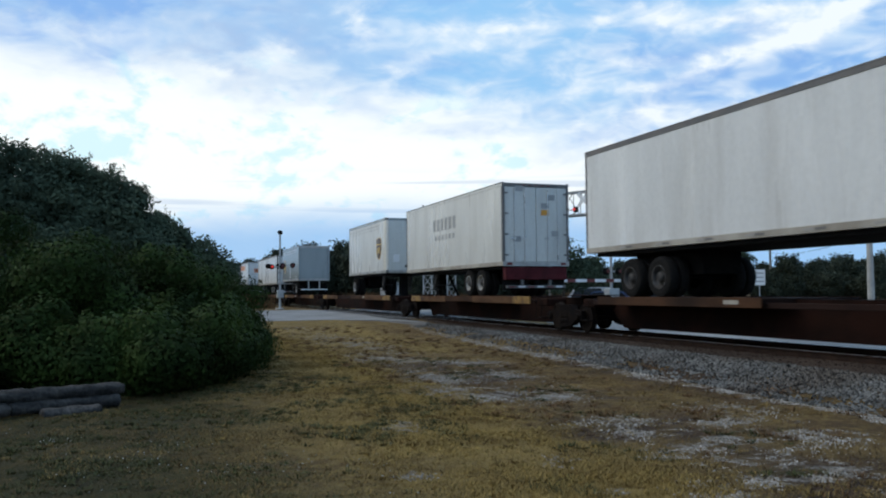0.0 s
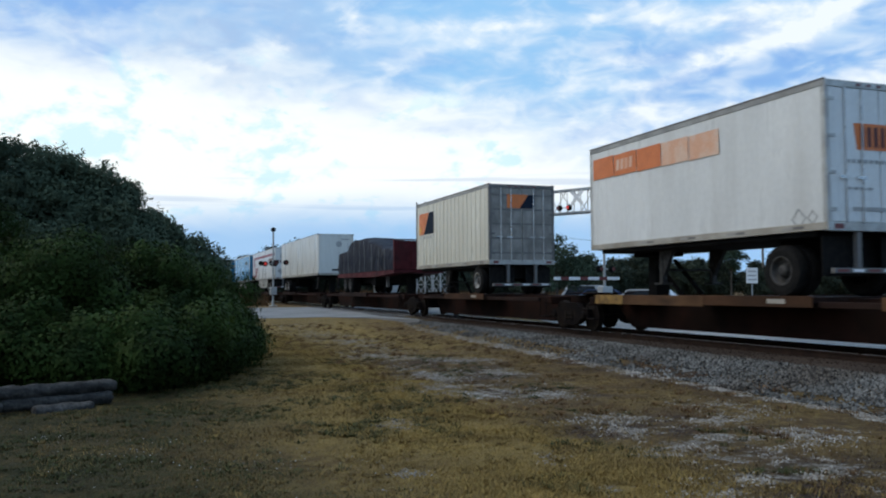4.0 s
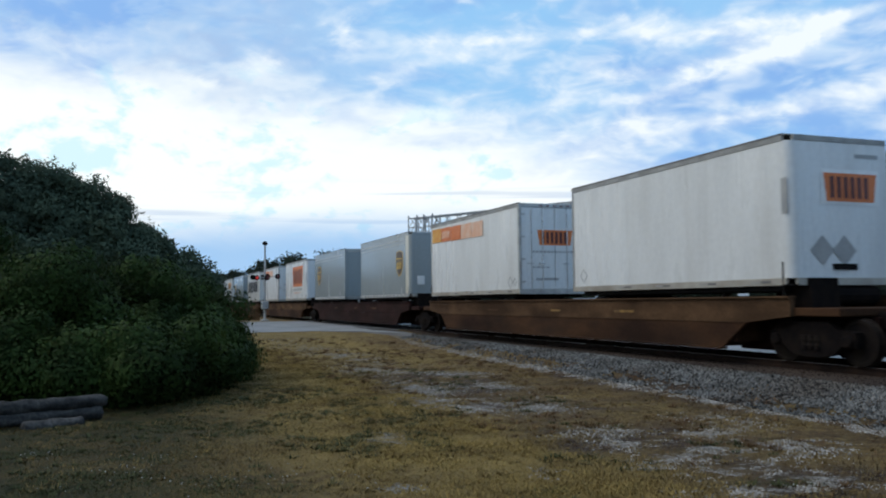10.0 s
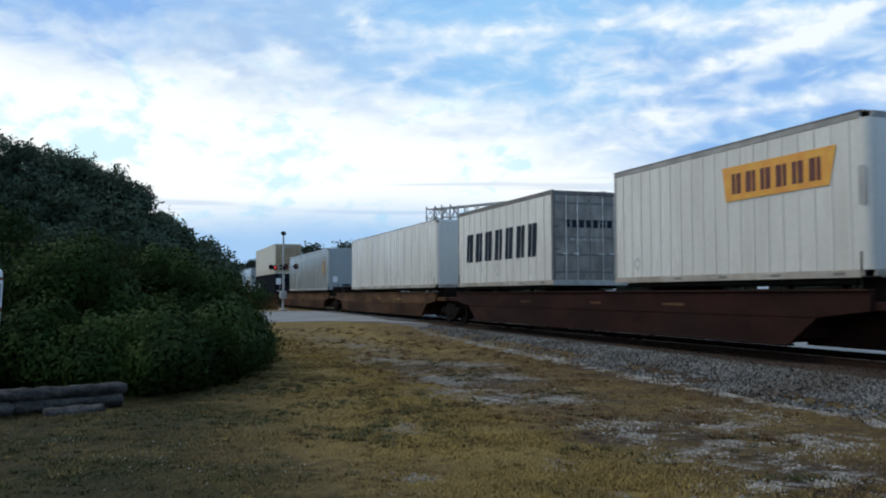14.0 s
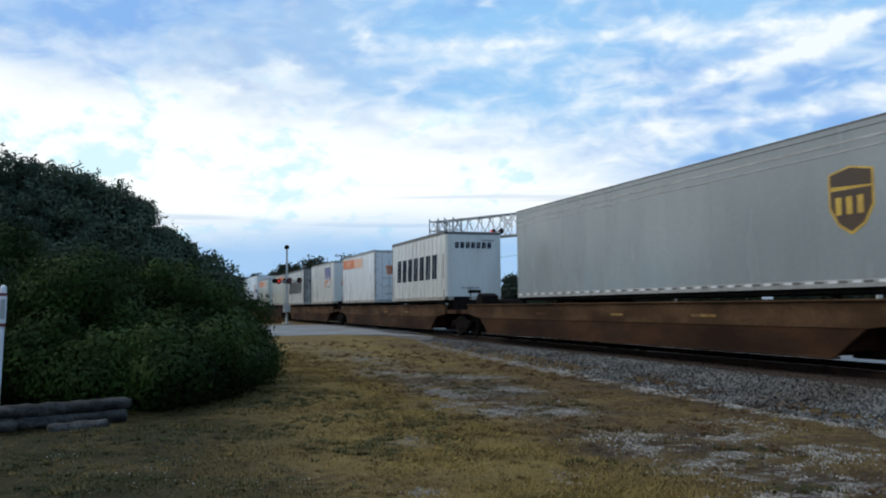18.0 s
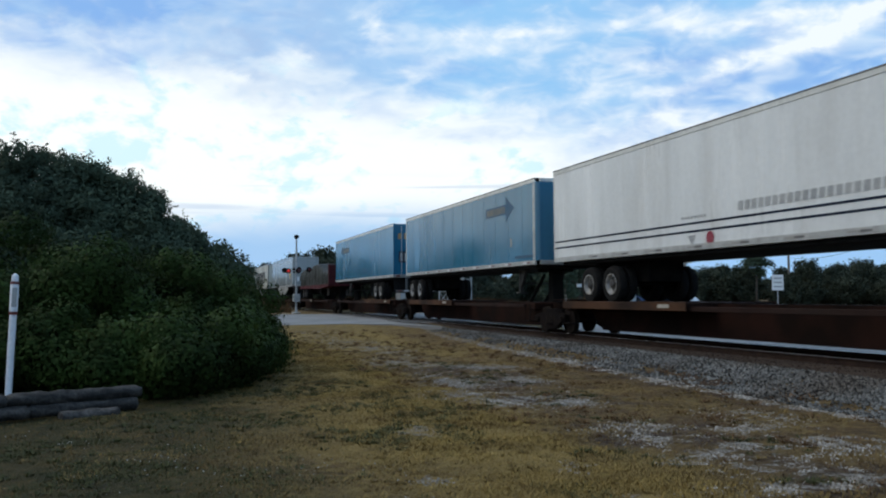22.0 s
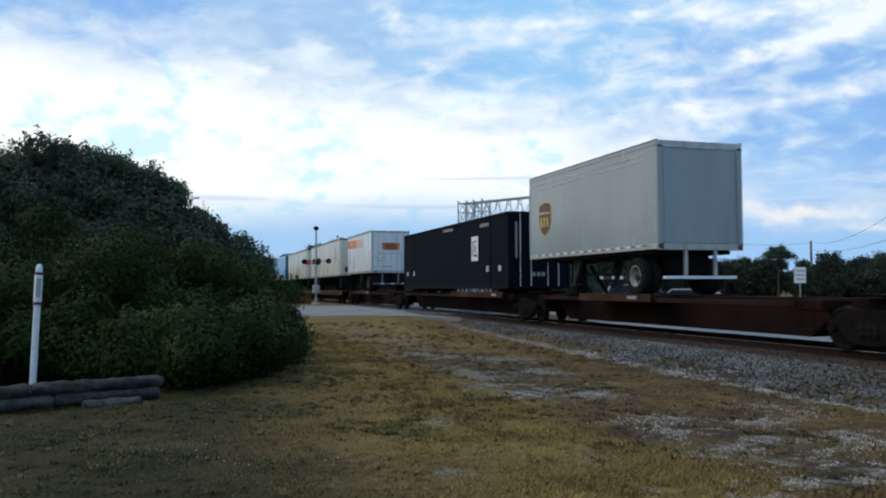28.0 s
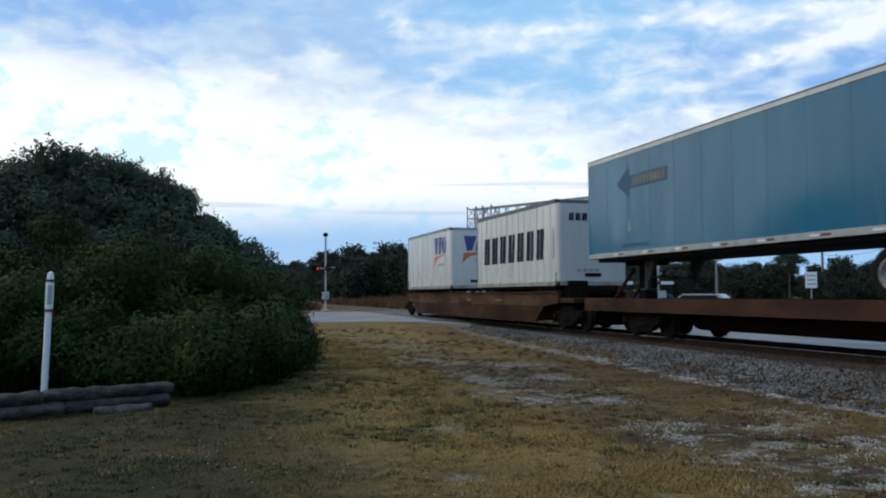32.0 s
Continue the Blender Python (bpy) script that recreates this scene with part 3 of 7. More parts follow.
def ground_material():
    m = bpy.data.materials.new("dry_grass_and_soil")
    m.use_nodes = True
    nt = m.node_tree
    b = nt.nodes["Principled BSDF"]
    N, L = nt.nodes.new, nt.links.new
    co = N("ShaderNodeTexCoord")

    def nz(scale, detail=6, st=(1, 1, 1)):
        mp, n = N("ShaderNodeMapping"), N("ShaderNodeTexNoise")
        mp.inputs["Scale"].default_value = st
        L(co.outputs["Object"], mp.inputs[0]), L(mp.outputs[0], n.inputs[0])
        n.inputs["Scale"].default_value, n.inputs["Detail"].default_value, n.inputs["Roughness"].default_value = scale, detail, 0.65
        return n.outputs[0]

    def rng(v, lo, hi, a=0.0, c=1.0):
        r = N("ShaderNodeMapRange")
        for i, k in enumerate((lo, hi, a, c)):
            r.inputs[i + 1].default_value = k
        L(v, r.inputs[0])
        return r.outputs[0]

    def mx(f, a, c):
        x = N("ShaderNodeMix")
        x.data_type = "RGBA"
        for i, v in ((0, f), (6, a), (7, c)):
            if isinstance(v, tuple):
                x.inputs[i].default_value = (*v, 1)
            elif isinstance(v, float):
                x.inputs[i].default_value = v
            else:
                L(v, x.inputs[i])
        return x.outputs[2]

    def attr(name):
        a = N("ShaderNodeAttribute")
        a.attribute_name = name
        return a.outputs["Fac"]

    def two(op, a, c):
        x = N("ShaderNodeMath")
        x.operation = op
        for i, v in enumerate((a, c)):
            if isinstance(v, float):
                x.inputs[i].default_value = v
            else:
                L(v, x.inputs[i])
        return x.outputs[0]
    dry = mx(rng(nz(0.7, 9), 0.38, 0.64), (0.205, 0.134, 0.042), (0.095, 0.057, 0.025))
    dry = mx(rng(nz(5.5, 10), 0.44, 0.64), dry, (0.265, 0.184, 0.064))
    dry = mx(rng(nz(2.6, 10, (1, 0.6, 1)), 0.52, 0.70, 0.0, 0.75), dry, (0.080, 0.048, 0.023))
    olive = mx(rng(nz(0.8, 9), 0.38, 0.62), (0.058, 0.043, 0.013), (0.027, 0.029, 0.008))
    olive = mx(rng(nz(5.0, 9), 0.50, 0.68), olive, (0.092, 0.064, 0.022))
    olive = mx(rng(nz(2.3, 9), 0.54, 0.68, 0.0, 0.8), olive, (0.017, 0.018, 0.009))
    col = mx(two("MULTIPLY", attr("green"), rng(nz(0.9, 6), 0.25, 0.5, 0.6, 1.0)), dry, olive)
    col = mx(two("MULTIPLY", attr("gold"), rng(nz(1.3, 9), 0.36, 0.60, 0.35, 0.95)), col, (0.30, 0.205, 0.060))
    soil = mx(rng(nz(2.4, 10), 0.4, 0.6), (0.040, 0.023, 0.014), (0.072, 0.044, 0.026))
    soil = mx(rng(nz(22.0, 6), 0.54, 0.7), soil, (0.19, 0.16, 0.125))
    soil = mx(rng(nz(1.2, 8, (0.6, 1, 1)), 0.54, 0.66, 0.0, 0.8), soil, (0.050, 0.040, 0.016))
    col = mx(two("MULTIPLY", attr("soil"), rng(nz(1.0, 9), 0.30, 0.52)), col, soil)
    shell = mx(rng(nz(30.0, 8), 0.42, 0.58), (0.36, 0.335, 0.30), (0.085, 0.066, 0.048))
    col = mx(two("MULTIPLY", rng(two("ADD", attr("shell"), rng(nz(6.5, 10, (0.7, 1, 1)), 0.3, 0.7, -0.62, 0.62)), 0.58, 0.76), rng(nz(1.9, 6), 0.32, 0.55, 0.4, 1.0)), col, shell)
    L(col, b.inputs["Base Color"])
    b.inputs["Roughness"].default_value, b.inputs["Specular IOR Level"].default_value = 0.95, 0.2
    bp = N("ShaderNodeBump")
    bp.inputs["Strength"].default_value, bp.inputs["Distance"].default_value = 1.0, 0.06
    L(two("ADD", nz(11.0, 8), nz(45.0, 4)), bp.inputs["Height"]), L(bp.outputs[0], b.inputs["Normal"])
    return m


def axis_steps(lo, hi, step, far, grow=1.35):
    mid = list(np.arange(lo, hi + 1e-6, step))
    out, d, v = [], step, hi
    while v < far:
        d *= grow
        v += d
        out.append(v)
    pre, d, v = [], step, lo
    while v > -far:
        d *= grow
        v -= d
        pre.append(v)
    return np.array(pre[::-1] + mid + out)


def sheet(name, xs, ys, material, z_of, kind="structure", label="", category=""):
    X, Y = np.meshgrid(xs, ys)
    Z = z_of(X, Y)
    nx = len(xs)
    j, i = np.meshgrid(np.arange(len(ys) - 1), np.arange(nx - 1), indexing="ij")
    k = (j * nx + i).ravel()
    faces = np.stack([k, k + 1, k + nx + 1, k + nx], 1)
    me = from_arrays(name, np.stack([X.ravel(), Y.ravel(), Z.ravel()], 1), faces, material, True)
    return tagged(new(name, me), label, category, kind=kind), X.ravel(), Y.ravel()


ground, gx, gy = sheet("ground", axis_steps(-8, 20, 0.22, 3000), axis_steps(3, 42, 0.26, 3000), ground_material(), ground_z,
                       label="dry yellow-brown grass with pale shell patches", category="ground")
wear = sstep(gx + 1.2 * (patch(gx, gy, 2.2, 21) - 0.5) + 0.16 * (8 - gy) * (gy < 8), 4.4, 5.2) * (1 - 0.6 * np.exp(-((gx - 7.8) / 0.8) ** 2)) * (1 - 0.75 * sstep(gy, 16, 24))          # worn, stony ground between the golden band and the ballast
bare = np.clip(wear * (0.45 + 0.75 * sstep(patch(gx, gy, 1.5, 22), 0.35, 0.65)), 0, 1) * (gy < 60)
bare = np.maximum(bare, 0.6 * (gy > 62))
gold = np.exp(-((gx - 3.3 - 0.03 * gy + 2.2 * (patch(gx, gy, 2.6, 24) - 0.5)) / 1.3) ** 2)
gold = np.maximum(gold, 0.9 * sstep(gy, 17, 26) * (gy < 40) * sstep(gx, 1.0, 2.5) * (1 - sstep(gx, 8.0, 9.2)) * (0.55 + 0.6 * patch(gx, gy, 2.0, 25)))
for key, values in (("shell", shell_at(gx, gy)), ("green", green_at(gx, gy)), ("soil", bare), ("gold", gold)):
    at = ground.data.attributes.new(key, "FLOAT", "POINT")
    at.data.foreach_set("value", values.astype(np.float32))

# the road over the crossing, with a flare beside the track, and the pale lane beyond the track
road, _, _ = sheet("road", np.linspace(-90, 70, 60), np.linspace(ROAD_Y[0], ROAD_Y[1], 12), M["road"], lambda x, y: ground_z(x, y) + 0.018 + 0.004 * np.sin(x),
                   label="pale worn asphalt road over the level crossing", category="road")
flare = prism([(8.2, ROAD_Y[0]), (10.9, ROAD_Y[0]), (10.9, 33.2), (10.3, 34.6), (9.6, 36.6)], "z", 0.02, 0.404)
tagged(new("road_flare", mesh_of(flare, "road_flare", M["road"])), "pale asphalt flare beside the level crossing", "road", kind="structure")
lane, _, _ = sheet("lane", np.linspace(16.6, 22.5, 10), np.linspace(-60, 160, 80), M["farlane"], lambda x, y: ground_z(x, y) + 0.02,
                   label="pale lane running along beyond the track", category="road")
# dark sheet that paints the train's shadow over the stained bed
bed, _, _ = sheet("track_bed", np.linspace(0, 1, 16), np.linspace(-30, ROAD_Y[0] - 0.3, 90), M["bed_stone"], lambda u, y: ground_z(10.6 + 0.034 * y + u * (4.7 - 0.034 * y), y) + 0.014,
                  label="bed of fine oil-stained stone, darkened in colour as the train's shadow", category="track bed")
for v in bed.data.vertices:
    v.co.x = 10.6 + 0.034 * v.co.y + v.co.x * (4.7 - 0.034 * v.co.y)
# crossing panels between and beside the rails
for i, (x0, x1) in enumerate(((11.5, TRACK_X - 0.84), (TRACK_X - 0.66, TRACK_X + 0.66), (TRACK_X + 0.84, 14.7))):
    tagged(new("crossing_panel", mesh_of(box(x0, x1, ROAD_Y[0] + 1, ROAD_Y[1] - 1, 0.25, RAIL_TOP - 0.012, 0.01), "crossing_panel", M["rubber"])),
           "dark rubber panel laid between the rails at the crossing", "crossing panel", "crossing panels", "structure")


def rail_profile(c):
    h = RAIL_TOP
    return [(c - 0.07, h - 0.18), (c + 0.07, h - 0.18), (c + 0.07, h - 0.165), (c + 0.012, h - 0.14), (c + 0.012, h - 0.05), (c + 0.036, h - 0.035), (c + 0.036, h - 0.004),
            (c - 0.036, h - 0.004), (c - 0.036, h - 0.035), (c - 0.012, h - 0.05), (c - 0.012, h - 0.14), (c - 0.07, h - 0.165)]


track = thing("railway_track", pose(0, 0, 0), "single railway track with rusty rails on stone ballast", "railway track", kind="structure")
for c in (TRACK_X - 0.752, TRACK_X + 0.752):
    r = part("rail", prism(rail_profile(c), "y", -500, 900), M["railsteel"], track, "rusty steel rail")
    part("rail_head", box(c - 0.034, c + 0.034, -500, 900, RAIL_TOP - 0.004, RAIL_TOP), M["railtop"], r, "bright worn running surface")
tie_mesh = mesh_of(box(-1.3, 1.3, -0.11, 0.11, -0.09, 0.0, 0.012), "tie", M["tie"])
rng = random.Random(4)
for i in range(112):
    y = 3.2 + i * 0.52
    if not ROAD_Y[0] < y < ROAD_Y[1]:
        placed("tie", tie_mesh, track, pose(TRACK_X + rng.uniform(-0.04, 0.04), y, RAIL_TOP - 0.18 + rng.uniform(-0.006, 0.004), 0, 0, rng.uniform(-1, 1)))


def rocks(name, xs, ys, zs, sizes, material, label, category, seed):
    """Many small angular stones in one mesh."""
    r = np.random.default_rng(seed)
    base = np.array([(1, 0, -0.2), (0.2, 1, -0.1), (-1, 0.1, -0.25), (-0.1, -1, -0.2), (0.1, 0.1, 0.9), (0, 0, -0.8)])
    tri = np.array([(0, 1, 4), (1, 2, 4), (2, 3, 4), (3, 0, 4), (1, 0, 5), (2, 1, 5), (3, 2, 5), (0, 3, 5)])
    n = len(xs)
    v = base[None] * (1 + r.uniform(-0.35, 0.35, (n, 6, 3)))
    ang = r.uniform(0, 2 * np.pi, n)
    c, s = np.cos(ang), np.sin(ang)
    v = np.stack([v[..., 0] * c[:, None] - v[..., 1] * s[:, None], v[..., 0] * s[:, None] + v[..., 1] * c[:, None], v[..., 2] * 0.8], -1) * sizes[:, None, None]
    v += np.stack([xs, ys, zs], 1)[:, None]
    f = (tri[None] + 6 * np.arange(n)[:, None, None]).reshape(-1, 3)
    return tagged(new(name, from_arrays(name, v.reshape(-1, 3), f, material)), label, category, kind="stuff")


r = np.random.default_rng(7)


def scatter(n, x0, x1, y0, y1, power=1.0):
    """Points that thin out with distance."""
    return r.uniform(x0, x1, n), y0 + (y1 - y0) * r.random(n) ** power


bx, by = scatter(76000, 8.6, 11.5, 3.5, 44, 1.9)
foot = bx - stone_line(by)
keep = r.random(len(bx)) < np.maximum(sstep(foot, 0.55, 0.95), (foot > 0.1) * (0.10 + 0.7 * sstep(patch(bx, by * 0.6, 0.9, 8), 0.45, 0.65)))
keep &= bx < 10.55 + 0.034 * by
bx, by = bx[keep], by[keep]
rocks("ballast_shoulder", bx, by, ground_z(bx, by) + 0.015, r.uniform(0.016, 0.046, len(bx)), M["stone"], "grey crushed stone ballast beside the rails", "ballast", 1)
# bed stones in the same shadow-dark colour, out to the painted edge
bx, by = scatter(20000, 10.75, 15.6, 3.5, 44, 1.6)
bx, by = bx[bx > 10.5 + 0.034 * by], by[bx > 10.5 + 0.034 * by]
rocks("ballast_bed", bx, by, ground_z(bx, by) + 0.0, r.uniform(0.025, 0.05, len(bx)), M["bed_stone"], "brown oil-stained ballast between the rails, train's shadow in its colour", "ballast", 2)
sx, sy = scatter(420000, 1.5, 9.8, 4.5, 34, 1.5)
streak = patch(sx * 0.8, sy, 0.28, 5) * 0.6 + patch(sx, sy, 0.9, 6) * 0.4
band = 0.55 * np.exp(-((sx - 6.0) / 1.5) ** 2) * patch(sx, sy, 1.6, 9)
keep = r.random(len(sx)) < np.clip((1.1 * shell_at(sx, sy) + band) * 1.2 - 0.16, 0, 1) * sstep(streak, 0.42, 0.60) * 0.95
sx, sy = sx[keep], sy[keep]
rocks("shell_stones", sx, sy, ground_z(sx, sy), r.uniform(0.005, 0.019, len(sx)) * (1 + 0.6 * (sx > stone_line(sy) - 0.4)), M["pale_stone"], "pale shell and small stones lying in the grass", "gravel", 3)

lx, ly = scatter(7000, -1, 1, 4.0, 40, 1.7)
lx, ly = lx[patch(lx, ly, 0.45, 33) > 0.40], ly[patch(lx, ly, 0.45, 33) > 0.40]
lx = stone_line(ly) + 0.10 * np.sin(ly * 0.8) + 0.17 * lx * (0.5 + patch(lx, ly, 0.8, 31))
rocks("gravel_line", lx, ly, ground_z(lx, ly), r.uniform(0.006, 0.019, len(lx)), M["pale_stone"], "pale line of small stones along the ballast foot", "gravel", 6)
cx, cy = scatter(800, -2.6, 2.2, 6.4, 11.5)
keep = r.random(len(cx)) < sstep(patch(cx, cy, 0.8, 15), 0.4, 0.7) * np.exp(-((cy - 8.9 + 0.9 * cx) / 1.3) ** 2)
cx, cy = cx[keep], cy[keep]
rocks("clover_flowers", cx, cy, ground_z(cx, cy) + 0.03, r.uniform(0.006, 0.011, len(cx)), M["clover"], "small white clover heads in the grass", "flowers", 5)

# ---------------------------------------------------------------- grass, bush and trees
def blades(name, n, x0, x1, y0, y1, power, green, material, label, seed, tall, mid=None):
    r = np.random.default_rng(seed)
    x, y = r.uniform(x0, x1, n), y0 + (y1 - y0) * r.random(n) ** power
    g = green_at(x, y)
    keep = (r.random(n) < (g if green else (1 - 0.75 * g) * (1 - 0.72 * sstep(x, 4.2, 5.4)))) & (shell_at(x, y) < 0.45 + 0.3 * r.random(n))
    if mid:
        keep &= r.random(n) < np.exp(-((x - mid - 0.03 * y) / 1.2) ** 2)
    clump = sstep(patch(x, y, 0.7, seed), 0.3, 0.75)
    keep &= r.random(n) < 0.25 + 0.75 * clump
    x, y, clump = x[keep], y[keep], clump[keep]
    n = len(x)
    z = ground_z(x, y)
    h = tall * (0.5 + r.random(n)) * (0.6 + 0.7 * clump)
    a, lean = r.uniform(0, 2 * np.pi, n), r.uniform(0.6, 2.2, n)
    w = r.uniform(0.002, 0.005, n) * (1 + 0.06 * y)
    dx, dy = np.cos(a), np.sin(a)
    p0 = np.stack([x - dy * w, y + dx * w, z - 0.01], 1)
    p1 = np.stack([x + dy * w, y - dx * w, z - 0.01], 1)
    p2 = np.stack([x + dx * h * lean, y + dy * h * lean, z + h], 1)
    v = np.stack([p0, p1, p2], 1).reshape(-1, 3)
    f = np.arange(3 * n).reshape(-1, 3)
    return tagged(new(name, from_arrays(name, v, f, material)), label, "grass", kind="stuff")


blades("dry_grass", 800000, -6, 10.0, 3.0, 26, 1.7, False, M["blade_dry"], "short dry straw-coloured grass", 11, 0.020)
blades("golden_grass", 420000, 0.8, 6.5, 4.8, 30, 1.6, False, M["blade_gold"], "taller golden dry grass along the worn strip", 14, 0.024, 3.3)
blades("green_grass", 260000, -7, 3.0, 4.8, 18, 1.5, True, M["blade_green"], "short green grass among the dry", 12, 0.020)
blades("dead_weeds", 60000, 5.0, 10.4, 5, 34, 1.6, False, M["blade_weed"], "brown dead weeds along the ballast", 13, 0.035)


def tufts(name, n, per, x0, x1, y0, y1, power, green, material, label, seed, tall, patchy=(0.35, 0.7)):
    """Grass tufts: a few dozen blades that lean out of one root each."""
    r = np.random.default_rng(seed)
    x, y = r.uniform(x0, x1, n), y0 + (y1 - y0) * r.random(n) ** power
    g = green_at(x, y)
    keep = (r.random(n) < (g if green else (1 - 0.8 * g) * (1 - 0.55 * sstep(x, 4.2, 5.4)))) & (shell_at(x, y) < 0.5) & (r.random(n) < sstep(patch(x, y, 1.1, seed), *patchy))
    x, y = x[keep], y[keep]
    k = np.repeat(np.arange(len(x)), per)
    size = r.uniform(0.5, 1.5, len(x))[k]
    m = len(k)
    a = r.uniform(0, 2 * np.pi, m)
    rad = 0.055 * size * np.sqrt(r.random(m))
    bx, by = x[k] + rad * np.cos(a), y[k] + rad * np.sin(a)
    z = ground_z(bx, by) - 0.008
    h = tall * size * r.uniform(0.5, 1.2, m)
    out = r.uniform(0.3, 2.0, m) * h
    w = r.uniform(0.003, 0.006, m) * (1 + 0.07 * by)
    c, s = np.cos(a), np.sin(a)
    v = np.stack([np.stack([bx - s * w, by + c * w, z], 1), np.stack([bx + s * w, by - c * w, z], 1), np.stack([bx + c * out, by + s * out, z + h], 1)], 1).reshape(-1, 3)
    return tagged(new(name, from_arrays(name, v, np.arange(3 * m).reshape(-1, 3), material)), label, "grass", kind="stuff")


tufts("dry_tufts", 6500, 26, -6, 9.0, 4.6, 34, 1.7, False, M["blade_dry"], "straw-coloured grass tufts", 71, 0.034)
tufts("green_tufts", 3600, 26, -8, 3.0, 4.6, 26, 1.5, True, M["blade_green"], "green grass tufts in the shade of the bush", 72, 0.036)
tufts("weed_patches", 5200, 22, -1.5, 7.0, 6.0, 20, 1.5, False, M["blade_green"], "dark green weed patches in the dry grass", 74, 0.042, (0.57, 0.68))
tufts("weed_tufts", 2600, 22, 4.2, 10.2, 4.8, 34, 1.6, False, M["blade_weed"], "brown weed tufts beside the ballast", 73, 0.06)


def leaf_mesh(name, blobs, n, size, material, seed, shell=(0.72, 1.06), core=0.8, facing=0.0, sprays=(0, 0.0)):
    """Leaves on the outer shells of many overlapping clumps (x, y, z, rx, ry, rz)."""
    r = np.random.default_rng(seed)
    B = np.array(blobs, float)
    area = (B[:, 3] * B[:, 4] * B[:, 5]) ** (2 / 3)
    area = np.where(area > np.median(area) * 3, area * core, area)
    k = r.choice(len(B), n, p=area / area.sum())
    d = r.normal(size=(n, 3))
    d /= np.linalg.norm(d, axis=1)[:, None]
    rad = np.where(r.random(n) < 0.93, r.uniform(shell[0], shell[1], n), r.uniform(0.95, 1.2, n)) * (1 + 0.16 * np.sin(d[:, 0] * 9 + k) * np.cos(d[:, 2] * 8 + 2 * k))
    c = B[k, :3] + d * B[k, 3:] * rad[:, None] + r.normal(size=(n, 3)) * size * 1.2
    if sprays[0]:   # twigs that stand out of the clumps, with leaves along them
        per = 22
        m = sprays[0] * per
        tw = np.repeat(np.arange(sprays[0]), per)
        kb = r.choice(len(B), sprays[0], p=area / area.sum())
        dt = r.normal(size=(sprays[0], 3)) + (0, 0, 0.7)
        dt /= np.linalg.norm(dt, axis=1)[:, None]
        along = np.tile(np.linspace(0, 1, per), sprays[0])[:, None] * (sprays[1] * r.uniform(0.5, 1.3, sprays[0]))[tw][:, None]
        c[:m] = B[kb, :3][tw] + dt[tw] * (B[kb, 3:][tw] * 0.9 + along) + r.normal(size=(m, 3)) * size * 0.55
        d[:m] = dt[tw]
    c[:, 2] = np.maximum(c[:, 2], 0.03)
    u = r.normal(size=(n, 3))
    u -= facing * (u * d).sum(1)[:, None] * d
    u /= np.linalg.norm(u, axis=1)[:, None]
    w = np.cross(u, d + (0.5 - 0.2 * facing) * r.normal(size=(n, 3)))
    w /= np.linalg.norm(w, axis=1)[:, None] + 1e-9
    s = size * r.uniform(0.6, 1.4, n)[:, None]
    v = np.stack([c - u * s, c + w * s * 0.45, c + u * s, c - w * s * 0.45], 1).reshape(-1, 3)
    return from_arrays(name, v, np.arange(4 * n).reshape(-1, 4), material)


def clumps(r, envelope, per, spread, size, inner=0.86):
    """Small clumps set on the shells of a few large forms."""
    out = []
    for x, y, z, rx, ry, rz in envelope:
        out.append((x, y, z, rx * inner, ry * inner, rz * inner))
        for _ in range(per):
            d = Vector((r.gauss(0, 1), r.gauss(0, 1), r.gauss(0.25, 1))).normalized()
            k = r.uniform(0.74, 1.03) * spread
            s = size * r.uniform(0.55, 1.55)
            out.append((x + d.x * rx * k, y + d.y * ry * k, max(z + d.z * rz * k, s * 0.5), s, s, s * r.uniform(0.6, 0.9)))
    return out


def limb_mesh(name, base, tips, r0, material):
    bm = bmesh.new()
    base = Vector(base)
    for i, t in enumerate(tips):
        t = Vector(t)
        mid = base.lerp(t, 0.5) + Vector((0.1 * math.sin(i * 2.3), 0.1 * math.cos(i * 1.7), 0.12 * (t - base).length))
        bar(base, mid, r0 * 0.6, bm, 7, r0 * 0.4)
        bar(mid, t, r0 * 0.4, bm, 7, r0 * 0.12)
    return mesh_of(bm, name, material)


def tree(name, m, label, category, height, trunk_r, envelope, n, leaf, material, seed, per=14, size=0.5, group="", fork=0.45, shell=(0.72, 1.06), sprays=(0, 0.0)):
    r = random.Random(seed)
    t = thing(name, m, label, category, group)
    f = height * fork
    part("trunk", bar((0, 0, -0.1), (0.1, 0.05, f), trunk_r, None, 9, trunk_r * 0.7), M["bark"], t)
    part("limbs", limb_mesh("limbs", (0.1, 0.05, f * 0.92), [(e[0], e[1], e[2]) for e in envelope], trunk_r, M["bark"]), M["bark"], t)
    part("crown", leaf_mesh("crown", clumps(r, envelope, per, 1.0, size), n, leaf, material, seed, shell, 1.1, 0.6, sprays), material, t)
    return t


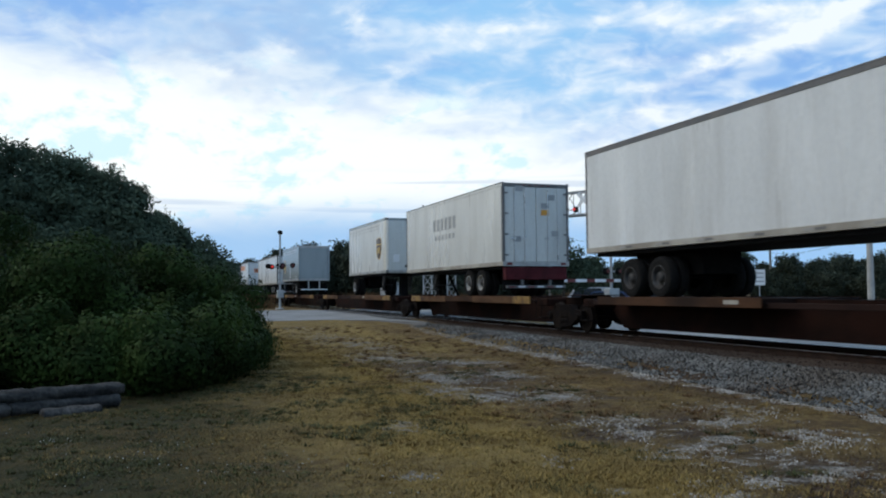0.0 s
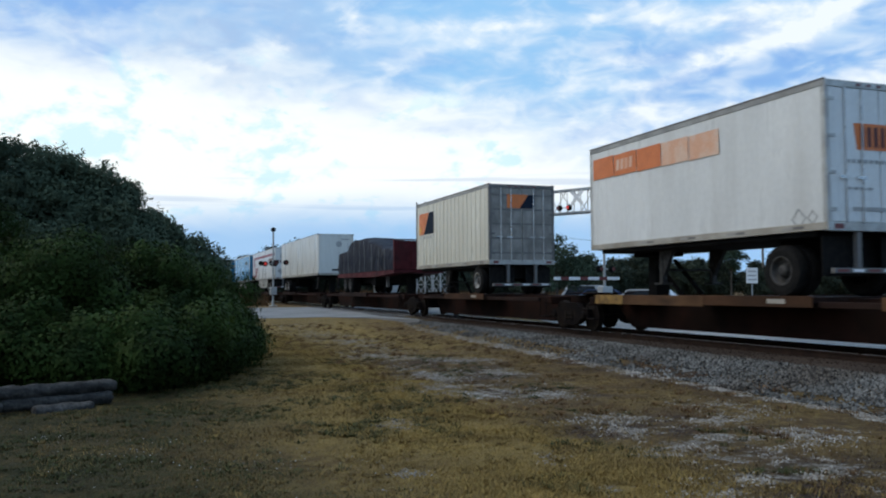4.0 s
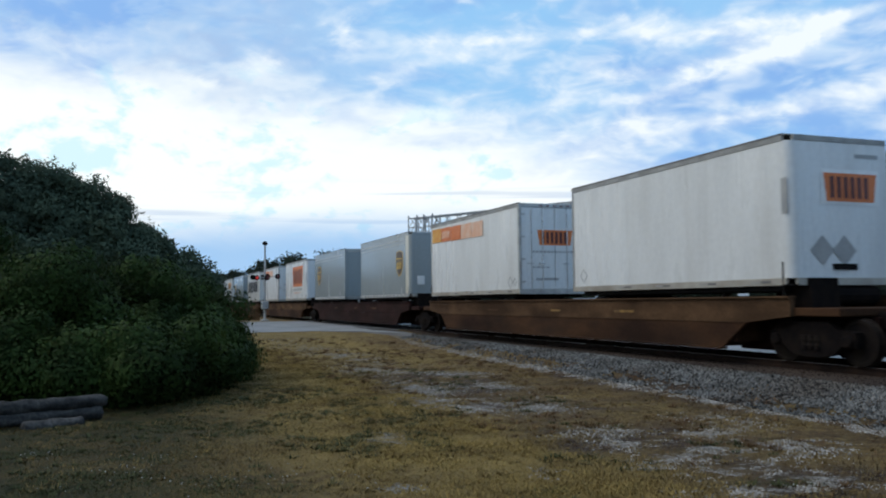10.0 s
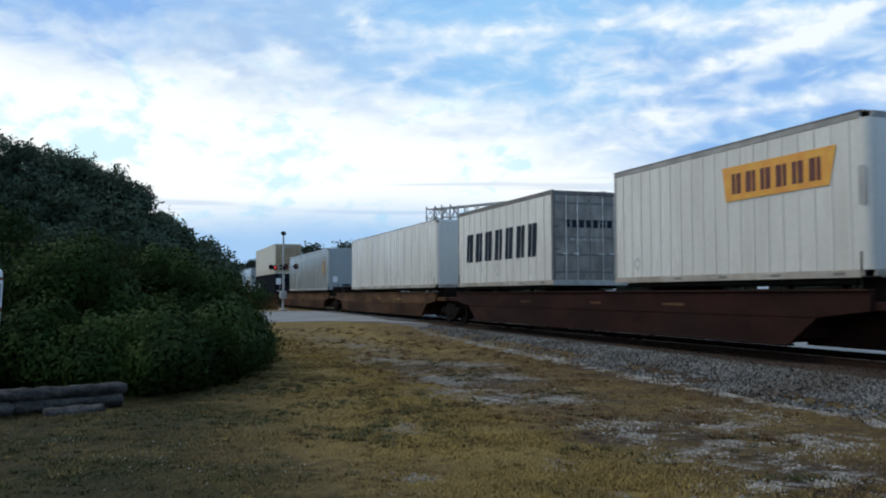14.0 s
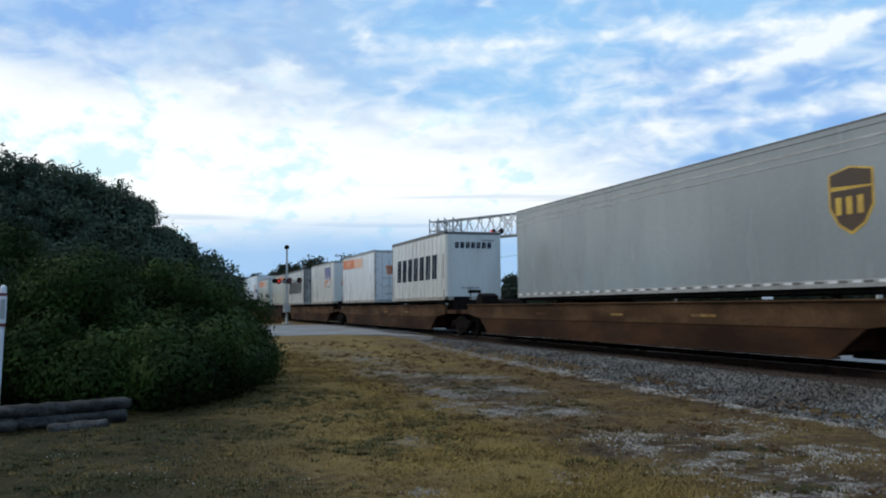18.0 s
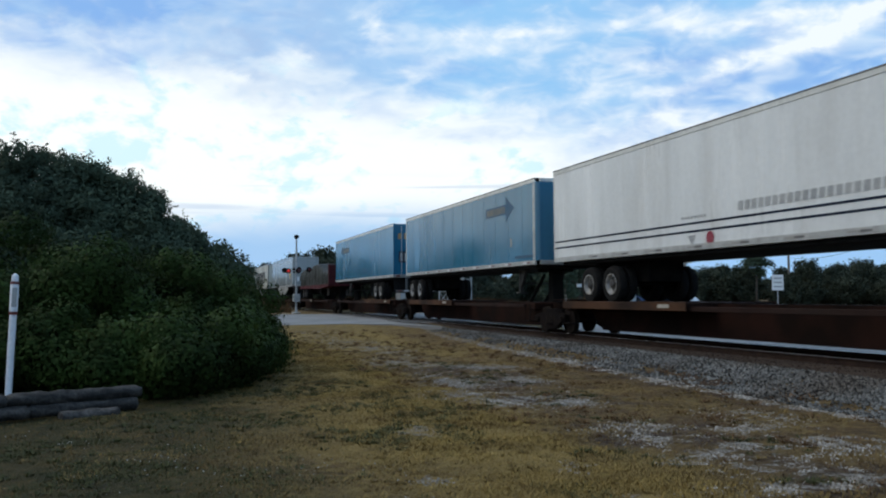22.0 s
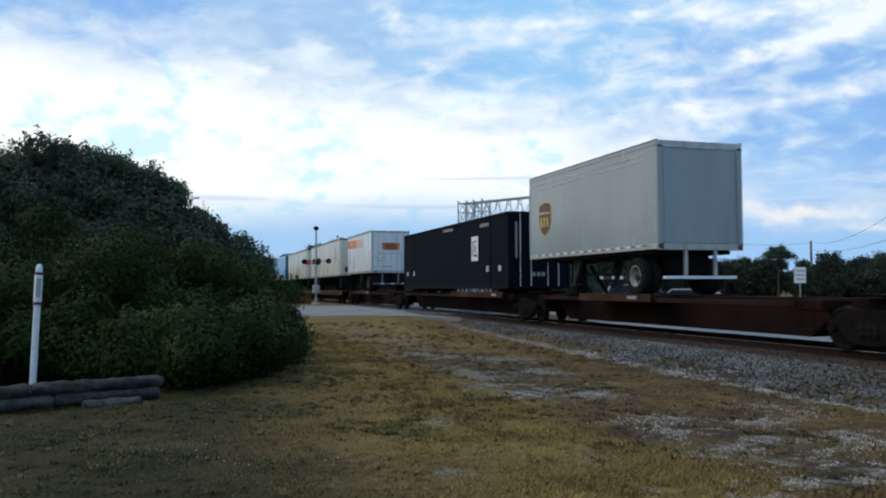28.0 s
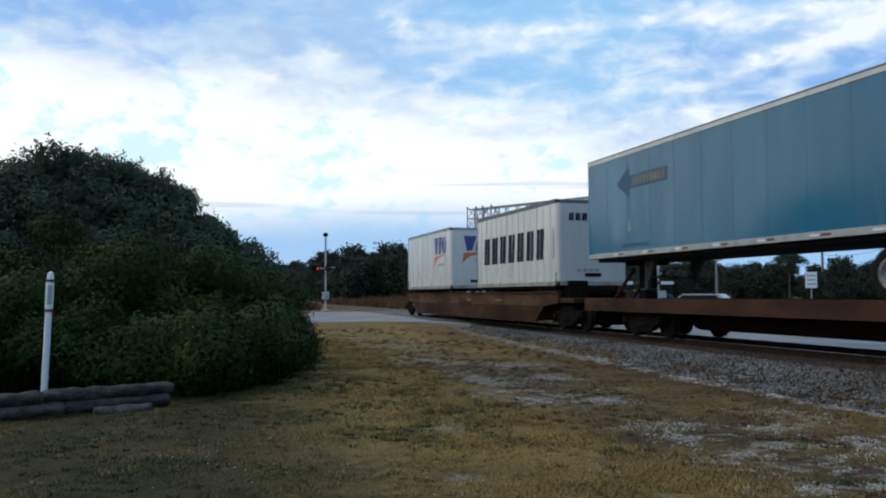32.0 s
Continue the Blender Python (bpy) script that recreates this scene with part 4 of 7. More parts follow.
# the rounded bush behind the edging
BUSH = [(-8.2, 3.0, 1.4, 2.4, 2.2, 2.0), (-5.5, 3.0, 1.5, 2.1, 2.1, 1.95), (-3.4, 2.6, 1.45, 1.8, 1.9, 1.8), (-1.6, 2.2, 1.25, 1.6, 1.7, 1.45), (-0.2, 2.8, 1.25, 1.4, 1.5, 1.35), (0.75, 3.8, 1.25, 1.1, 1.3, 1.25),
        (1.4, 4.4, 0.95, 0.9, 1.1, 0.95), (1.9, 5.0, 0.6, 0.65, 0.9, 0.65), (-2.8, 1.7, 0.8, 1.6, 1.2, 1.15), (-1.0, 1.6, 0.7, 1.4, 1.1, 0.95), (0.6, 2.3, 0.7, 1.1, 1.1, 0.9), (-5.0, 1.9, 0.9, 1.8, 1.4, 1.4),
        (-3.4, 0.3, 0.75, 1.5, 0.9, 0.95), (-1.6, 0.2, 0.6, 1.2, 0.85, 0.8), (-0.2, -0.5, 0.5, 0.9, 0.8, 0.65), (0.6, -0.1, 0.5, 0.8, 0.9, 0.65), (1.0, 1.0, 0.55, 0.7, 1.1, 0.7), (1.45, 2.6, 0.5, 0.6, 1.1, 0.65)]
bush = thing("bush", pose(0, 15.6, 0), "dense rounded green bush with drooping outer twigs", "bush")
part("stems", limb_mesh("stems", (-2, 2.4, 0.02), [(b[0], b[1], b[2] + 0.3) for b in BUSH], 0.12, M["bark"]), M["bark"], bush)
part("crown", leaf_mesh("crown", clumps(random.Random(3), BUSH, 15, 0.98, 0.50, 0.74), 380000, 0.044, M["leaf"], 21, (0.78, 1.04), 0.3, 0.9, (1500, 0.22)), M["leaf"], bush)

# dark tree close behind it
tree("tree", pose(-4.7, 30, 0), "broad dark tree with a ragged outline", "tree", 7.4, 0.28,
     [(-7, 0, 3.6, 3.4, 3, 2.2), (-4, 0, 3.9, 3.0, 3, 2.2), (-1.2, 0, 4.2, 2.5, 2.6, 2.05), (0.8, 0, 4.42, 2.1, 2.2, 2.05), (2.6, 0.2, 4.0, 1.7, 2.0, 1.75), (3.9, 0.4, 3.3, 1.2, 1.6, 1.55), (4.5, 1.0, 2.6, 1.2, 2, 1.6),
      (-3, -1, 2.6, 3.5, 2.5, 2.2), (1.5, -0.5, 2.3, 2.8, 2.2, 2.0)], 390000, 0.068, M["leaf_dark"], 31, 46, 0.42, sprays=(1500, 0.38))
tree("tree", pose(0.7, 47, 0.3), "small round-topped dark tree", "tree", 6.0, 0.16, [(0, 0, 4.6, 1.0, 1.0, 0.9), (0.5, 0, 3.9, 1.1, 1, 0.8), (-0.8, 0, 3.4, 1.3, 1.2, 1.2), (0.6, 0, 2.6, 1.5, 1.3, 1.1)],
     9000, 0.12, M["leaf_dark"], 32, 14, 0.3)
tree("tree", pose(3.1, 58, 0.35), "low spreading dark tree beside the road", "tree", 5.6, 0.18, [(-1.2, 0, 4.3, 1.2, 1.2, 1.0), (0.4, 0, 3.7, 1.3, 1.2, 1.0), (-0.3, 0, 2.5, 1.9, 1.6, 1.5), (1.5, 0, 2.6, 1.2, 1.2, 1.2)],
     9000, 0.15, M["leaf_dark"], 33, 14, 0.4)
tree("tree", pose(4.2, 92, 0.35), "dark tree at the edge of the far woods", "tree", 6.6, 0.2, [(0, 0, 4.2, 2.0, 2, 1.6), (1.6, 0, 3.6, 1.4, 1.5, 1.3), (-1.8, 0, 3.2, 2, 2, 1.8), (0.2, 0, 2, 2.4, 2, 1.8)],
     9000, 0.2, M["leaf_dark"], 34, 14, 0.5)

# far woods: three kinds of tree, repeated
KINDS = []
for i, (h, env) in enumerate(((8.0, [(0, 0, 5.2, 2.6, 2.6, 2.2), (1.8, 0.5, 4.2, 2.2, 2, 1.8), (-2.0, 0, 4.0, 2.4, 2, 2), (0.2, 0, 2.4, 3.2, 2.6, 2.2)]),
                              (6.6, [(0, 0, 4.2, 2.8, 2.4, 1.9), (2.2, 0, 3.2, 2.2, 2, 1.8), (-2.4, 0, 3.0, 2.2, 2, 1.8), (0, 0, 1.8, 3.4, 2.6, 1.8)]),
                              (9.2, [(0, 0, 7.0, 1.8, 1.8, 1.6), (0.8, 0, 5.6, 2.2, 2, 1.7), (-1.2, 0, 4.6, 2.4, 2, 1.9), (0.2, 0, 2.8, 2.8, 2.4, 2.2)]))):
    KINDS.append(tree("tree", pose(30 + 9 * i, 150, 0.3), "dark green tree of the far woods", "tree", h, 0.2, env, 6500, 0.24, M["leaf_far"], 40 + i, 13, 0.6, "far woods"))
rr = random.Random(9)
WOODS = []
for k in range(104):   # a row from behind the crossing round to the far side of the lane
    f = k / 103
    az = radians(5.0 + 50 * f)
    d = 128 - 22 * min(1, f * 2.2) + rr.uniform(-8, 14)
    WOODS.append((d * math.sin(az), d * math.cos(az), rr.uniform(0.8, 1.06) * (1.0 if 0.09 < f < 0.2 else 0.8 if f <= 0.09 else 0.61)))
for k in range(52):   # lower growth in front of it
    az = radians(17.0 + 37 * k / 51)
    d = 94 + rr.uniform(-5, 6)
    WOODS.append((d * math.sin(az), d * math.cos(az), rr.uniform(0.42, 0.62)))
for x, y, s in WOODS:
    if x > 9.0 and abs(x - TRACK_X) < 5 or 38.2 < math.degrees(math.atan2(x, y)) < 39.8:
        continue
    c = copy_thing(rr.choice(KINDS), pose(x, y, 0.25, 0, 0, rr.uniform(0, 360)))
    c.scale = (s, s, s)
for k in range(16):   # woods closing the view on the near side of the line
    c = copy_thing(rr.choice(KINDS), pose(8.2 - 1.6 * k + rr.uniform(-0.5, 0.5), 100 + rr.uniform(-4, 14) + k * 1.5, 0.3, 0, 0, rr.uniform(0, 360)))
    s = rr.uniform(0.62, 0.8)
    c.scale = (s, s, s)
for k in range(22):   # taller woods beyond the line, past the crossing
    y = 118 + k * 7 + rr.uniform(-3, 3)
    c = copy_thing(rr.choice(KINDS), pose(20.5 + rr.uniform(0, 9), y, 0.3, 0, 0, rr.uniform(0, 360)))
    s = rr.uniform(0.82, 1.0) * (1 + k * 0.022)
    c.scale = (s, s, s)


def tall_grass(name, n, x0, x1, y0, y1, label, seed):
    r = np.random.default_rng(seed)
    x, y = r.uniform(x0, x1, n), r.uniform(y0, y1, n)
    k = (np.sin(x * 0.5 + 2 * np.sin(y * 0.21)) + np.cos(y * 0.37)) * 0.25 + 0.7
    h = k * r.uniform(0.6, 1.3, n)
    a = r.uniform(0, 2 * np.pi, n)
    w = r.uniform(0.03, 0.07, n)
    z = ground_z(x, y) - 0.02
    v = np.stack([np.stack([x - np.cos(a) * w, y - np.sin(a) * w, z], 1), np.stack([x + np.cos(a) * w, y + np.sin(a) * w, z], 1),
                  np.stack([x + r.normal(0, 0.15, n), y + r.normal(0, 0.15, n), z + h], 1)], 1).reshape(-1, 3)
    return tagged(new(name, from_arrays(name, v, np.arange(3 * n).reshape(-1, 3), M["blade_weed"])), label, "grass", kind="stuff")


tall_grass("tall_dry_grass", 26000, 16.5, 40, 68, 116, "tall reddish-brown dry grass beyond the crossing", 61)
tall_grass("tall_dry_grass", 6000, 2.5, 9.8, 69, 100, "tall reddish-brown dry grass beside the line", 62)

# trees and palms beyond the lane on the right
tree("tree", pose(44.3, 39.3, 0.2), "tall leafy tree beside the far lane", "tree", 12, 0.22, [(0, 0, 8.6, 2.0, 2, 1.4), (-1.6, 0, 7.4, 1.3, 1.3, 1.0), (0.2, 0, 6.6, 1.6, 1.5, 1.1), (-0.4, 0, 5.4, 0.9, 0.9, 0.8), (1.4, 0, 9.6, 1.8, 1.6, 1.2)],
     12000, 0.13, M["leaf_dark"], 51, 16, 0.4, "", 0.35)
tree("tree", pose(56, 70, 0.2), "slim bare-stemmed tree with a flat sparse crown", "tree", 5.4, 0.1, [(-0.9, 0, 4.5, 0.9, 0.9, 0.4), (0.9, 0, 4.6, 1.0, 0.9, 0.4), (0, 0, 5.0, 0.9, 0.9, 0.35), (0.3, 0, 3.6, 0.6, 0.6, 0.4)],
     2600, 0.13, M["leaf_dark"], 52, 8, 0.25, "", 0.6, (0.5, 1.0))
tree("tree", pose(27, 52, 0.2), "thin tree with bare twigs beyond the crossing", "tree", 6, 0.12, [(0, 0, 3.6, 1.5, 1.5, 1.3), (1.6, 0, 2.6, 1.4, 1.3, 1.2), (-1.6, 0, 2.4, 1.5, 1.3, 1.2)],
     6000, 0.12, M["leaf_dark"], 53, 12, 0.4, "", 0.4, (0.5, 1.0))

# ---------------------------------------------------------------- edging, post, signals, poles, cars
edging = thing("garden_edging", pose(0, 0, 0), "low edging of stacked dark weathered logs", "edging")
rng = random.Random(8)
LOGS = (1.55, 1.9, 0.8)


def log_mesh(l, rad):
    """A rough log along x with cracked, flattened sides and blunt ends."""
    n, seg = 36, 14
    V, F = [], []
    for i in range(n + 1):
        x = -l / 2 + l * i / n
        end = min(1.0, 0.80 + 0.35 * min(i, n - i))
        for k in range(seg):
            a = 2 * math.pi * k / seg
            p = Vector((x * 2.2, math.cos(a), math.sin(a)))
            w = rad * end * (1 + 0.24 * noise.noise(p * 1.3 + Vector((l * 7, 0, 0))) + 0.20 * noise.noise(p * 3.1 + Vector((0, l, 0))))
            V.append((x, w * math.cos(a) * 1.1, rad + w * math.sin(a)))
    for i in range(n):
        for k in range(seg):
            F.append((i * seg + k, (i + 1) * seg + k, (i + 1) * seg + (k + 1) % seg, i * seg + (k + 1) % seg))
    F += [tuple(range(seg)), tuple(range(n * seg, n * seg + seg))[::-1]]
    return from_arrays("log", V, F, M["timber"], True)


MESHES = [log_mesh(l, 0.095) for l in LOGS]
LOGDIR = math.degrees(math.atan(0.55))
for course in range(2):
    s = (0.0, 0.06)[course == 0]
    order = (1, 0, 1, 0) if course else (0, 1, 0, 1)
    for k in order:
        l = LOGS[k]
        m = s + l / 2
        placed("log", MESHES[k], edging, pose(-0.33 - m * math.cos(radians(LOGDIR)), 13.52 - m * math.sin(radians(LOGDIR)) + 0.03 * course, 0.0 + 0.168 * course, rng.uniform(-20, 20), rng.uniform(-0.8, 0.8), LOGDIR + rng.uniform(-1.2, 1.2)))
        s += l + 0.01
placed("log", MESHES[2], edging, pose(-0.98, 12.86, -0.09, 0, 0, LOGDIR - 6))

post = thing("marker_post", pose(-2.28, 14.55, 0, 0, 1.9, 0), "white plastic utility marker post with dark bands", "marker post")
part("tube", turned([(0.052, 0), (0.052, 1.95), (0.046, 2.0), (0.03, 2.03), (0.01, 2.04)], seg=16), M["postwhite"], post)
part("sleeve", turned([(0.06, 1.45), (0.062, 1.46), (0.062, 1.9), (0.06, 1.91)], seg=16), M["postwhite"], post, "thicker upper sleeve")
for z in (1.40, 1.87):
    part("band", turned([(0.064, z), (0.064, z + 0.045)], seg=16), M["tape_red"], post, "dark red warning band")
part("notice", box(-0.02, 0.05, -0.068, -0.060, 1.52, 1.82), M["grey"], post, "grey printed notice strip")


def lamp_pair(parent, x, y, z, lit, face=-1):
    part("crossarm", bar((x - 0.42, y, z), (x + 0.42, y, z), 0.035), M["galv"], parent)
    for k, s in enumerate((-0.38, 0.38)):
        d = part("lamp_backing", turned([(0.2, -0.02), (0.2, 0.02)], "y", 18, None, (x + s, y + face * 0.05, z)), M["black"], parent, "round black lamp backing")
        part("hood", turned([(0.12, -0.16), (0.12, 0.0)], "y", 14, None, (x + s, y + face * 0.1, z)), M["black"], d)
        part("lens", turned([(0.10, -0.012), (0.10, 0.012)], "y", 14, None, (x + s, y + face * 0.268, z)), M["lamp_red"] if k == lit else M["lamp_off"], d, "red signal lens")


def crossbuck(parent, x, y, z, face=-1):
    for s in (-1, 1):
        bm = box(-0.6, 0.6, -0.012, 0.012, -0.11, 0.11)
        bm.transform(pose(x, y + face * (0.05 + 0.012 * s), z, 0, 45 * s, 0))
        part("crossbuck_blade", bm, M["signwhite"], parent, "white diagonal crossbuck blade")


# signal mast on the near side of the crossing
mast = thing("crossing_signal", pose(9.5, 64.4, 0.38), "galvanised level-crossing signal mast with red flashing lamps", "crossing signal")
part("base", box(-0.3, 0.3, -0.3, 0.3, 0, 0.12, 0.03), M["concrete"], mast)
part("pole", turned([(0.11, 0.1), (0.09, 0.4), (0.075, 0.8), (0.07, 5.75)], seg=12), M["galv"], mast)
part("bell", turned([(0.05, 5.7), (0.17, 5.75), (0.2, 5.85), (0.17, 5.97), (0.06, 6.02)], seg=14), M["black"], mast, "dark round bell at the mast top")
lamp_pair(mast, -0.25, -0.1, 3.25, 0)
lamp_pair(mast, -0.5, 0.1, 3.3, 2, 1)
lamp_pair(mast, 0.55, -0.15, 3.35, 2)
part("gate_arm_mechanism", box(-0.25, 0.25, -0.3, 0.2, 0.9, 1.5, 0.04), M["galv"], mast)

# lattice cantilever beyond the track
T0, T1 = Vector((20.5, 61.0, 0)), Vector((27.6, 47.2, 0))
LEN = (T1 - T0).length
canti = thing("cantilever_signal", Matrix.Translation((T0.x, T0.y, 0.2)) @ pose(0, 0, 0, 0, 0, math.degrees(math.atan2(T1.y - T0.y, T1.x - T0.x))),
              "galvanised lattice cantilever with crossing lamps over the road", "cantilever signal")


def lattice(p, q, w, h, bays, parent, name):
    """Four chords and their zigzag bracing between p and q, each bay a part."""
    p, q = Vector(p), Vector(q)
    d = (q - p).normalized()
    a = Vector((0, 1, 0))
    b = d.cross(a)
    corner = [a * w / 2 + b * h / 2, a * w / 2 - b * h / 2, a * -w / 2 - b * h / 2, a * -w / 2 + b * h / 2]
    for c in corner:
        part(name + "_chord", bar(p + c, q + c, 0.05), M["galv"], parent)
    n = (q - p).length / bays
    for i in range(bays):
        for k in range(4):
            c, e = corner[k], corner[(k + 1) % 4]
            s, t = p + d * n * i, p + d * n * (i + 1)
            part(name + "_diagonal", bar(s + c, t + e, 0.028, None, 5), M["galv"], parent)
            part(name + "_cross_bar", bar(s + c, s + e, 0.028, None, 5), M["galv"], parent)


lattice((0, 0, 0), (0, 0, 8.1), 0.9, 0.9, 9, canti, "tower")
lattice((1.6, 0, 0), (1.6, 0, 8.1), 0.9, 0.9, 9, canti, "tower")
lattice((-0.5, 0, 7.15), (LEN, 0, 7.15), 0.8, 1.5, 15, canti, "arm")
part("walkway", box(0.5, LEN, -0.4, 0.4, 6.32, 6.38), M["galv"], canti)
for k, px in enumerate((LEN * 0.42, LEN * 0.86)):
    lamp_pair(canti, px, -0.6, 6.7, k)
    crossbuck(canti, px + 1.0, -0.65, 7.3)
part("footing", box(-0.8, 2.4, -0.8, 0.8, -0.2, 0.35, 0.05), M["concrete"], canti)

# signal mast with crossbuck and lowered gate, beyond the track
far_mast = thing("crossing_signal", pose(24.4, 41.2, 0.16), "crossing signal mast with crossbuck and white gate arm", "crossing signal")
part("pole", turned([(0.11, 0), (0.08, 0.5), (0.07, 5.6)], seg=12), M["galv"], far_mast)
crossbuck(far_mast, 0, -0.05, 4.15)
lamp_pair(far_mast, 0, -0.1, 5.35, 2)
lamp_pair(far_mast, 0, -0.1, 2.55, 2)
part("gate_arm", box(-3.2, 0.9, -0.14, -0.08, 1.95, 2.12), M["signwhite"], far_mast, "white gate arm with red stripes")
for i in range(3):
    part("gate_stripe", box(-2.8 + i * 1.2, -2.3 + i * 1.2, -0.146, -0.078, 1.945, 2.125), M["tape_red"], far_mast)
part("gate_machine", box(-0.3, 0.35, -0.3, 0.3, 0.7, 1.6, 0.04), M["galv"], far_mast)


def power_pole(x, y, h, r, material, label, arm=0.0):
    p = thing("utility_pole", pose(x, y, 0.1), label, "utility pole", "utility poles")
    part("shaft", turned([(r, 0), (r * 0.7, h)], seg=10), material, p)
    if arm:
        part("crossarm", box(-0.1, arm, -0.06, 0.06, h - 0.45, h - 0.3), M["pole"], p)
        part("transformer", turned([(0.05, h - 1.5), (0.22, h - 1.45), (0.22, h - 0.9), (0.05, h - 0.85)], seg=12, centre=(0.45, 0, 0)), M["galv"], p)
    for k in range(3):
        part("insulator", turned([(0.03, 0), (0.05, 0.05), (0.03, 0.12)], seg=8, centre=((k - 1) * 0.3 if arm else 0, 0, h - 0.02 - (0 if arm else 0.4 * k))), M["signwhite"], p)
    return p


POLES = [(30.3, 29.0, 5.6, 0.16, M["concrete"], "pale square concrete utility pole", 0), (32.5, 30.0, 4.6, 0.14, M["concrete"], "short pale concrete utility pole", 0),
         (60, 70, 6.2, 0.15, M["pole"], "weathered wooden utility pole", 0), (43, 63, 5.8, 0.12, M["pole"], "wooden utility pole with one crossarm and transformer", 1.1), (33, 66, 6.5, 0.12, M["pole"], "slim wooden utility pole beyond the crossing", 0)]
for p in POLES:
    power_pole(*p)


def wire(a, b, sag, name="overhead_wire"):
    bm = bmesh.new()
    a, b = Vector(a), Vector(b)
    pts = [a.lerp(b, i / 10) - Vector((0, 0, sag * 4 * (i / 10) * (1 - i / 10))) for i in range(11)]
    for p, q in zip(pts, pts[1:]):
        bar(p, q, 0.012, bm, 4)
    tagged(new(name, mesh_of(bm, name, M["black"])), "thin dark overhead wire", "wire", "overhead wires")


wire((30.3, 29, 5.5), (60, 70, 6.2), 0.8)
wire((60, 70, 6.1), (43, 63, 5.7), 0.3)
wire((43, 63, 5.7), (33, 66, 6.4), 0.3)
wire((32.5, 30, 4.6), (60, 70, 5.4), 0.6)
wire((33, 66, 6.4), (20, 130, 7.5), 0.6)

sign = thing("road_sign", pose(50.0, 59.75, 0.1, 0, 0, -25), "white rectangular road sign on a thin post", "road sign")
part("post", box(-0.04, 0.04, -0.03, 0.03, 0, 3.0), M["galv"], sign)
part("panel", box(-0.48, 0.48, -0.06, -0.035, 1.9, 3.25, 0.008), M["signwhite"], sign)
for k in range(3):
    part("text_bar", box(-0.34, 0.34, -0.066, -0.061, 2.88 - k * 0.36, 3.0 - k * 0.36), M["grey"], sign)


def car(name, m, paint, label, van=False):
    c = thing(name, m, label, "car", "cars on the far lane")
    top = 1.75 if van else 1.42
    side = [(-2.2, 0.35), (2.2, 0.35), (2.25, 0.75), (1.2, 0.92), (0.7, top), (-1.4 if not van else -2.1, top), (-1.9 if not van else -2.2, 0.95), (-2.25, 0.85)]
    bm = prism(side, "x", -0.85, 0.85)
    bmesh.ops.bevel(bm, geom=list(bm.edges), offset=0.06, segments=2, affect="EDGES")
    part("body", bm, paint, c)
    part("side_window", prism([(1.05, 0.95), (0.66, top - 0.08), (-1.3, top - 0.08), (-1.6, 0.98)], "x", -0.866, -0.856), M["glass"], c)
    part("windscreen", prism([(1.12, 0.98), (1.16, 0.98), (0.72, top - 0.05), (0.68, top - 0.05)], "x", -0.7, 0.7), M["glass"], c)
    for y in (-1.4, 1.4):
        for s in (-1, 1):
            w = part("wheel", turned([(0.2, -0.1), (0.31, -0.09), (0.32, 0.0), (0.31, 0.09), (0.2, 0.1)], "x", 18, None, (s * 0.8, y, 0.32)), M["tyre"], c)
            part("hubcap", turned([(0.17, -0.015), (0.17, 0.015)], "x", 14, None, (s * 0.9, y, 0.32)), M["rim"], w)
    return c


car("car", pose(28.2, 43.2, 0.16, 0, 0, 40), M["carpaint"], "silver saloon car waiting beyond the gate")
car("car", pose(31.0, 53.5, 0.16, 0, 0, 60), M["carpaint_blue"], "dark blue car waiting beyond the gate")
car("van", pose(33.0, 60.0, 0.16, 0, 0, 65), M["carpaint"], "silver van standing beyond the crossing", True)
car("car", pose(37.0, 66.0, 0.16, 0, 0, 70), M["carpaint_red"], "red car queued on the road beyond the crossing")

shed = thing("signal_cabinet", pose(19.0, 66.5, 0.2), "silver trackside signal equipment cabinet", "cabinet")
part("body", box(-0.9, 0.9, -0.7, 0.7, 0.1, 2.1, 0.03), M["galv"], shed)
part("roof", box(-1.0, 1.0, -0.8, 0.8, 2.1, 2.2, 0.03), M["galv"], shed)
part("door", box(-0.5, 0.5, -0.735, -0.705, 0.2, 1.95, 0.01), M["galv"], shed)
part("plinth", box(-0.95, 0.95, -0.75, 0.75, -0.1, 0.1), M["concrete"], shed)
store = thing("low_building", pose(51.8, 89, 0.15, 0, 0, -28), "low pale building with a flat roof among the far trees", "building")
part("wall", box(-4.6, 4.6, -4, 4, 0, 3.5), M["stucco"], store)
part("roof", box(-5.0, 5.0, -4.5, 4.5, 3.5, 3.85, 0.05), M["roofing"], store)
for k in range(3):
    w = part("window", box(-4.0 + k * 3.0, -2.5 + k * 3.0, -4.05, -4.01, 1.0, 2.2), M["glass"], store)
    part("sill", box(-4.1 + k * 3.0, -2.4 + k * 3.0, -4.12, -4.01, 0.9, 0.99), M["stucco"], w)

# ---------------------------------------------------------------- the train
SPEED, BEND, TWIST = 24.21, 3.81, -1.41   # metres a second, and a slight change of speed


def travelled(t):
    s = (t - 16) / 16
    return SPEED * (t - 16) + BEND * s * s + TWIST * s ** 3


ROLLING = []   # every thing that runs with the train, with its place along it
HALF = 1.3
DECK = RAIL_TOP + 1.03      # loading deck of the flat and spine cars
PAN = RAIL_TOP + 0.33       # floor of the well cars


def rolling(name, u, z, label, category, group):
    ob = thing(name, pose(TRACK_X, u - travelled(0), z), label, category, group)
    ROLLING.append((ob, u, z))
    return ob


SHARED = {}


def shared(key, make, material):
    if key not in SHARED:
        SHARED[key] = mesh_of(make(), key, material)
    return SHARED[key]


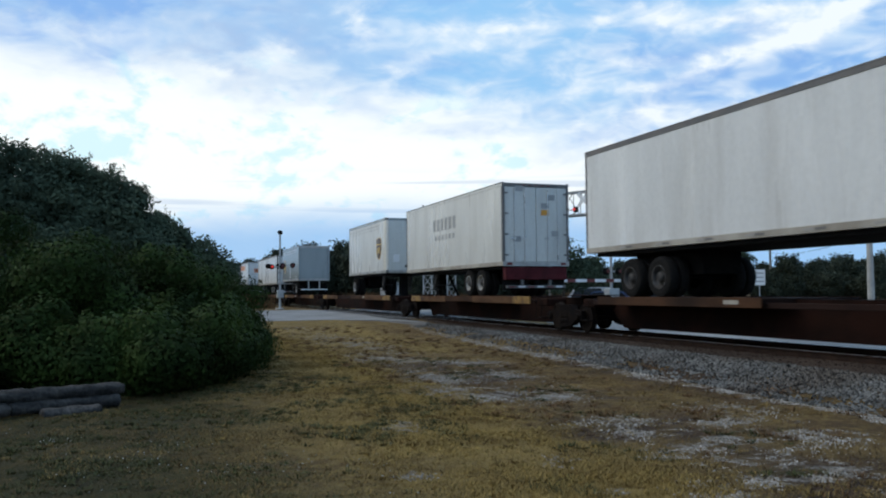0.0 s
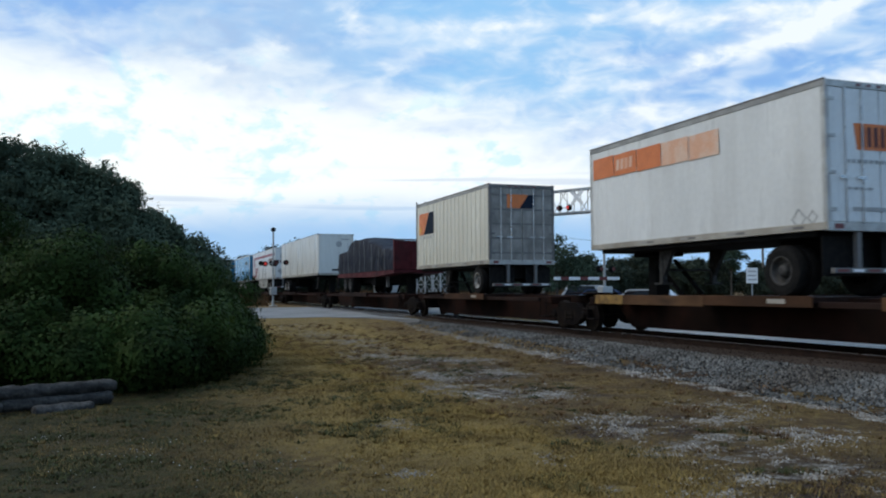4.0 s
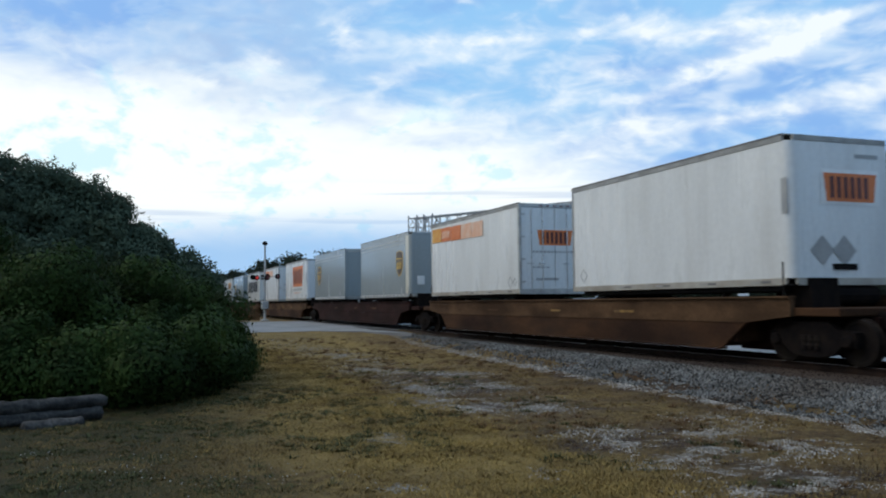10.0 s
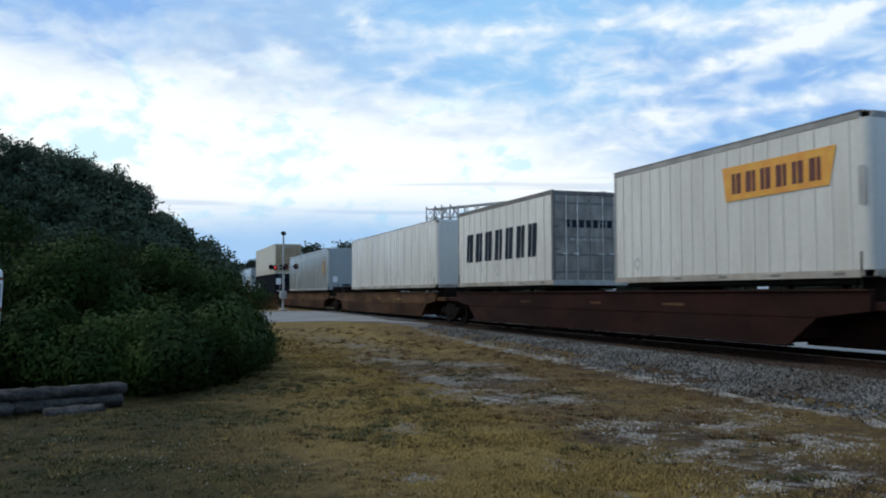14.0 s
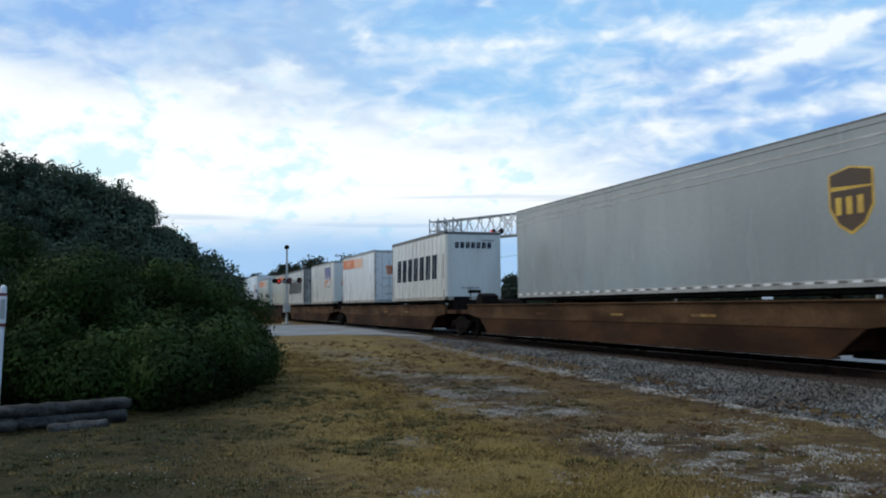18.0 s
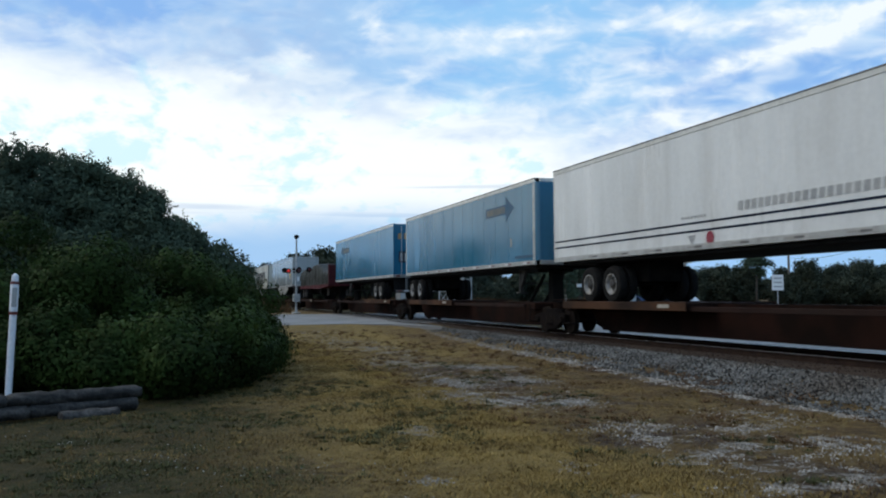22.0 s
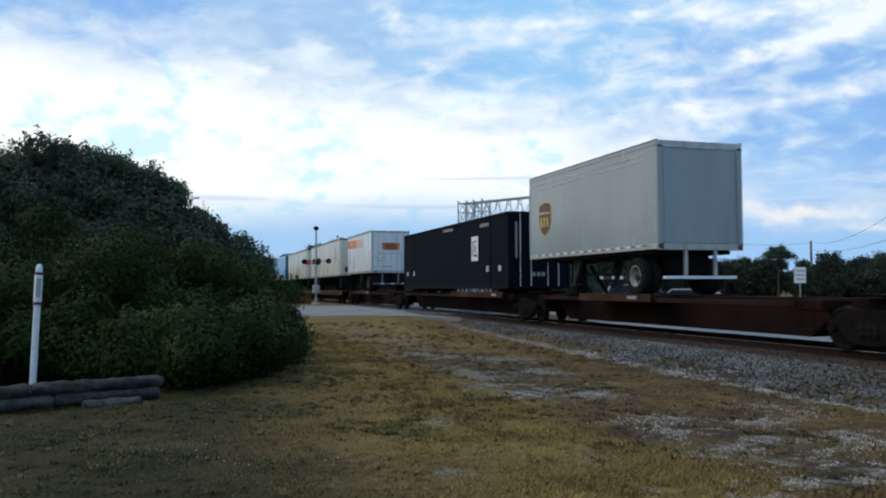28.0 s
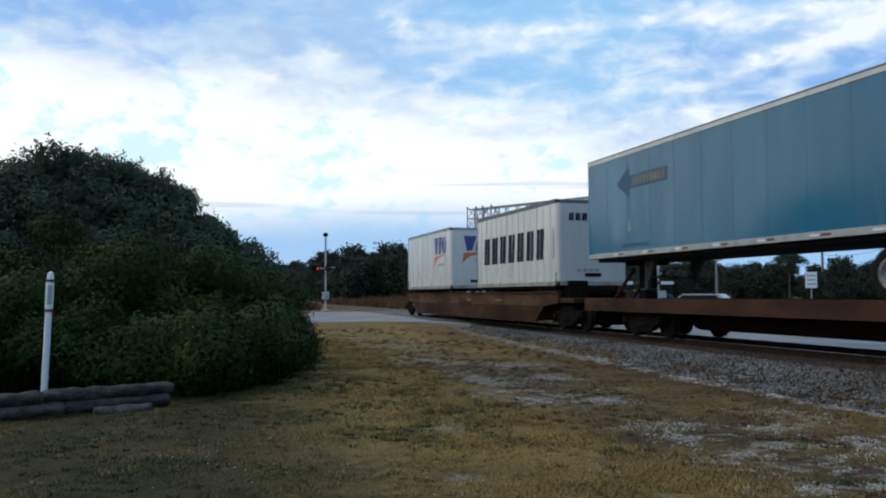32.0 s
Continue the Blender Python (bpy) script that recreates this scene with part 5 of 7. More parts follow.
# ---- railway bogies
def frame_shape():
    return [(-1.05, 0.34), (-1.05, 0.62), (-0.62, 0.66), (-0.42, 0.80), (0.42, 0.80), (0.62, 0.66), (1.05, 0.62), (1.05, 0.34), (0.72, 0.36), (0.52, 0.20), (0.2, 0.14), (-0.2, 0.14), (-0.52, 0.20), (-0.72, 0.36)]


def bogie(car_ob, y, z0):
    """A four-wheel bogie centred at y; z0 is the rail top in the car's space."""
    b = part("bolster", shared("bolster", lambda: box(-0.95, 0.95, -0.2, 0.2, 0.45, 0.78, 0.03), M["truck"]), None, car_ob)
    b.matrix_basis = pose(0, y, z0)
    for s in (-1, 1):
        f = placed("sideframe", shared("sideframe", lambda: prism(frame_shape(), "x", -0.09, 0.09), M["truck"]), b, pose(s * 1.02, 0, 0))
        for k in (-0.16, 0.0, 0.16):
            placed("spring", shared("spring", lambda: turned([(0.06, 0.28), (0.075, 0.36), (0.06, 0.40), (0.075, 0.46), (0.06, 0.55)], seg=8), M["wheelsteel"]), b, pose(s * 1.1, k, 0))
        for k in (-0.89, 0.89):
            placed("wheel", shared("rail_wheel", lambda: turned([(0.10, -0.07), (0.34, -0.055), (0.36, -0.07), (0.42, -0.065), (0.43, 0.05), (0.455, 0.06), (0.455, 0.075), (0.3, 0.06), (0.1, 0.08)], "x", 24), M["wheelsteel"]),
                   b, pose(s * 0.80, k, 0.42, 0, 0, 0 if s < 0 else 180))
            placed("bearing_cap", shared("bearing_cap", lambda: turned([(0.09, -0.06), (0.12, -0.03), (0.12, 0.03)], "x", 12), M["truck"]), b, pose(s * 1.14, k, 0.45))
    for k in (-0.89, 0.89):
        placed("axle", shared("axle", lambda: turned([(0.07, -0.8), (0.07, 0.8)], "x", 10), M["truck"]), b, pose(0, k, 0.42))


def coupler(car_ob, y, z, name="coupler"):
    placed(name, shared("coupler", lambda: box(-0.12, 0.12, -0.75, 0.75, -0.14, 0.14, 0.04), M["truck"]), car_ob, pose(0, y, z))


def hose(car_ob, y, z):
    def make():
        bm = bmesh.new()
        pts = [Vector((-0.4, -0.55 + 0.11 * i, -0.1 - 0.38 * math.sin(math.pi * i / 10))) for i in range(11)]
        for p, q in zip(pts, pts[1:]):
            bar(p, q, 0.025, bm, 6)
        return bm
    placed("air_hose", shared("air_hose", make, M["truck"]), car_ob, pose(0, y, z))


def spine_car(u0, u1, trailers, colour="carbrown", edge="rustedge", yellow=True, last=False):
    """One unit of an articulated spine car: a central girder, wheel platforms and hitch stands, with a shared bogie at its near joint; trailers are (u, length, wheel_end)."""
    z = RAIL_TOP
    c = rolling("spine_car", u0, z, "rusty brown railway spine car with ochre platform edges", "railway car", "spine cars")
    L = u1 - u0
    # girder in the shade-dark brown, so the recess under the deck reads dark
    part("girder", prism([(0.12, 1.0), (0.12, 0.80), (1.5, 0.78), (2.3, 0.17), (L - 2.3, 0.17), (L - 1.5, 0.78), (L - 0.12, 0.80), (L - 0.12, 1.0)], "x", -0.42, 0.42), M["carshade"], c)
    for s in (-1, 1):
        a, b = sorted((s * 1.08, s * 1.18))
        part("running_board", box(a, b, 1.9, L - 1.9, 0.82, 0.94, 0.012), M[colour], c)
    bogie(c, 0.0, 0)
    for y in (1.5, L - 1.5):
        part("end_bolster", box(-1.1, 1.1, y - 0.32, y + 0.32, 0.74, 0.98, 0.03), M["carshade"], c)
        part("safety_step", box(-1.26, -1.0, y - 0.2, y + 0.2, 0.34, 0.38, 0.008), M["truck"], c)
        for k in (-0.2, 0.2):
            part("step_hanger", bar((-1.24, y + k, 0.36), (-1.2, y + k, 0.9), 0.014), M["truck"], c)
    part("joint_casting", box(-0.3, 0.3, -0.5, 0.5, 0.80, 1.06, 0.05), M["truck"], c)
    part("joint_plate", box(-0.75, 0.6, -0.85, 0.75, 1.062, 1.09, 0.01), M["carshade"], c)
    hose(c, 0.0, 0.72)
    if last:
        bogie(c, L - 1.9, 0)
        coupler(c, L + 0.1, 0.72)
    if yellow == "ends":
        for y0, y1, m in ((2.0, 3.4, "caryellow"), (3.42, 7.1, "carochre"), (L - 6.6, L - 3.3, "carochre"), (L - 3.28, L - 1.9, "caryellow")):
            part("side_plate", box(-1.33, -1.285, y0, y1, 0.80, 1.04, 0.008), M[m], c, "worn ochre side plate")
    for u, tl, wheels in trailers:
        a = u - u0
        y0, y1 = (a + 0.6, a + 7.2) if wheels == "near" else (a + tl - 7.2, a + tl - 0.6)
        if tl < 10:
            y0, y1 = (a + 0.4, a + 4.6) if wheels == "near" else (a + tl - 4.6, a + tl - 0.4)
        y0, y1 = max(y0, 1.4), min(y1, L - 1.4)
        p = part("wheel_platform", box(-1.28, 1.28, y0, y1, 0.90, 1.03, 0.015), M[colour], c)
        part("platform_edge", box(-1.32, -1.285, y0, y1, 0.83, 1.05, 0.008), M[edge], p, "faded ochre edge plate")
        part("platform_edge", box(1.285, 1.32, y0, y1, 0.83, 1.05, 0.008), M[edge], p, "faded ochre edge plate")
        if yellow:
            part("stain", box(-1.326, -1.321, y0 + 0.7, y0 + 1.2, 0.90, 0.99), M["rail_tan"], p, "small worn pale stencil")
        for k in range(4):
            part("gusset", prism([(0.42, 0.55), (1.26, 0.86), (1.26, 0.9), (0.42, 0.9)], "y", y0 + 0.4 + k * (y1 - y0 - 0.8) / 3, y0 + 0.46 + k * (y1 - y0 - 0.8) / 3), M[colour], p)
        h = a + tl - 1.3 if wheels == "near" else a + 1.3
        st = part("hitch_stand", prism([(h - 0.2, 0.95), (h + 0.2, 0.95), (h + 0.16, 2.05), (h - 0.16, 2.05)], "x", -0.2, 0.2), M["black"], c)
        back = 1.0 if wheels == "far" else -1.0
        for sx in (-0.3, 0.3):
            part("hitch_strut", bar((sx, h + back * 1.5, 1.0), (sx, h + back * 0.3, 1.95), 0.06), M["black"], st)
        part("hitch_head", box(-0.5, 0.5, h - 0.42, h + 0.42, 2.05, 2.16, 0.02), M["black"], st)
        part("hitch_base", box(-0.9, 0.9, max(h - 0.9, 1.85), min(h + 0.9, L - 1.85), 0.86, 1.0, 0.015), M["carshade"], c)
    return c


def flat_car(u0, u1, colour="carbrown"):
    """A long flat car with a full deck."""
    c = rolling("flat_car", u0, RAIL_TOP, "long rusty brown railway flat car with worn deck edges", "railway car", "flat cars")
    L = u1 - u0
    part("deck", box(-1.3, 1.3, 0.55, L - 0.55, 0.90, 1.03, 0.01), M[colour], c)
    for s in (-1, 1):
        part("side_sill", box(s * 1.305 - 0.02 * (s < 0), s * 1.305 + 0.02 * (s > 0), 0.55, L - 0.55, 0.68, 1.06, 0.006), M["rustedge"], c, "rusted orange-brown side sill")
    # under-deck shade painted into the girder's brown
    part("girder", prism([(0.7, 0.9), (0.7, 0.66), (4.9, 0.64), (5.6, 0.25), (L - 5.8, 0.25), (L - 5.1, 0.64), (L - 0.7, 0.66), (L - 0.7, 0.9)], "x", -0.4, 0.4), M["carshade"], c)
    for y in (3.5, L - 3.7):
        bogie(c, y, 0)
    coupler(c, 0.05, 0.72)
    hose(c, 0.0, 0.6)
    return c


def hitch(car_ob, y):
    st = part("hitch_stand", prism([(y - 0.2, 1.032), (y + 0.2, 1.032), (y + 0.16, 2.05), (y - 0.16, 2.05)], "x", -0.2, 0.2), M["black"], car_ob)
    for sx in (-0.3, 0.3):
        part("hitch_strut", bar((sx, y + 1.5, 1.05), (sx, y + 0.3, 1.95), 0.06), M["redsteel"], st)
    part("hitch_head", box(-0.5, 0.5, y - 0.42, y + 0.42, 2.05, 2.16, 0.02), M["black"], st)


def well_car(u0, u1, tone=0, ribbed=False, first=False, last=False):
    """One well unit: deep side girders between the end bogies."""
    z = RAIL_TOP
    main = "carred" if ribbed or tone == 2 else "wellrust"
    band = "carred" if ribbed or tone == 2 else "wellband"
    c = rolling("well_car", u0, z, "dark red ribbed railway well car" if ribbed else ("rusty dark red railway well car" if tone == 2 else "faded ochre and brown railway well car"), "railway car", "well cars")
    L = u1 - u0
    lo, hi = (2.9, L - 2.9) if ribbed else (3.4, L - 3.4)
    zb, rake = (0.10, 0.25) if ribbed else (0.24, 0.75)
    for s in (-1, 1):
        a, b = sorted((s * 1.33, s * 1.24))
        g = part("side_girder", prism([(lo, zb), (hi, zb), (hi + rake, 0.76), (lo - rake, 0.76)], "x", a, b), M[main], c)
        a, b = sorted((s * 1.345, s * 1.24))
        part("upper_band", prism([(lo - rake - 0.03, 0.765), (hi + rake + 0.03, 0.765), (hi + 2.0, 0.9), (hi + 2.0, 1.24), (lo - 2.0, 1.24), (lo - 2.0, 0.9)], "x", a, b), M[band], g, "" if ribbed else "faded ochre upper band")
        a, b = sorted((s * 1.40, s * 1.20))
        part("top_flange", box(a, b, lo - 2.0, hi + 2.0, 1.245, 1.285, 0.008), M[band], g)
        part("bottom_flange", box(a, b, lo, hi, zb - 0.05, zb - 0.005, 0.008), M[main], g)
        if ribbed:
            a, b = sorted((s * 1.40, s * 1.35))
            rib = shared("well_rib%d" % s, lambda: box(a, b, -0.05, 0.05, zb + 0.02, 1.22, 0.012), M["carred"])
            for k in range(13):
                placed("rib", rib, g, pose(0, lo + 0.3 + k * (hi - lo - 0.6) / 12, 0))
        elif s < 0:
            for k, (f, w, m) in enumerate(((0.2, 0.9, "caryellow"), (0.43, 0.6, "caryellow"), (0.7, 0.8, "carochre"))):
                part("faded_marking", box(-1.350, -1.346, lo + f * (hi - lo), lo + f * (hi - lo) + w, 0.93, 0.99), M[m if tone != 2 else "carochre"], g, "worn faded paint marking")
    part("floor", box(-1.23, 1.23, lo + 0.2, hi - 0.2, 0.24, 0.33), M[main], c)
    for y, s in ((1.6, 1), (L - 1.6, -1)):
        part("end_platform", box(-1.25, 1.25, min(y - 1.3 * s, y + 2.2 * s), max(y - 1.3 * s, y + 2.2 * s), 0.9, 1.06, 0.02), M[main], c)
        part("bulkhead", box(-1.2, 1.2, min(y + 1.5 * s, y + 1.62 * s), max(y + 1.5 * s, y + 1.62 * s), 0.35, 1.2), M[main], c)
        # sill drawn extra deep in shade-dark brown to block the bright lane behind
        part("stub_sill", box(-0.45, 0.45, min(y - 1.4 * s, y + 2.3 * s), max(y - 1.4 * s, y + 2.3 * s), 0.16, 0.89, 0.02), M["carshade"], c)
        part("handrail", bar((-1.3, y, 1.06), (-1.3, y, 1.95), 0.02), M["black"], c)
        part("brake_stand", prism([(y - 0.35, 1.062), (y + 0.4, 1.062), (y + 0.3, 1.5), (y + 0.05, 1.72), (y - 0.3, 1.62)], "x", -0.95, -0.25), M["truck"], c)
        part("air_reservoir", turned([(0.05, -0.62), (0.19, -0.55), (0.19, 0.5), (0.05, 0.57)], "x", 12, None, (0.35, y - 0.1 * s, 1.3)), M["truck"], c)
        part("grab_iron", bar((-1.3, y - 0.4 * s, 1.5), (-1.3, y, 1.5), 0.016), M["black"], c)
    bogie(c, 0.0 if not first else 1.15, 0)
    if last:
        bogie(c, L - 1.15, 0)
    part("joint_casting", box(-0.35, 0.35, -0.6, 0.6, 0.62, 0.98, 0.05), M["truck"], c)
    hose(c, 0.0, 0.75)
    return c


# ---- road wheels
def tyre_shape():
    return [(0.29, -0.13), (0.40, -0.14), (0.485, -0.12), (0.51, -0.05), (0.51, 0.05), (0.485, 0.12), (0.40, 0.14), (0.29, 0.13), (0.29, -0.13)]


def rim_shape():
    return [(0.288, -0.10), (0.292, -0.143), (0.268, -0.140), (0.248, -0.03), (0.225, -0.015), (0.225, -0.005), (0.26, -0.005)]


def axle(tr, y, z, dark=False):
    ax = placed("axle", shared("road_axle", lambda: turned([(0.06, -1.0), (0.06, 1.0)], "x", 10), M["black"]), tr, pose(0, y, z))
    for s in (-1, 1):
        for k in (1.13, 0.82):
            placed("wheel", shared("tyre", lambda: turned(tyre_shape(), "x", 28, caps=False), M["tyre"]), ax, pose(s * k, 0, 0))
        placed("rim", shared("rim_dark" if dark else "rim", lambda: turned(rim_shape(), "x", 24, caps=False), M["rim_dim" if dark else "rim"]), ax, pose(s * 1.13, 0, 0, 0, 0, 0 if s < 0 else 180))
        placed("hub", shared("road_hub", lambda: turned([(0.232, -0.008), (0.15, -0.012), (0.12, -0.10), (0.07, -0.13), (0.01, -0.13)], "x", 18), M["hub"]), ax, pose(s * 1.13, 0, 0, 0, 0, 0 if s < 0 else 180))


# ---- painted shapes on the sides; s runs from the far end towards the near end, so it reads left to right
def on_side(tr, L, pts, material, name="painted_shape", off=0.0, label="", parent=None):
    x = -HALF - 0.004 - off
    return part(name, prism([(L - s, z) for s, z in pts], "x", x - 0.003, x), M[material], parent or tr, label)


def on_end(tr, pts, material, name="painted_shape", off=0.0, label=""):
    y = -0.004 - off
    return part(name, prism([(w - HALF, z) for w, z in pts], "y", y - 0.003, y), M[material], tr, label)


def rect(s0, z0, w, h, slant=0.0):
    return [(s0, z0), (s0 + w, z0), (s0 + w + slant * h, z0 + h), (s0 + slant * h, z0 + h)]


def disc(cx, cz, rx, rz, n=20):
    return [(cx + rx * math.cos(2 * math.pi * i / n), cz + rz * math.sin(2 * math.pi * i / n)) for i in range(n)]


def ring(put, tr_args, cx, cz, r, t, material, a0=0, a1=360, n=18, name="painted_ring", rz=None):
    """A ring or part of one, in short pieces joined into one plate."""
    k = (rz or r) / r
    outer = [(cx + r * math.cos(radians(a0 + (a1 - a0) * i / n)), cz + k * r * math.sin(radians(a0 + (a1 - a0) * i / n))) for i in range(n + 1)]
    inner = [(cx + (r - t) * math.cos(radians(a0 + (a1 - a0) * i / n)), cz + k * (r - t) * math.sin(radians(a0 + (a1 - a0) * i / n))) for i in range(n + 1)]
    return put(*tr_args, outer + inner[::-1], material, name)


def bar_pairs(put, args, s, z, w, h, n, material, lean=0.08, off=0.013):
    """A bold trade mark as n pairs of plain bars, one broad and one slim."""
    c = w / n
    for k in range(n):
        broad, slim = (0.36, 0.22) if k % 2 else (0.26, 0.32)
        put(*args, rect(s + c * (k + 0.06), z, c * broad, h, lean), material, "painted_bar", off)
        put(*args, rect(s + c * (k + 0.14 + broad), z, c * slim, h, lean), material, "painted_bar", off)


def bars(put, args, s, z, w, h, n, material, lean=0.0, fill=0.68, name="text_bar"):
    """Unreadable writing and trade marks, as plain bars of their size."""
    c = w / n
    for i in range(n):
        put(*args, rect(s + i * c, z, c * fill, h, lean), material, name)


def shield(put, args, cx, z, w, h):
    put(*args, [(cx - w / 2, z + h * 0.92), (cx, z + h), (cx + w / 2, z + h * 0.92), (cx + w / 2, z + h * 0.4), (cx + w * 0.3, z + h * 0.14), (cx, z), (cx - w * 0.3, z + h * 0.14), (cx - w / 2, z + h * 0.4)], "gold", "shield_border")

    k = 0.90
    pts = [(cx - k * w / 2, z + h * 0.66), (cx + k * w / 2, z + h * 0.66), (cx + k * w / 2, z + h * 0.42), (cx + w * 0.27, z + h * 0.175), (cx, z + h * 0.05), (cx - w * 0.27, z + h * 0.175), (cx - k * w / 2, z + h * 0.42)]
    put(*args, pts, "brown", "shield_field", 0.004)
    put(*args, [(cx - k * w / 2, z + h * 0.90), (cx, z + h * 0.97), (cx + k * w / 2, z + h * 0.90), (cx + k * w / 2, z + h * 0.69), (cx - k * w / 2, z + h * 0.73)], "brown", "shield_field", 0.004)
    bars(lambda *q: put(*q[:-1], q[-1], 0.008), args, cx - w * 0.34, z + h * 0.30, w * 0.72, h * 0.26, 3, "gold", 0, 0.55, "shield_bar")


def emblem(put, args, cx, cz, r):
    ring(put, args, cx, cz, r, r * 0.22, "ringblue", 100, 440 - 120, 16)
    put(*args, disc(cx + r * 0.1, cz, r * 0.45, r * 0.5), "ochre", "emblem_disc")
    put(*args, rect(cx - r * 0.9, cz + r * 0.82, r * 1.6, r * 0.16), "ringblue", "emblem_bar")
    put(*args, rect(cx - r * 0.2, cz - r * 0.98, r * 1.2, r * 0.16), "inkblue", "emblem_bar")


def side_args(tr, L):
    return (lambda *a: on_side(a[0], a[1], *a[2:]), (tr, L))


def end_args(tr):
    return (lambda *a: on_end(a[0], *a[1:]), (tr,))


# ---- trailers
def trailer(u, L, label, skin_key="white", well=False, roof=None, floor=None, near="door", wheels="near", posts=0.0, rail="rail_alu", base="rail_alu", skirt=None, tape=True, axles=2,
            corner=None, door="skin", ribs_wide=False, category="trailer", group="trailers on the train", dark_rims=False, post_w=0.05, axle_at=2.2, taper=0.5):
    """A box trailer. near: what the near end shows, doors or a rounded nose; wheels: which end the road wheels are at."""
    deck = PAN if well else DECK
    zf = (floor if floor is not None else (1.92 if well else 2.70)) - deck
    zt = (roof if roof is not None else (4.88 if well else 5.62)) - deck
    tr = rolling("pup_trailer" if L < 10 else "semi_trailer", u, deck, label, category, group)
    mat = M[skin_key]
    rb = 0.16 if near == "nose" else 0.012
    # body, with rounded upright corners on a nose
    if near == "nose":
        pts = [(-HALF, L), (HALF, L)] + [(HALF - rb + rb * math.cos(radians(a)), rb - rb * math.sin(radians(a))) for a in range(0, 91, 15)] + [(-HALF + rb - rb * math.sin(radians(a)), rb - rb * math.cos(radians(a))) for a in range(0, 91, 15)]
        part("body", prism(pts, "z", zf + 0.14, zt - 0.13), mat, tr)
    else:
        part("body", box(-HALF, HALF, 0.03, L, zf + 0.14, zt - 0.13), mat, tr)
    part("roof", box(-HALF + 0.02, HALF - 0.02, 0.02 + (0.05 if near == "nose" else 0), L - 0.02, zt - 0.03, zt, 0.008), M["rail_alu"], tr)
    # roof and floor rails
    for s in (-1, 1):
        a, b = sorted((s * (HALF + 0.012), s * (HALF - 0.05)))
        part("top_rail", box(a, b, 0.0 if near != "nose" else 0.16, L, zt - 0.135, zt - 0.02, 0.006), M[rail], tr)
        part("bottom_rail", box(a, b, 0.0 if near != "nose" else 0.16, L, zf, zf + 0.145, 0.006), M[base], tr)
    if near == "nose":
        part("nose_rail", box(-HALF + 0.12, HALF - 0.12, -0.012, 0.06, zt - 0.135, zt - 0.02, 0.006), M[rail], tr)
        part("nose_rail", box(-HALF + 0.12, HALF - 0.12, -0.012, 0.06, zf, zf + 0.145, 0.006), M[base], tr)
    part("front_wall_rail", box(-HALF, HALF, L - 0.04, L + 0.012, zf, zf + 0.16, 0.006), M[base], tr)
    part("underframe", box(-1.2, 1.2, 0.4, L - 0.4, zf - 0.11, zf - 0.002, 0.02), M["black"], tr)
    for k in (-1, 1):
        a, b = sorted((k * (HALF + 0.018), k * (HALF - 0.06)))
        part("roof_edge", box(a, b, 0.0 if near != "nose" else 0.14, L, zt - 0.028, zt + 0.012, 0.006), M["rail_dark"], tr, "thin dark roof edge")
    # side posts
    if posts:
        n = max(2, int(round(L / posts)))
        key = "side_post_%s_%d_%d" % (skin_key, round((zt - zf) * 100), round(post_w * 1000))
        pm = shared(key, lambda: box(-0.014 if post_w > 0.03 else -0.004, 0.0, -post_w / 2, post_w / 2, zf + 0.146, zt - 0.137), mat)
        for k in range(1, n):
            placed("side_post", pm, tr, pose(-HALF, k * L / n, 0))
    # corner castings or trims
    for y in (0.0, L - 0.09):
        if y == 0 and near == "nose":
            continue
        part("corner_post", box(-HALF - 0.010, -HALF + 0.1, y, y + 0.09, zf + 0.147, zt - 0.138, 0.008), M[corner or rail], tr)
    # reflective tape along the bottom rail
    if tape:
        bright = skin_key == "blue"
        first, second = ("tape_red", "tape_white") if bright else ("rail_dark", "tape_white" if skin_key == "silver" else "tape_dim")
        close = skin_key == "silver"
        w, z0, pitch = (0.11, 0.08, 0.58) if close else (0.14, 0.05, 1.65)
        red, white = [shared("%s_%d_%d" % (m, round(zf * 100), close), lambda: box(-HALF - 0.017, -HALF - 0.013, -w, w, zf + z0, zf + z0 + 0.05), M[m]) for m in (first, second)]
        for k in range(int((L - 0.5) / pitch)):
            placed("reflector", red, tr, pose(0, 0.7 + k * pitch, 0))
            placed("reflector", white, tr, pose(0, 0.7 + k * pitch + 2 * w + 0.02, 0))
    # near end
    if near == "door":
        dm = mat if door == "skin" else M[door]
        for s in (-1, 1):
            a, b = sorted((s * 0.012, s * (HALF - 0.09)))
            d = part("door", box(a, b, -0.012, 0.028, zf + 0.15, zt - 0.15, 0.008), dm, tr)
            if door == "door_grey":
                for k in range(5):
                    zz = zf + 0.4 + k * (zt - zf - 0.8) / 4
                    part("door_strap", box(a + 0.02, b - 0.02, -0.018, -0.013, zz - 0.03, zz + 0.03), M["rail_dark"], d)
            for k in (0.45, 0.85):
                part("lock_rod", bar((s * k, -0.035, zf + 0.1), (s * k, -0.035, zt - 0.14), 0.017), M["chrome"], d)
                part("lock_handle", box(s * k - 0.16, s * k + 0.06, -0.06, -0.045, zf + 0.95, zf + 1.0), M["chrome"], d)
            for k in range(4):
                zz = zf + 0.35 + k * (zt - zf - 0.75) / 3
                part("hinge", box(s * (HALF - 0.12) - 0.09, s * (HALF - 0.12) + 0.09, -0.035, -0.012, zz, zz + 0.06), M[corner or "rail_alu"], d)
        for s in (-1, 1):
            a, b = sorted((s * HALF, s * (HALF - 0.085)))
            part("rear_post", box(a, b, -0.02, 0.03, zf + 0.145, zt - 0.13, 0.006), M[corner or rail], tr)
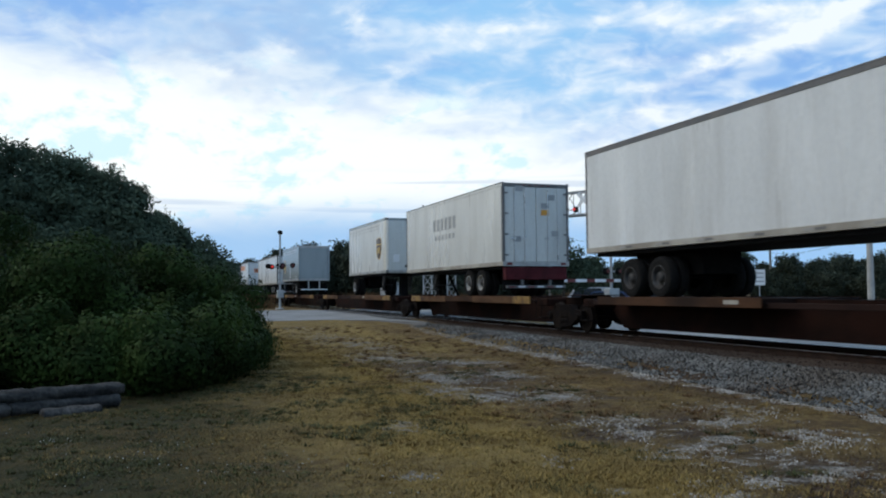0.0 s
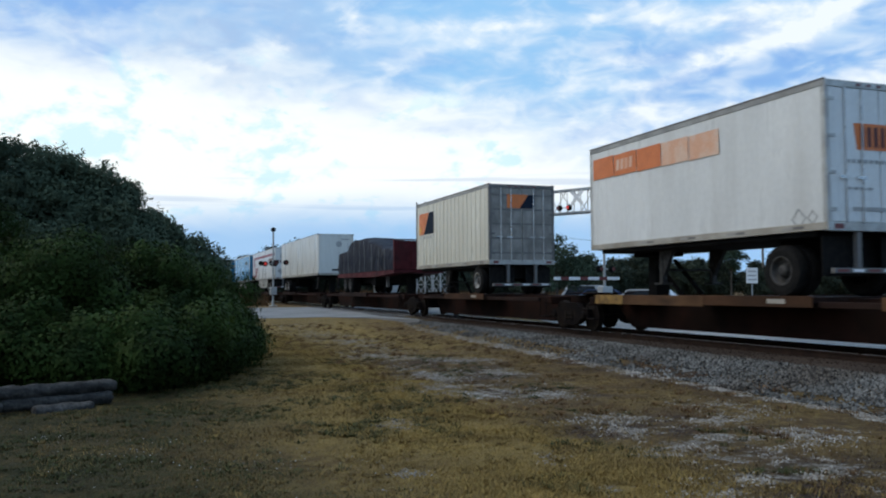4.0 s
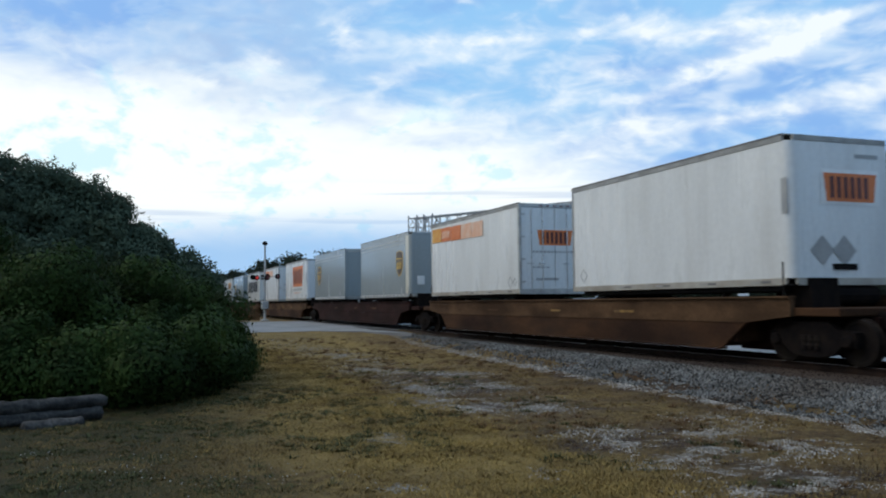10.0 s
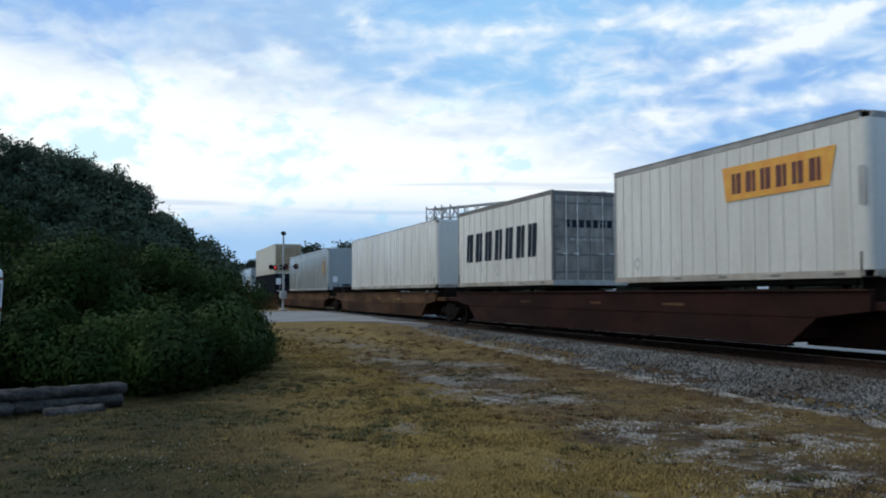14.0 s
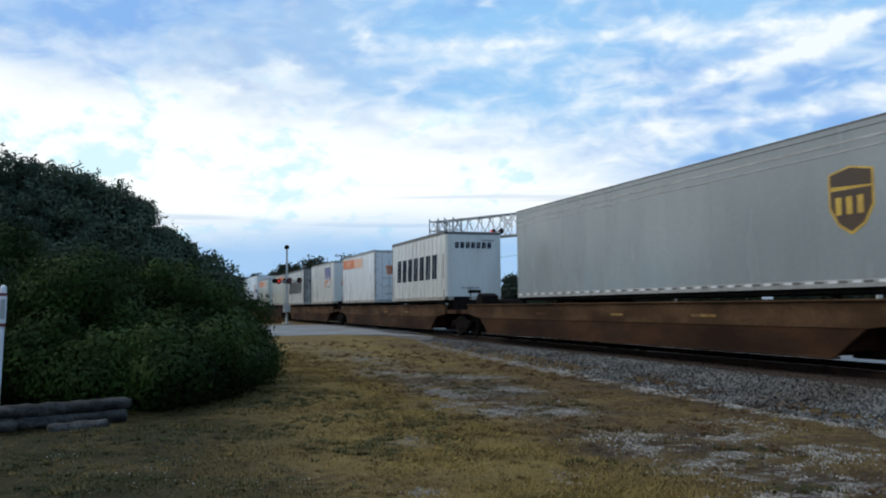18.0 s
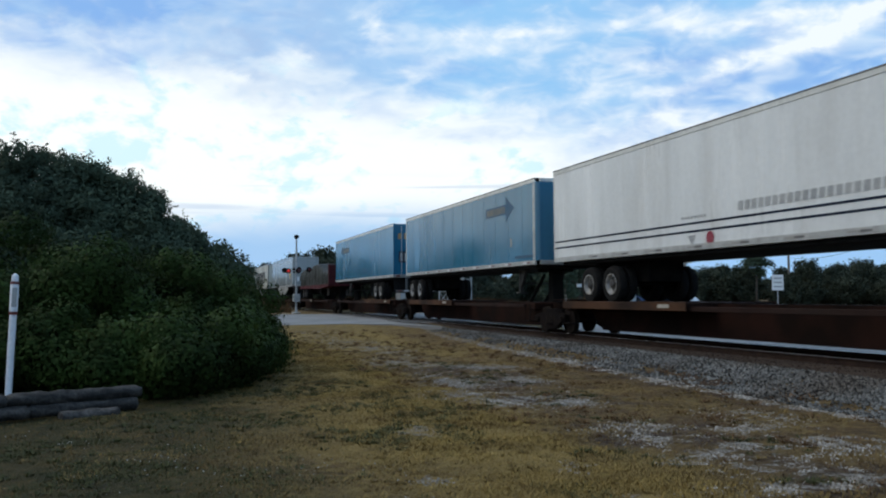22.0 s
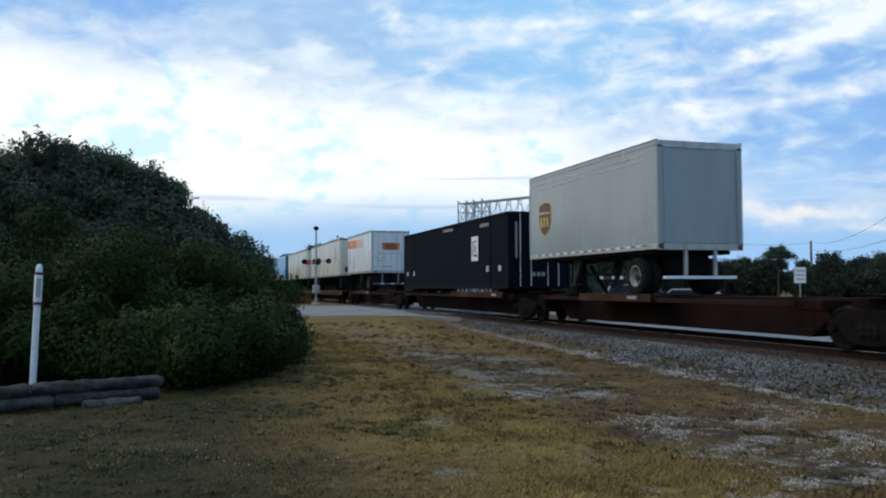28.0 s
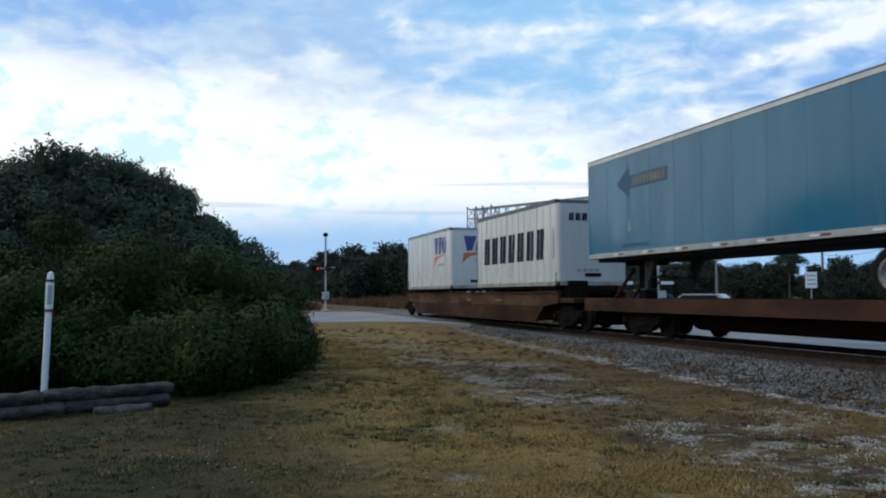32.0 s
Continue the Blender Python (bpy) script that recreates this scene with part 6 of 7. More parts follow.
        part("rear_header", box(-HALF, HALF, -0.02, 0.03, zt - 0.14, zt - 0.015, 0.006), M[corner or rail], tr)
        part("rear_sill", box(-HALF, HALF, -0.03, 0.03, zf - 0.02, zf + 0.145, 0.006), M["rail_alu"], tr)
        for k in range(5):
            part("marker_lamp", box(-0.5 + 0.25 * k - 0.05, -0.5 + 0.25 * k + 0.05, -0.032, -0.021, zt - 0.1, zt - 0.06), M["tape_red"], tr)
        if wheels == "near" and not well:
            bp = part("bumper", box(-1.15, 1.15, 0.0, 0.1, zf - 0.80, zf - 0.70, 0.01), M["rail_dark"], tr, "dark underride bumper")
            for k in range(6):
                part("bumper_tape", box(-1.08 + k * 0.37, -0.82 + k * 0.37, -0.006, -0.001, zf - 0.775, zf - 0.725), M["tape_white" if k % 2 else "tape_red"], bp)
            for s in (-0.55, 0.55):
                part("bumper_post", box(s - 0.05, s + 0.05, 0.0, 0.1, zf - 0.70, zf - 0.02), M["rail_dark"], tr)
            for s in (-1, 1):
                part("mud_flap", box(s * 0.72 - 0.5, s * 0.72 + 0.5, 0.22, 0.24, zf - 0.85, zf - 0.1), M["tyre"], tr)
            for s in (-1.05, 1.05):
                part("tail_lamp", box(s - 0.1, s + 0.1, -0.045, -0.031, zf + 0.02, zf + 0.11), M["tape_red"], tr)
    elif near == "nose":
        part("gladhand_box", box(-0.3, 0.3, -0.03, 0.0, zf + 0.3, zf + 0.42), M["black"], tr)
        part("number_bars", box(0.35, 0.95, -0.008, -0.001, zt - 0.42, zt - 0.34), M["grey"], tr)
    # road wheels
    r = 0.51
    ys = []
    if L < 10:
        ys = [1.25] if wheels == "near" else [L - 1.25]
    elif wheels == "near":
        ys = [axle_at + 1.25 * k for k in range(axles)]
    else:
        ys = [L - axle_at - 1.3 * k for k in range(axles)]
    for y in ys:
        axle(tr, y, r, dark_rims)
    if ys:
        part("wheel_frame", box(-0.55, 0.55, min(ys) - 0.8, max(ys) + 0.8, r + 0.06, zf - 0.01), M["black"], tr)
    # landing gear at the other end
    g = L - 2.6 if wheels == "near" else 2.6
    for s in (-0.75, 0.75):
        lg = part("landing_leg", box(s - 0.07, s + 0.07, g - 0.07, g + 0.07, 0.32 if not well else 0.5, zf - 0.02, 0.01), M["hub"], tr)
        part("foot", box(s - 0.16, s + 0.16, g - 0.16, g + 0.16, (0.32 if not well else 0.5) - 0.05, 0.32 if not well else 0.5, 0.01), M["hub"], lg)
        if not well:
            part("bracket", prism([(g - 0.5, zf - 0.1), (g - 0.08, zf - 0.1), (g - 0.08, zf - 0.75)], "x", s - 0.05, s + 0.05), M["hub"], lg)
    part("landing_brace", bar((-0.75, g, zf - 0.6 if not well else zf - 0.3), (0.75, g, zf - 0.6 if not well else zf - 0.3), 0.03), M["hub"], tr)
    if skirt:
        a, b = skirt
        part("side_skirt", prism([(a, zf - 0.01), (b, zf - 0.01), (b - 0.1, zf - 0.82), (a + taper, zf - 0.82), (a + 0.12, zf - 0.36)], "x", -HALF + 0.03, -HALF + 0.06), M["skirt"], tr, "white aerodynamic side skirt")
    return tr

# ---- markings by kind; heights are above the deck that the trailer stands on
def mark_blocks(tr, L, s, z, w, h):
    bar_pairs(*side_args(tr, L), s, z, w, h, 7, "inkblue")


def mark_diamond(tr, L, s, z, r=0.2):
    ring(*side_args(tr, L), s, z, r, 0.04, "grey", 0, 360, 4)


def mark_vent(tr, L, s, z, h):
    on_side(tr, L, rect(s, z, 0.16, h), "grey", "side_slot")


def mark_fading_stripe(tr, L, z, h=0.55, length=5.4, first="orange", nose=False):
    """A band of faded orange blocks that runs out along the side."""
    w = length / 5
    for k, m in enumerate((first, "orange", "orange", "fadeorange", "fadeorange")):
        on_side(tr, L, rect(L - 0.25 - (k + 1) * w if nose else 0.2 + k * w, z - 0.018 * k * (not nose), w * 0.97, h), m, "stripe_block", 0.013)
    if not nose:
        bars(lambda *q: on_side(*q[:4], q[4] if len(q) > 4 else "mark", 0.017), (tr, L), 0.2 + w * 1.1, z + 0.12, w * 0.75, h * 0.5, 4, "fadeorange", 0.1)


def mark_end_panel(tr, w0, z, w=1.3, h=0.55, panel="orange"):
    put, a = end_args(tr)
    on_end(tr, [(w0, z + h), (w0 + w, z + h), (w0 + w - 0.08, z), (w0 + 0.08, z)], panel, "end_panel", 0.012)
    bars(lambda *q: put(*q, 0.018) if len(q) < 5 else put(*q), a, w0 + 0.16, z + h * 0.12, w - 0.32, h * 0.76, 6, "maroon", 0, 0.6, "panel_bar")


def mark_small_bars(tr, w0, z, w, n, h=0.09, m="grey"):
    bars(lambda *q: on_end(q[0], q[1], q[2], q[3], 0.014), (tr,), w0, z, w, h, n, m)


def mark_roll_door(tr, zf, zt):
    part("roll_door", box(-1.12, 1.12, -0.012, 0.026, zf + 0.16, zt - 0.2, 0.01), M["silver"], tr, "grey roll-up rear door")
    for s in (-1, 1):
        a, b = sorted((s * HALF, s * 1.13))
        part("rear_post", box(a, b, -0.03, 0.03, zf, zt - 0.13, 0.008), M["silver"], tr)
    part("rear_header", box(-HALF, HALF, -0.03, 0.03, zt - 0.2, zt - 0.01, 0.008), M["rail_alu"], tr)
    part("rear_sill", box(-HALF, HALF, -0.03, 0.03, zf - 0.02, zf + 0.15, 0.008), M["rail_alu"], tr)


SILVER_PUP = "silver-grey short trailer with a plain gold and brown shield mark"


def blocks_trailer(u, L, near, well=True, wheels="near", s=0.93, w=6.65):
    deck = PAN if well else DECK
    tr = trailer(u, L, "white short trailer with bold dark-blue block mark" if L < 10 else "cream-white ribbed semi-trailer with bold dark-blue block mark", "white" if L < 10 else "cream", well, near=near, wheels=wheels, posts=0.61 if L < 10 else 0.38,
                 base="rail_tan", rail="rail_dark" if L < 10 else "rail_alu", door="door_grey" if L < 10 else "skin", corner="rail_dark" if near == "door" else None, skirt=None if L < 10 else (4.6, 11.5))
    if L < 10:
        mark_blocks(tr, L, s, 2.86 - deck, w, 1.08)
        mark_diamond(tr, L, 4.05, 2.5 - deck, 0.24)
        if near == "nose":
            mark_vent(tr, L, L - 0.42, 2.85 - deck, 1.05)
            bar_pairs(*end_args(tr), 0.4, 4.15 - deck, 1.75, 0.26, 7, "inkblue")
            mark_small_bars(tr, 0.7, 2.4 - deck, 0.9, 4)
        else:
            mark_small_bars(tr, 0.42, 3.72 - deck, 1.75, 7, 0.24, "inkblue")
            mark_small_bars(tr, 0.6, 3.3 - deck, 1.3, 6)
    else:
        mark_blocks(tr, L, 3.1, 3.28 - deck, 10.0, 1.5)
        mark_small_bars(tr, 0.4, 4.58 - deck, 1.6, 7, 0.26, "inkblue")
        mark_small_bars(tr, 0.7, 4.1 - deck, 1.1, 6)
        mark_small_bars(tr, 0.5, 3.3 - deck, 1.6, 7, 0.06)
        on_end(tr, disc(0.45, 3.05 - deck, 0.2, 0.22, 4), "grey", "placard", 0.014)
    return tr


def shield_trailer(u, L, where, well=True, wheels="near", near="nose", tint="silver", corner=None, **k):
    deck = PAN if well else DECK
    tr = trailer(u, L, SILVER_PUP if L < 10 else "long silver-grey trailer with a plain gold and brown shield mark", tint, well, near=near if near == "nose" else "open", wheels=wheels, rail="silver", base="rail_alu", **k)
    zt, zf = (4.88 if well else 5.55) - deck, (1.92 if well else 2.66) - deck
    for h, t in ((0.34, 0.045), (0.5, 0.03)):
        on_side(tr, L, rect(0.1, zt - h, L - 0.75, t), "rail_alu", "moulding")
    cx = L - 1.55 if where == "near" else 1.35
    if L > 10 and where == "near":
        cx = L - 1.6
    shield(*side_args(tr, L), cx, (2.86 if well else 3.36) - deck, 1.05, 1.25)
    if near == "nose":
        if corner:
            for s in (-1, 1):
                a, b = sorted((s * (HALF + 0.006), s * (HALF - 0.03)))
                part("corner_panel", box(a, b, 0.17, 0.62, zf + 0.15, zt - 0.14, 0.006), M[corner], tr, "cream corner panel")
        part("nose_plate", box(-0.95, -0.6, -0.03, -0.006, zf + 0.55, zf + 0.95, 0.01), M["signwhite"], tr)
        part("nose_box", box(0.45, 0.95, -0.05, -0.006, zf + 0.4, zf + 0.85, 0.02), M["black"], tr)
    else:
        mark_roll_door(tr, zf, zt)
        for s in (-0.45, 0.45):
            part("bumper_post", box(s - 0.045, s + 0.045, 0.0, 0.08, zf - 0.72, zf - 0.02), M["rail_alu"], tr)
        part("bumper", box(-1.1, 1.1, 0.0, 0.08, zf - 0.78, zf - 0.7), M["tape_white"], tr)
    return tr


def stripe_trailer(u, L, near, well=True, wheels="near", first="orange", posts=0.0, length=5.4):
    deck = PAN if well else DECK
    tr = trailer(u, L, "grimy white short trailer with a fading orange stripe", "dull" if posts else "bright", well, near=near, wheels=wheels, posts=posts, base="rail_tan", rail="rail_grey", corner="rail_alu", roof=None if well else 5.5, post_w=0.06, dark_rims=not well)
    mark_fading_stripe(tr, L, (4.1 if well else 4.62) - deck, 0.56, length, first, near == "nose")
    mark_diamond(tr, L, L - 0.7, (2.3 if well else 2.95) - deck, 0.2)
    mark_diamond(tr, L, L - 0.35, (2.3 if well else 2.95) - deck, 0.14)
    z = (3.5 if well else 4.2) - deck
    if near == "door":
        mark_end_panel(tr, 0.66, z, 1.3, 0.5)
        mark_small_bars(tr, 0.45, z - 0.25, 1.7, 12, 0.07)
        mark_small_bars(tr, 0.45, z - 0.75, 0.7, 4, 0.05)
        mark_small_bars(tr, 0.6, z - 1.15, 1.2, 1, 0.08)
    else:
        on_end(tr, rect(0.2, z + 0.42, 2.2, 0.55), "orange", "stripe_block", 0.01)
        mark_vent(tr, L, L - 0.4, z - 0.5, 0.9)
    return tr


def blue_trailer(u, L, near, wheels, arrow, skirt=None, roof=None, axle_at=2.2):
    tr = trailer(u, L, "blue semi-trailer with a faded arrow mark", "blue", False, roof, axle_at=axle_at, near=near, wheels=wheels, posts=1.22, rail="white", base="rail_alu", corner="white" if near == "nose" else "blue", skirt=skirt, post_w=0.02)
    d = DECK
    if near == "nose":
        for s in (-1, 1):
            a, b = sorted((s * (HALF + 0.008), s * (HALF - 0.03)))
            part("corner_panel", box(a, b, 0.165, 0.34, 2.86 - d, 5.48 - d, 0.006), M["rail_alu"], tr, "bright silver corner strip")
    s, sg = (L - 4.7, 1) if arrow == "near" else (1.7, -1)
    # arrow: shaft, head and bars
    a, b = (s, s + 2.0) if sg > 0 else (s + 0.9, s + 2.9)
    on_side(tr, L, rect(a, 4.62 - d, b - a, 0.36), "fadeblue", "arrow_shaft")
    on_side(tr, L, [(b, 4.35 - d), (b + 0.75, 4.8 - d), (b, 5.25 - d)] if sg > 0 else [(a, 4.35 - d), (a - 0.75, 4.8 - d), (a, 5.25 - d)], "fadeblue", "arrow_head")
    bars(lambda *q: on_side(*q[:4], q[4] if len(q) > 4 else "text_bar", 0.005), (tr, L), a + 0.15, 4.68 - d, (b - a) * 0.9, 0.24, 9, "fadegold", 0.15, 0.7)
    on_side(tr, L, rect(L - 1.9 if sg > 0 else 2.1, 2.96 - d, 1.5, 0.09, 0.1), "fadeblue", "text_bar")
    on_side(tr, L, rect(L - 2.3 if sg > 0 else 2.5, 3.4 - d, 0.14, 0.3), "grey", "side_label")
    if near == "door":
        mark_small_bars(tr, 0.25, 4.78 - d, 2.0, 6, 0.32, "ochre")
        on_end(tr, rect(0.28, 3.5 - d, 0.62, 0.62), "inkblue", "door_window", 0.014)
        for k in range(2):
            on_end(tr, rect(0.36 + 0.26 * k, 3.58 - d, 0.16, 0.44), "grey", "door_sign", 0.019)
        mark_small_bars(tr, 1.5, 3.75 - d, 0.8, 5, 0.06, "fadegold")
    return tr


def red_mark_trailer(u, L):
    """White trailer with a red sweep along the top and a bracket at the far end."""
    d = DECK
    tr = trailer(u, L, "white semi-trailer with a dark red stripe and bracket", "bright", False, near="door", wheels="near", posts=0, rail="white", base="rail_alu", corner="white", skirt=(5.0, 11.3), axle_at=3.07)
    on_side(tr, L, [(1.3, 4.90 - d), (L - 0.12, 4.90 - d), (L - 0.12, 5.14 - d), (1.0, 5.14 - d)], "red", "long_stripe")
    on_side(tr, L, [(0.55, 4.06 - d), (1.15, 4.06 - d), (1.65, 4.89 - d), (1.7, 5.135 - d), (1.05, 5.135 - d)], "red", "bracket_upper")
    on_side(tr, L, [(0.1, 2.98 - d), (2.3, 2.98 - d), (3.3, 3.15 - d), (4.0, 4.02 - d), (2.9, 4.02 - d), (2.55, 3.4 - d), (2.2, 3.2 - d), (0.1, 3.2 - d)], "red", "bracket_lower")
    bars(*side_args(tr, L), 1.98, 3.5 - d, 0.30, 1.1, 1, "red", 0.02, 0.9)
    bars(*side_args(tr, L), L - 4.25, 4.28 - d, 2.6, 0.42, 5, "maroon", 0.35, 0.72)
    on_side(tr, L, disc(L - 8.1, 3.4 - d, 0.14, 0.24, 14), "grey", "side_emblem")
    mark_small_bars(tr, 0.22, 4.24 - d, 1.05, 5, 0.22, "maroon")
    mark_small_bars(tr, 0.5, 4.6 - d, 0.25, 1, 0.45, "grey")
    on_end(tr, disc(0.52, 3.42 - d, 0.27, 0.3, 4), "grey", "placard", 0.014)
    mark_small_bars(tr, 0.4, 5.25 - d, 0.6, 4, 0.06)
    return tr


def panel_trailer(u, L, small=False):
    """White short trailer with a slanted panel of plain dark bars."""
    d = PAN
    tr = trailer(u, L, "white short trailer with an amber panel mark" if small else "white short trailer with a large orange panel mark", "white" if small else "bright", True, near="nose", wheels="far", posts=0.42 if small else 0, base="rail_tan", rail="rail_grey", post_w=0.05)
    if small:
        on_side(tr, L, [(4.56, 4.36 - d), (7.8, 4.36 - d), (7.63, 3.64 - d), (4.66, 3.62 - d)], "amber", "mark_panel", 0.014)
        bar_pairs(*side_args(tr, L), 4.85, 3.76 - d, 2.7, 0.44, 6, "maroon", 0.0, 0.019)
    else:
        on_side(tr, L, [(3.05, 4.46 - d), (7.25, 4.46 - d), (6.95, 2.95 - d), (3.28, 2.95 - d)], "orange", "mark_panel")
        bar_pairs(*side_args(tr, L), 3.45, 3.16 - d, 3.5, 1.08, 6, "maroon", 0.0, 0.006)
        bars(*side_args(tr, L), 3.1, 2.64 - d, 3.9, 0.16, 13, "grey")
        bars(*side_args(tr, L), 3.7, 2.44 - d, 2.6, 0.08, 16, "fadeorange")
    mark_vent(tr, L, L - 0.22, 3.2 - d, 0.7)
    mark_diamond(tr, L, 1.1, 2.4 - d, 0.18)
    on_end(tr, rect(0.76, 3.48 - d, 1.5, 0.66), "signwhite", "panel_border", 0.004)
    mark_end_panel(tr, 0.82, 3.54 - d, 1.36, 0.53, "amber" if small else "orange")
    return tr


def swoosh_trailer(u, L):
    """White short trailer with three violet shapes over an orange wedge."""
    d = PAN
    tr = trailer(u, L, "white short trailer with violet bars over an orange wedge mark", "white", True, near="nose", wheels="far", posts=1.05, base="rail_tan", rail="rail_grey", post_w=0.06)
    put, a = side_args(tr, L)
    for put, a, s, z, k in ((*side_args(tr, L), 5.6, 3.66 - d, 1.0), (*end_args(tr), 0.65, 3.75 - d, 0.85)):
        put(*a, [(s, z + 0.85 * k), (s + 0.8 * k, z + 0.85 * k), (s + 0.5 * k, z), (s + 0.2 * k, z)], "violet", "mark_wedge")
        put(*a, rect(s + 0.72 * k, z, 0.52 * k, 0.85 * k, 0.15), "violet", "mark_block")
        put(*a, disc(s + 1.75 * k, z + 0.42 * k, 0.4 * k, 0.43 * k), "violet", "mark_disc")
        put(*a, [(s - 0.1 * k, z - 0.72 * k), (s + 0.02 * k, z - 0.12 * k), (s + 2.1 * k, z + 0.0), (s + 0.4 * k, z - 0.3 * k)], "orange", "mark_wedge")
        bars(put, a, s + 0.7 * k, z - 0.62 * k, 1.1 * k, 0.14 * k, 6, "grey")
    mark_diamond(tr, L, 0.9, 2.35 - d, 0.16)
    return tr


def emblem_trailer(u, L, **k):
    d = DECK
    tr = trailer(u, L, "cream semi-trailer with brown corner trim and a small round emblem", "cream", False, near="nose", wheels="far", posts=0, rail="brownedge", base="rail_tan", roof=5.66, floor=2.66, dark_rims=True, axle_at=3.3, **k)
    for s in (-1, 1):
        a, b = sorted((s * (HALF + 0.008), s * (HALF - 0.03)))
        part("corner_trim", box(a, b, 0.16, 0.36, 2.9 - d, 5.53 - d, 0.006), M["brownedge"], tr, "dark brown corner trim")
    emblem(*side_args(tr, L), L - 2.05, 4.45 - d, 0.43)
    bars(*side_args(tr, L), L - 2.7, 3.78 - d, 1.1, 0.1, 9, "grey")
    emblem(*end_args(tr), 1.4, 4.45 - d, 0.42)
    bars(*end_args(tr), 0.85, 3.70 - d, 1.15, 0.1, 9, "grey")
    bars(*end_args(tr), 1.0, 5.05 - d, 0.7, 0.1, 5, "grey")
    for w in (0.36, 1.85):
        part("nose_box", box(w - HALF, w - HALF + 0.46, -0.06, -0.004, 2.93 - d, 3.43 - d, 0.02), M["rail_tan"], tr)
        part("nose_grille", box(w - HALF + 0.06, w - HALF + 0.40, -0.068, -0.061, 2.99 - d, 3.37 - d), M["black"], tr)
    on_end(tr, disc(1.3, 3.0 - d, 0.12, 0.12), "black", "hose_coupling", 0.02)
    return tr


def container(u, z, L, H, label, key, logo=False, end="door"):
    """A long ribbed domestic container with its corner castings and stacking posts."""
    c = rolling("shipping_container", u, z, label, "container", "containers on the train")
    part("body", box(-1.26, 1.26, 0.03, L - 0.03, 0.14, H - 0.1), M[key], c)
    n, deep = int(L / 0.24), 0.013 if key == "navy" else 0.022
    rib = shared("container_rib_" + key + str(round(H * 100)), lambda: prism([(0.0, -0.085), (-deep, -0.05), (-deep, 0.05), (0.0, 0.085)], "z", 0.16, H - 0.12), M[key])
    for k in range(1, n):
        placed("side_rib", rib, c, pose(-1.26, k * L / n, 0))
    for s in (-1, 1):
        a, b = sorted((s * 1.30, s * 1.2))
        part("top_rail", box(a, b, 0, L, H - 0.11, H, 0.01), M[key], c)
        part("bottom_rail", box(a, b, 0, L, 0, 0.15, 0.01), M[key], c)
        for y in (0.0, L - 0.16, 2.0, L - 2.16):
            p = part("corner_post", box(a, b, y, y + 0.16, 0.15, H - 0.1, 0.008), M[key], c)
            for zz in (0.0, H - 0.12):
                part("casting", box(s * 1.25 - 0.07, s * 1.25 + 0.07, y - 0.012, y + 0.172, zz - 0.001, zz + 0.121, 0.01), M[key], p)
    part("roof", box(-1.25, 1.25, 0.02, L - 0.02, H - 0.06, H - 0.02), M[key], c)
    part("end_rail", box(-1.25, 1.25, 0.0, 0.1, H - 0.12, H - 0.001), M[key], c)
    part("end_sill", box(-1.25, 1.25, 0.0, 0.1, 0.0, 0.15), M[key], c)
    if end == "door":
        for s in (-1, 1):
            a, b = sorted((s * 0.01, s * 1.16))
            d = part("door", box(a, b, -0.006, 0.03, 0.16, H - 0.13, 0.008), M[key], c)
            for k in (0.35, 0.8):
                part("lock_rod", bar((s * k, -0.03, 0.1), (s * k, -0.03, H - 0.08), 0.02), M["chrome"], d)
    else:
        er = shared("container_end_rib", lambda: prism([(-0.1, 0.03), (-0.06, -0.006), (0.06, -0.006), (0.1, 0.03)], "z", 0.16, H - 0.13), M["rustend"])
        part("end_wall", box(-1.2, 1.2, 0.025, 0.05, 0.15, H - 0.12), M["rustend"], c, "rust-streaked end wall")
        for k in range(9):
            placed("end_rib", er, c, pose(-1.05 + k * 0.262, 0, 0))
        mark_small_bars(c, 0.9, H - 0.42, 1.1, 8, 0.1)
    return c


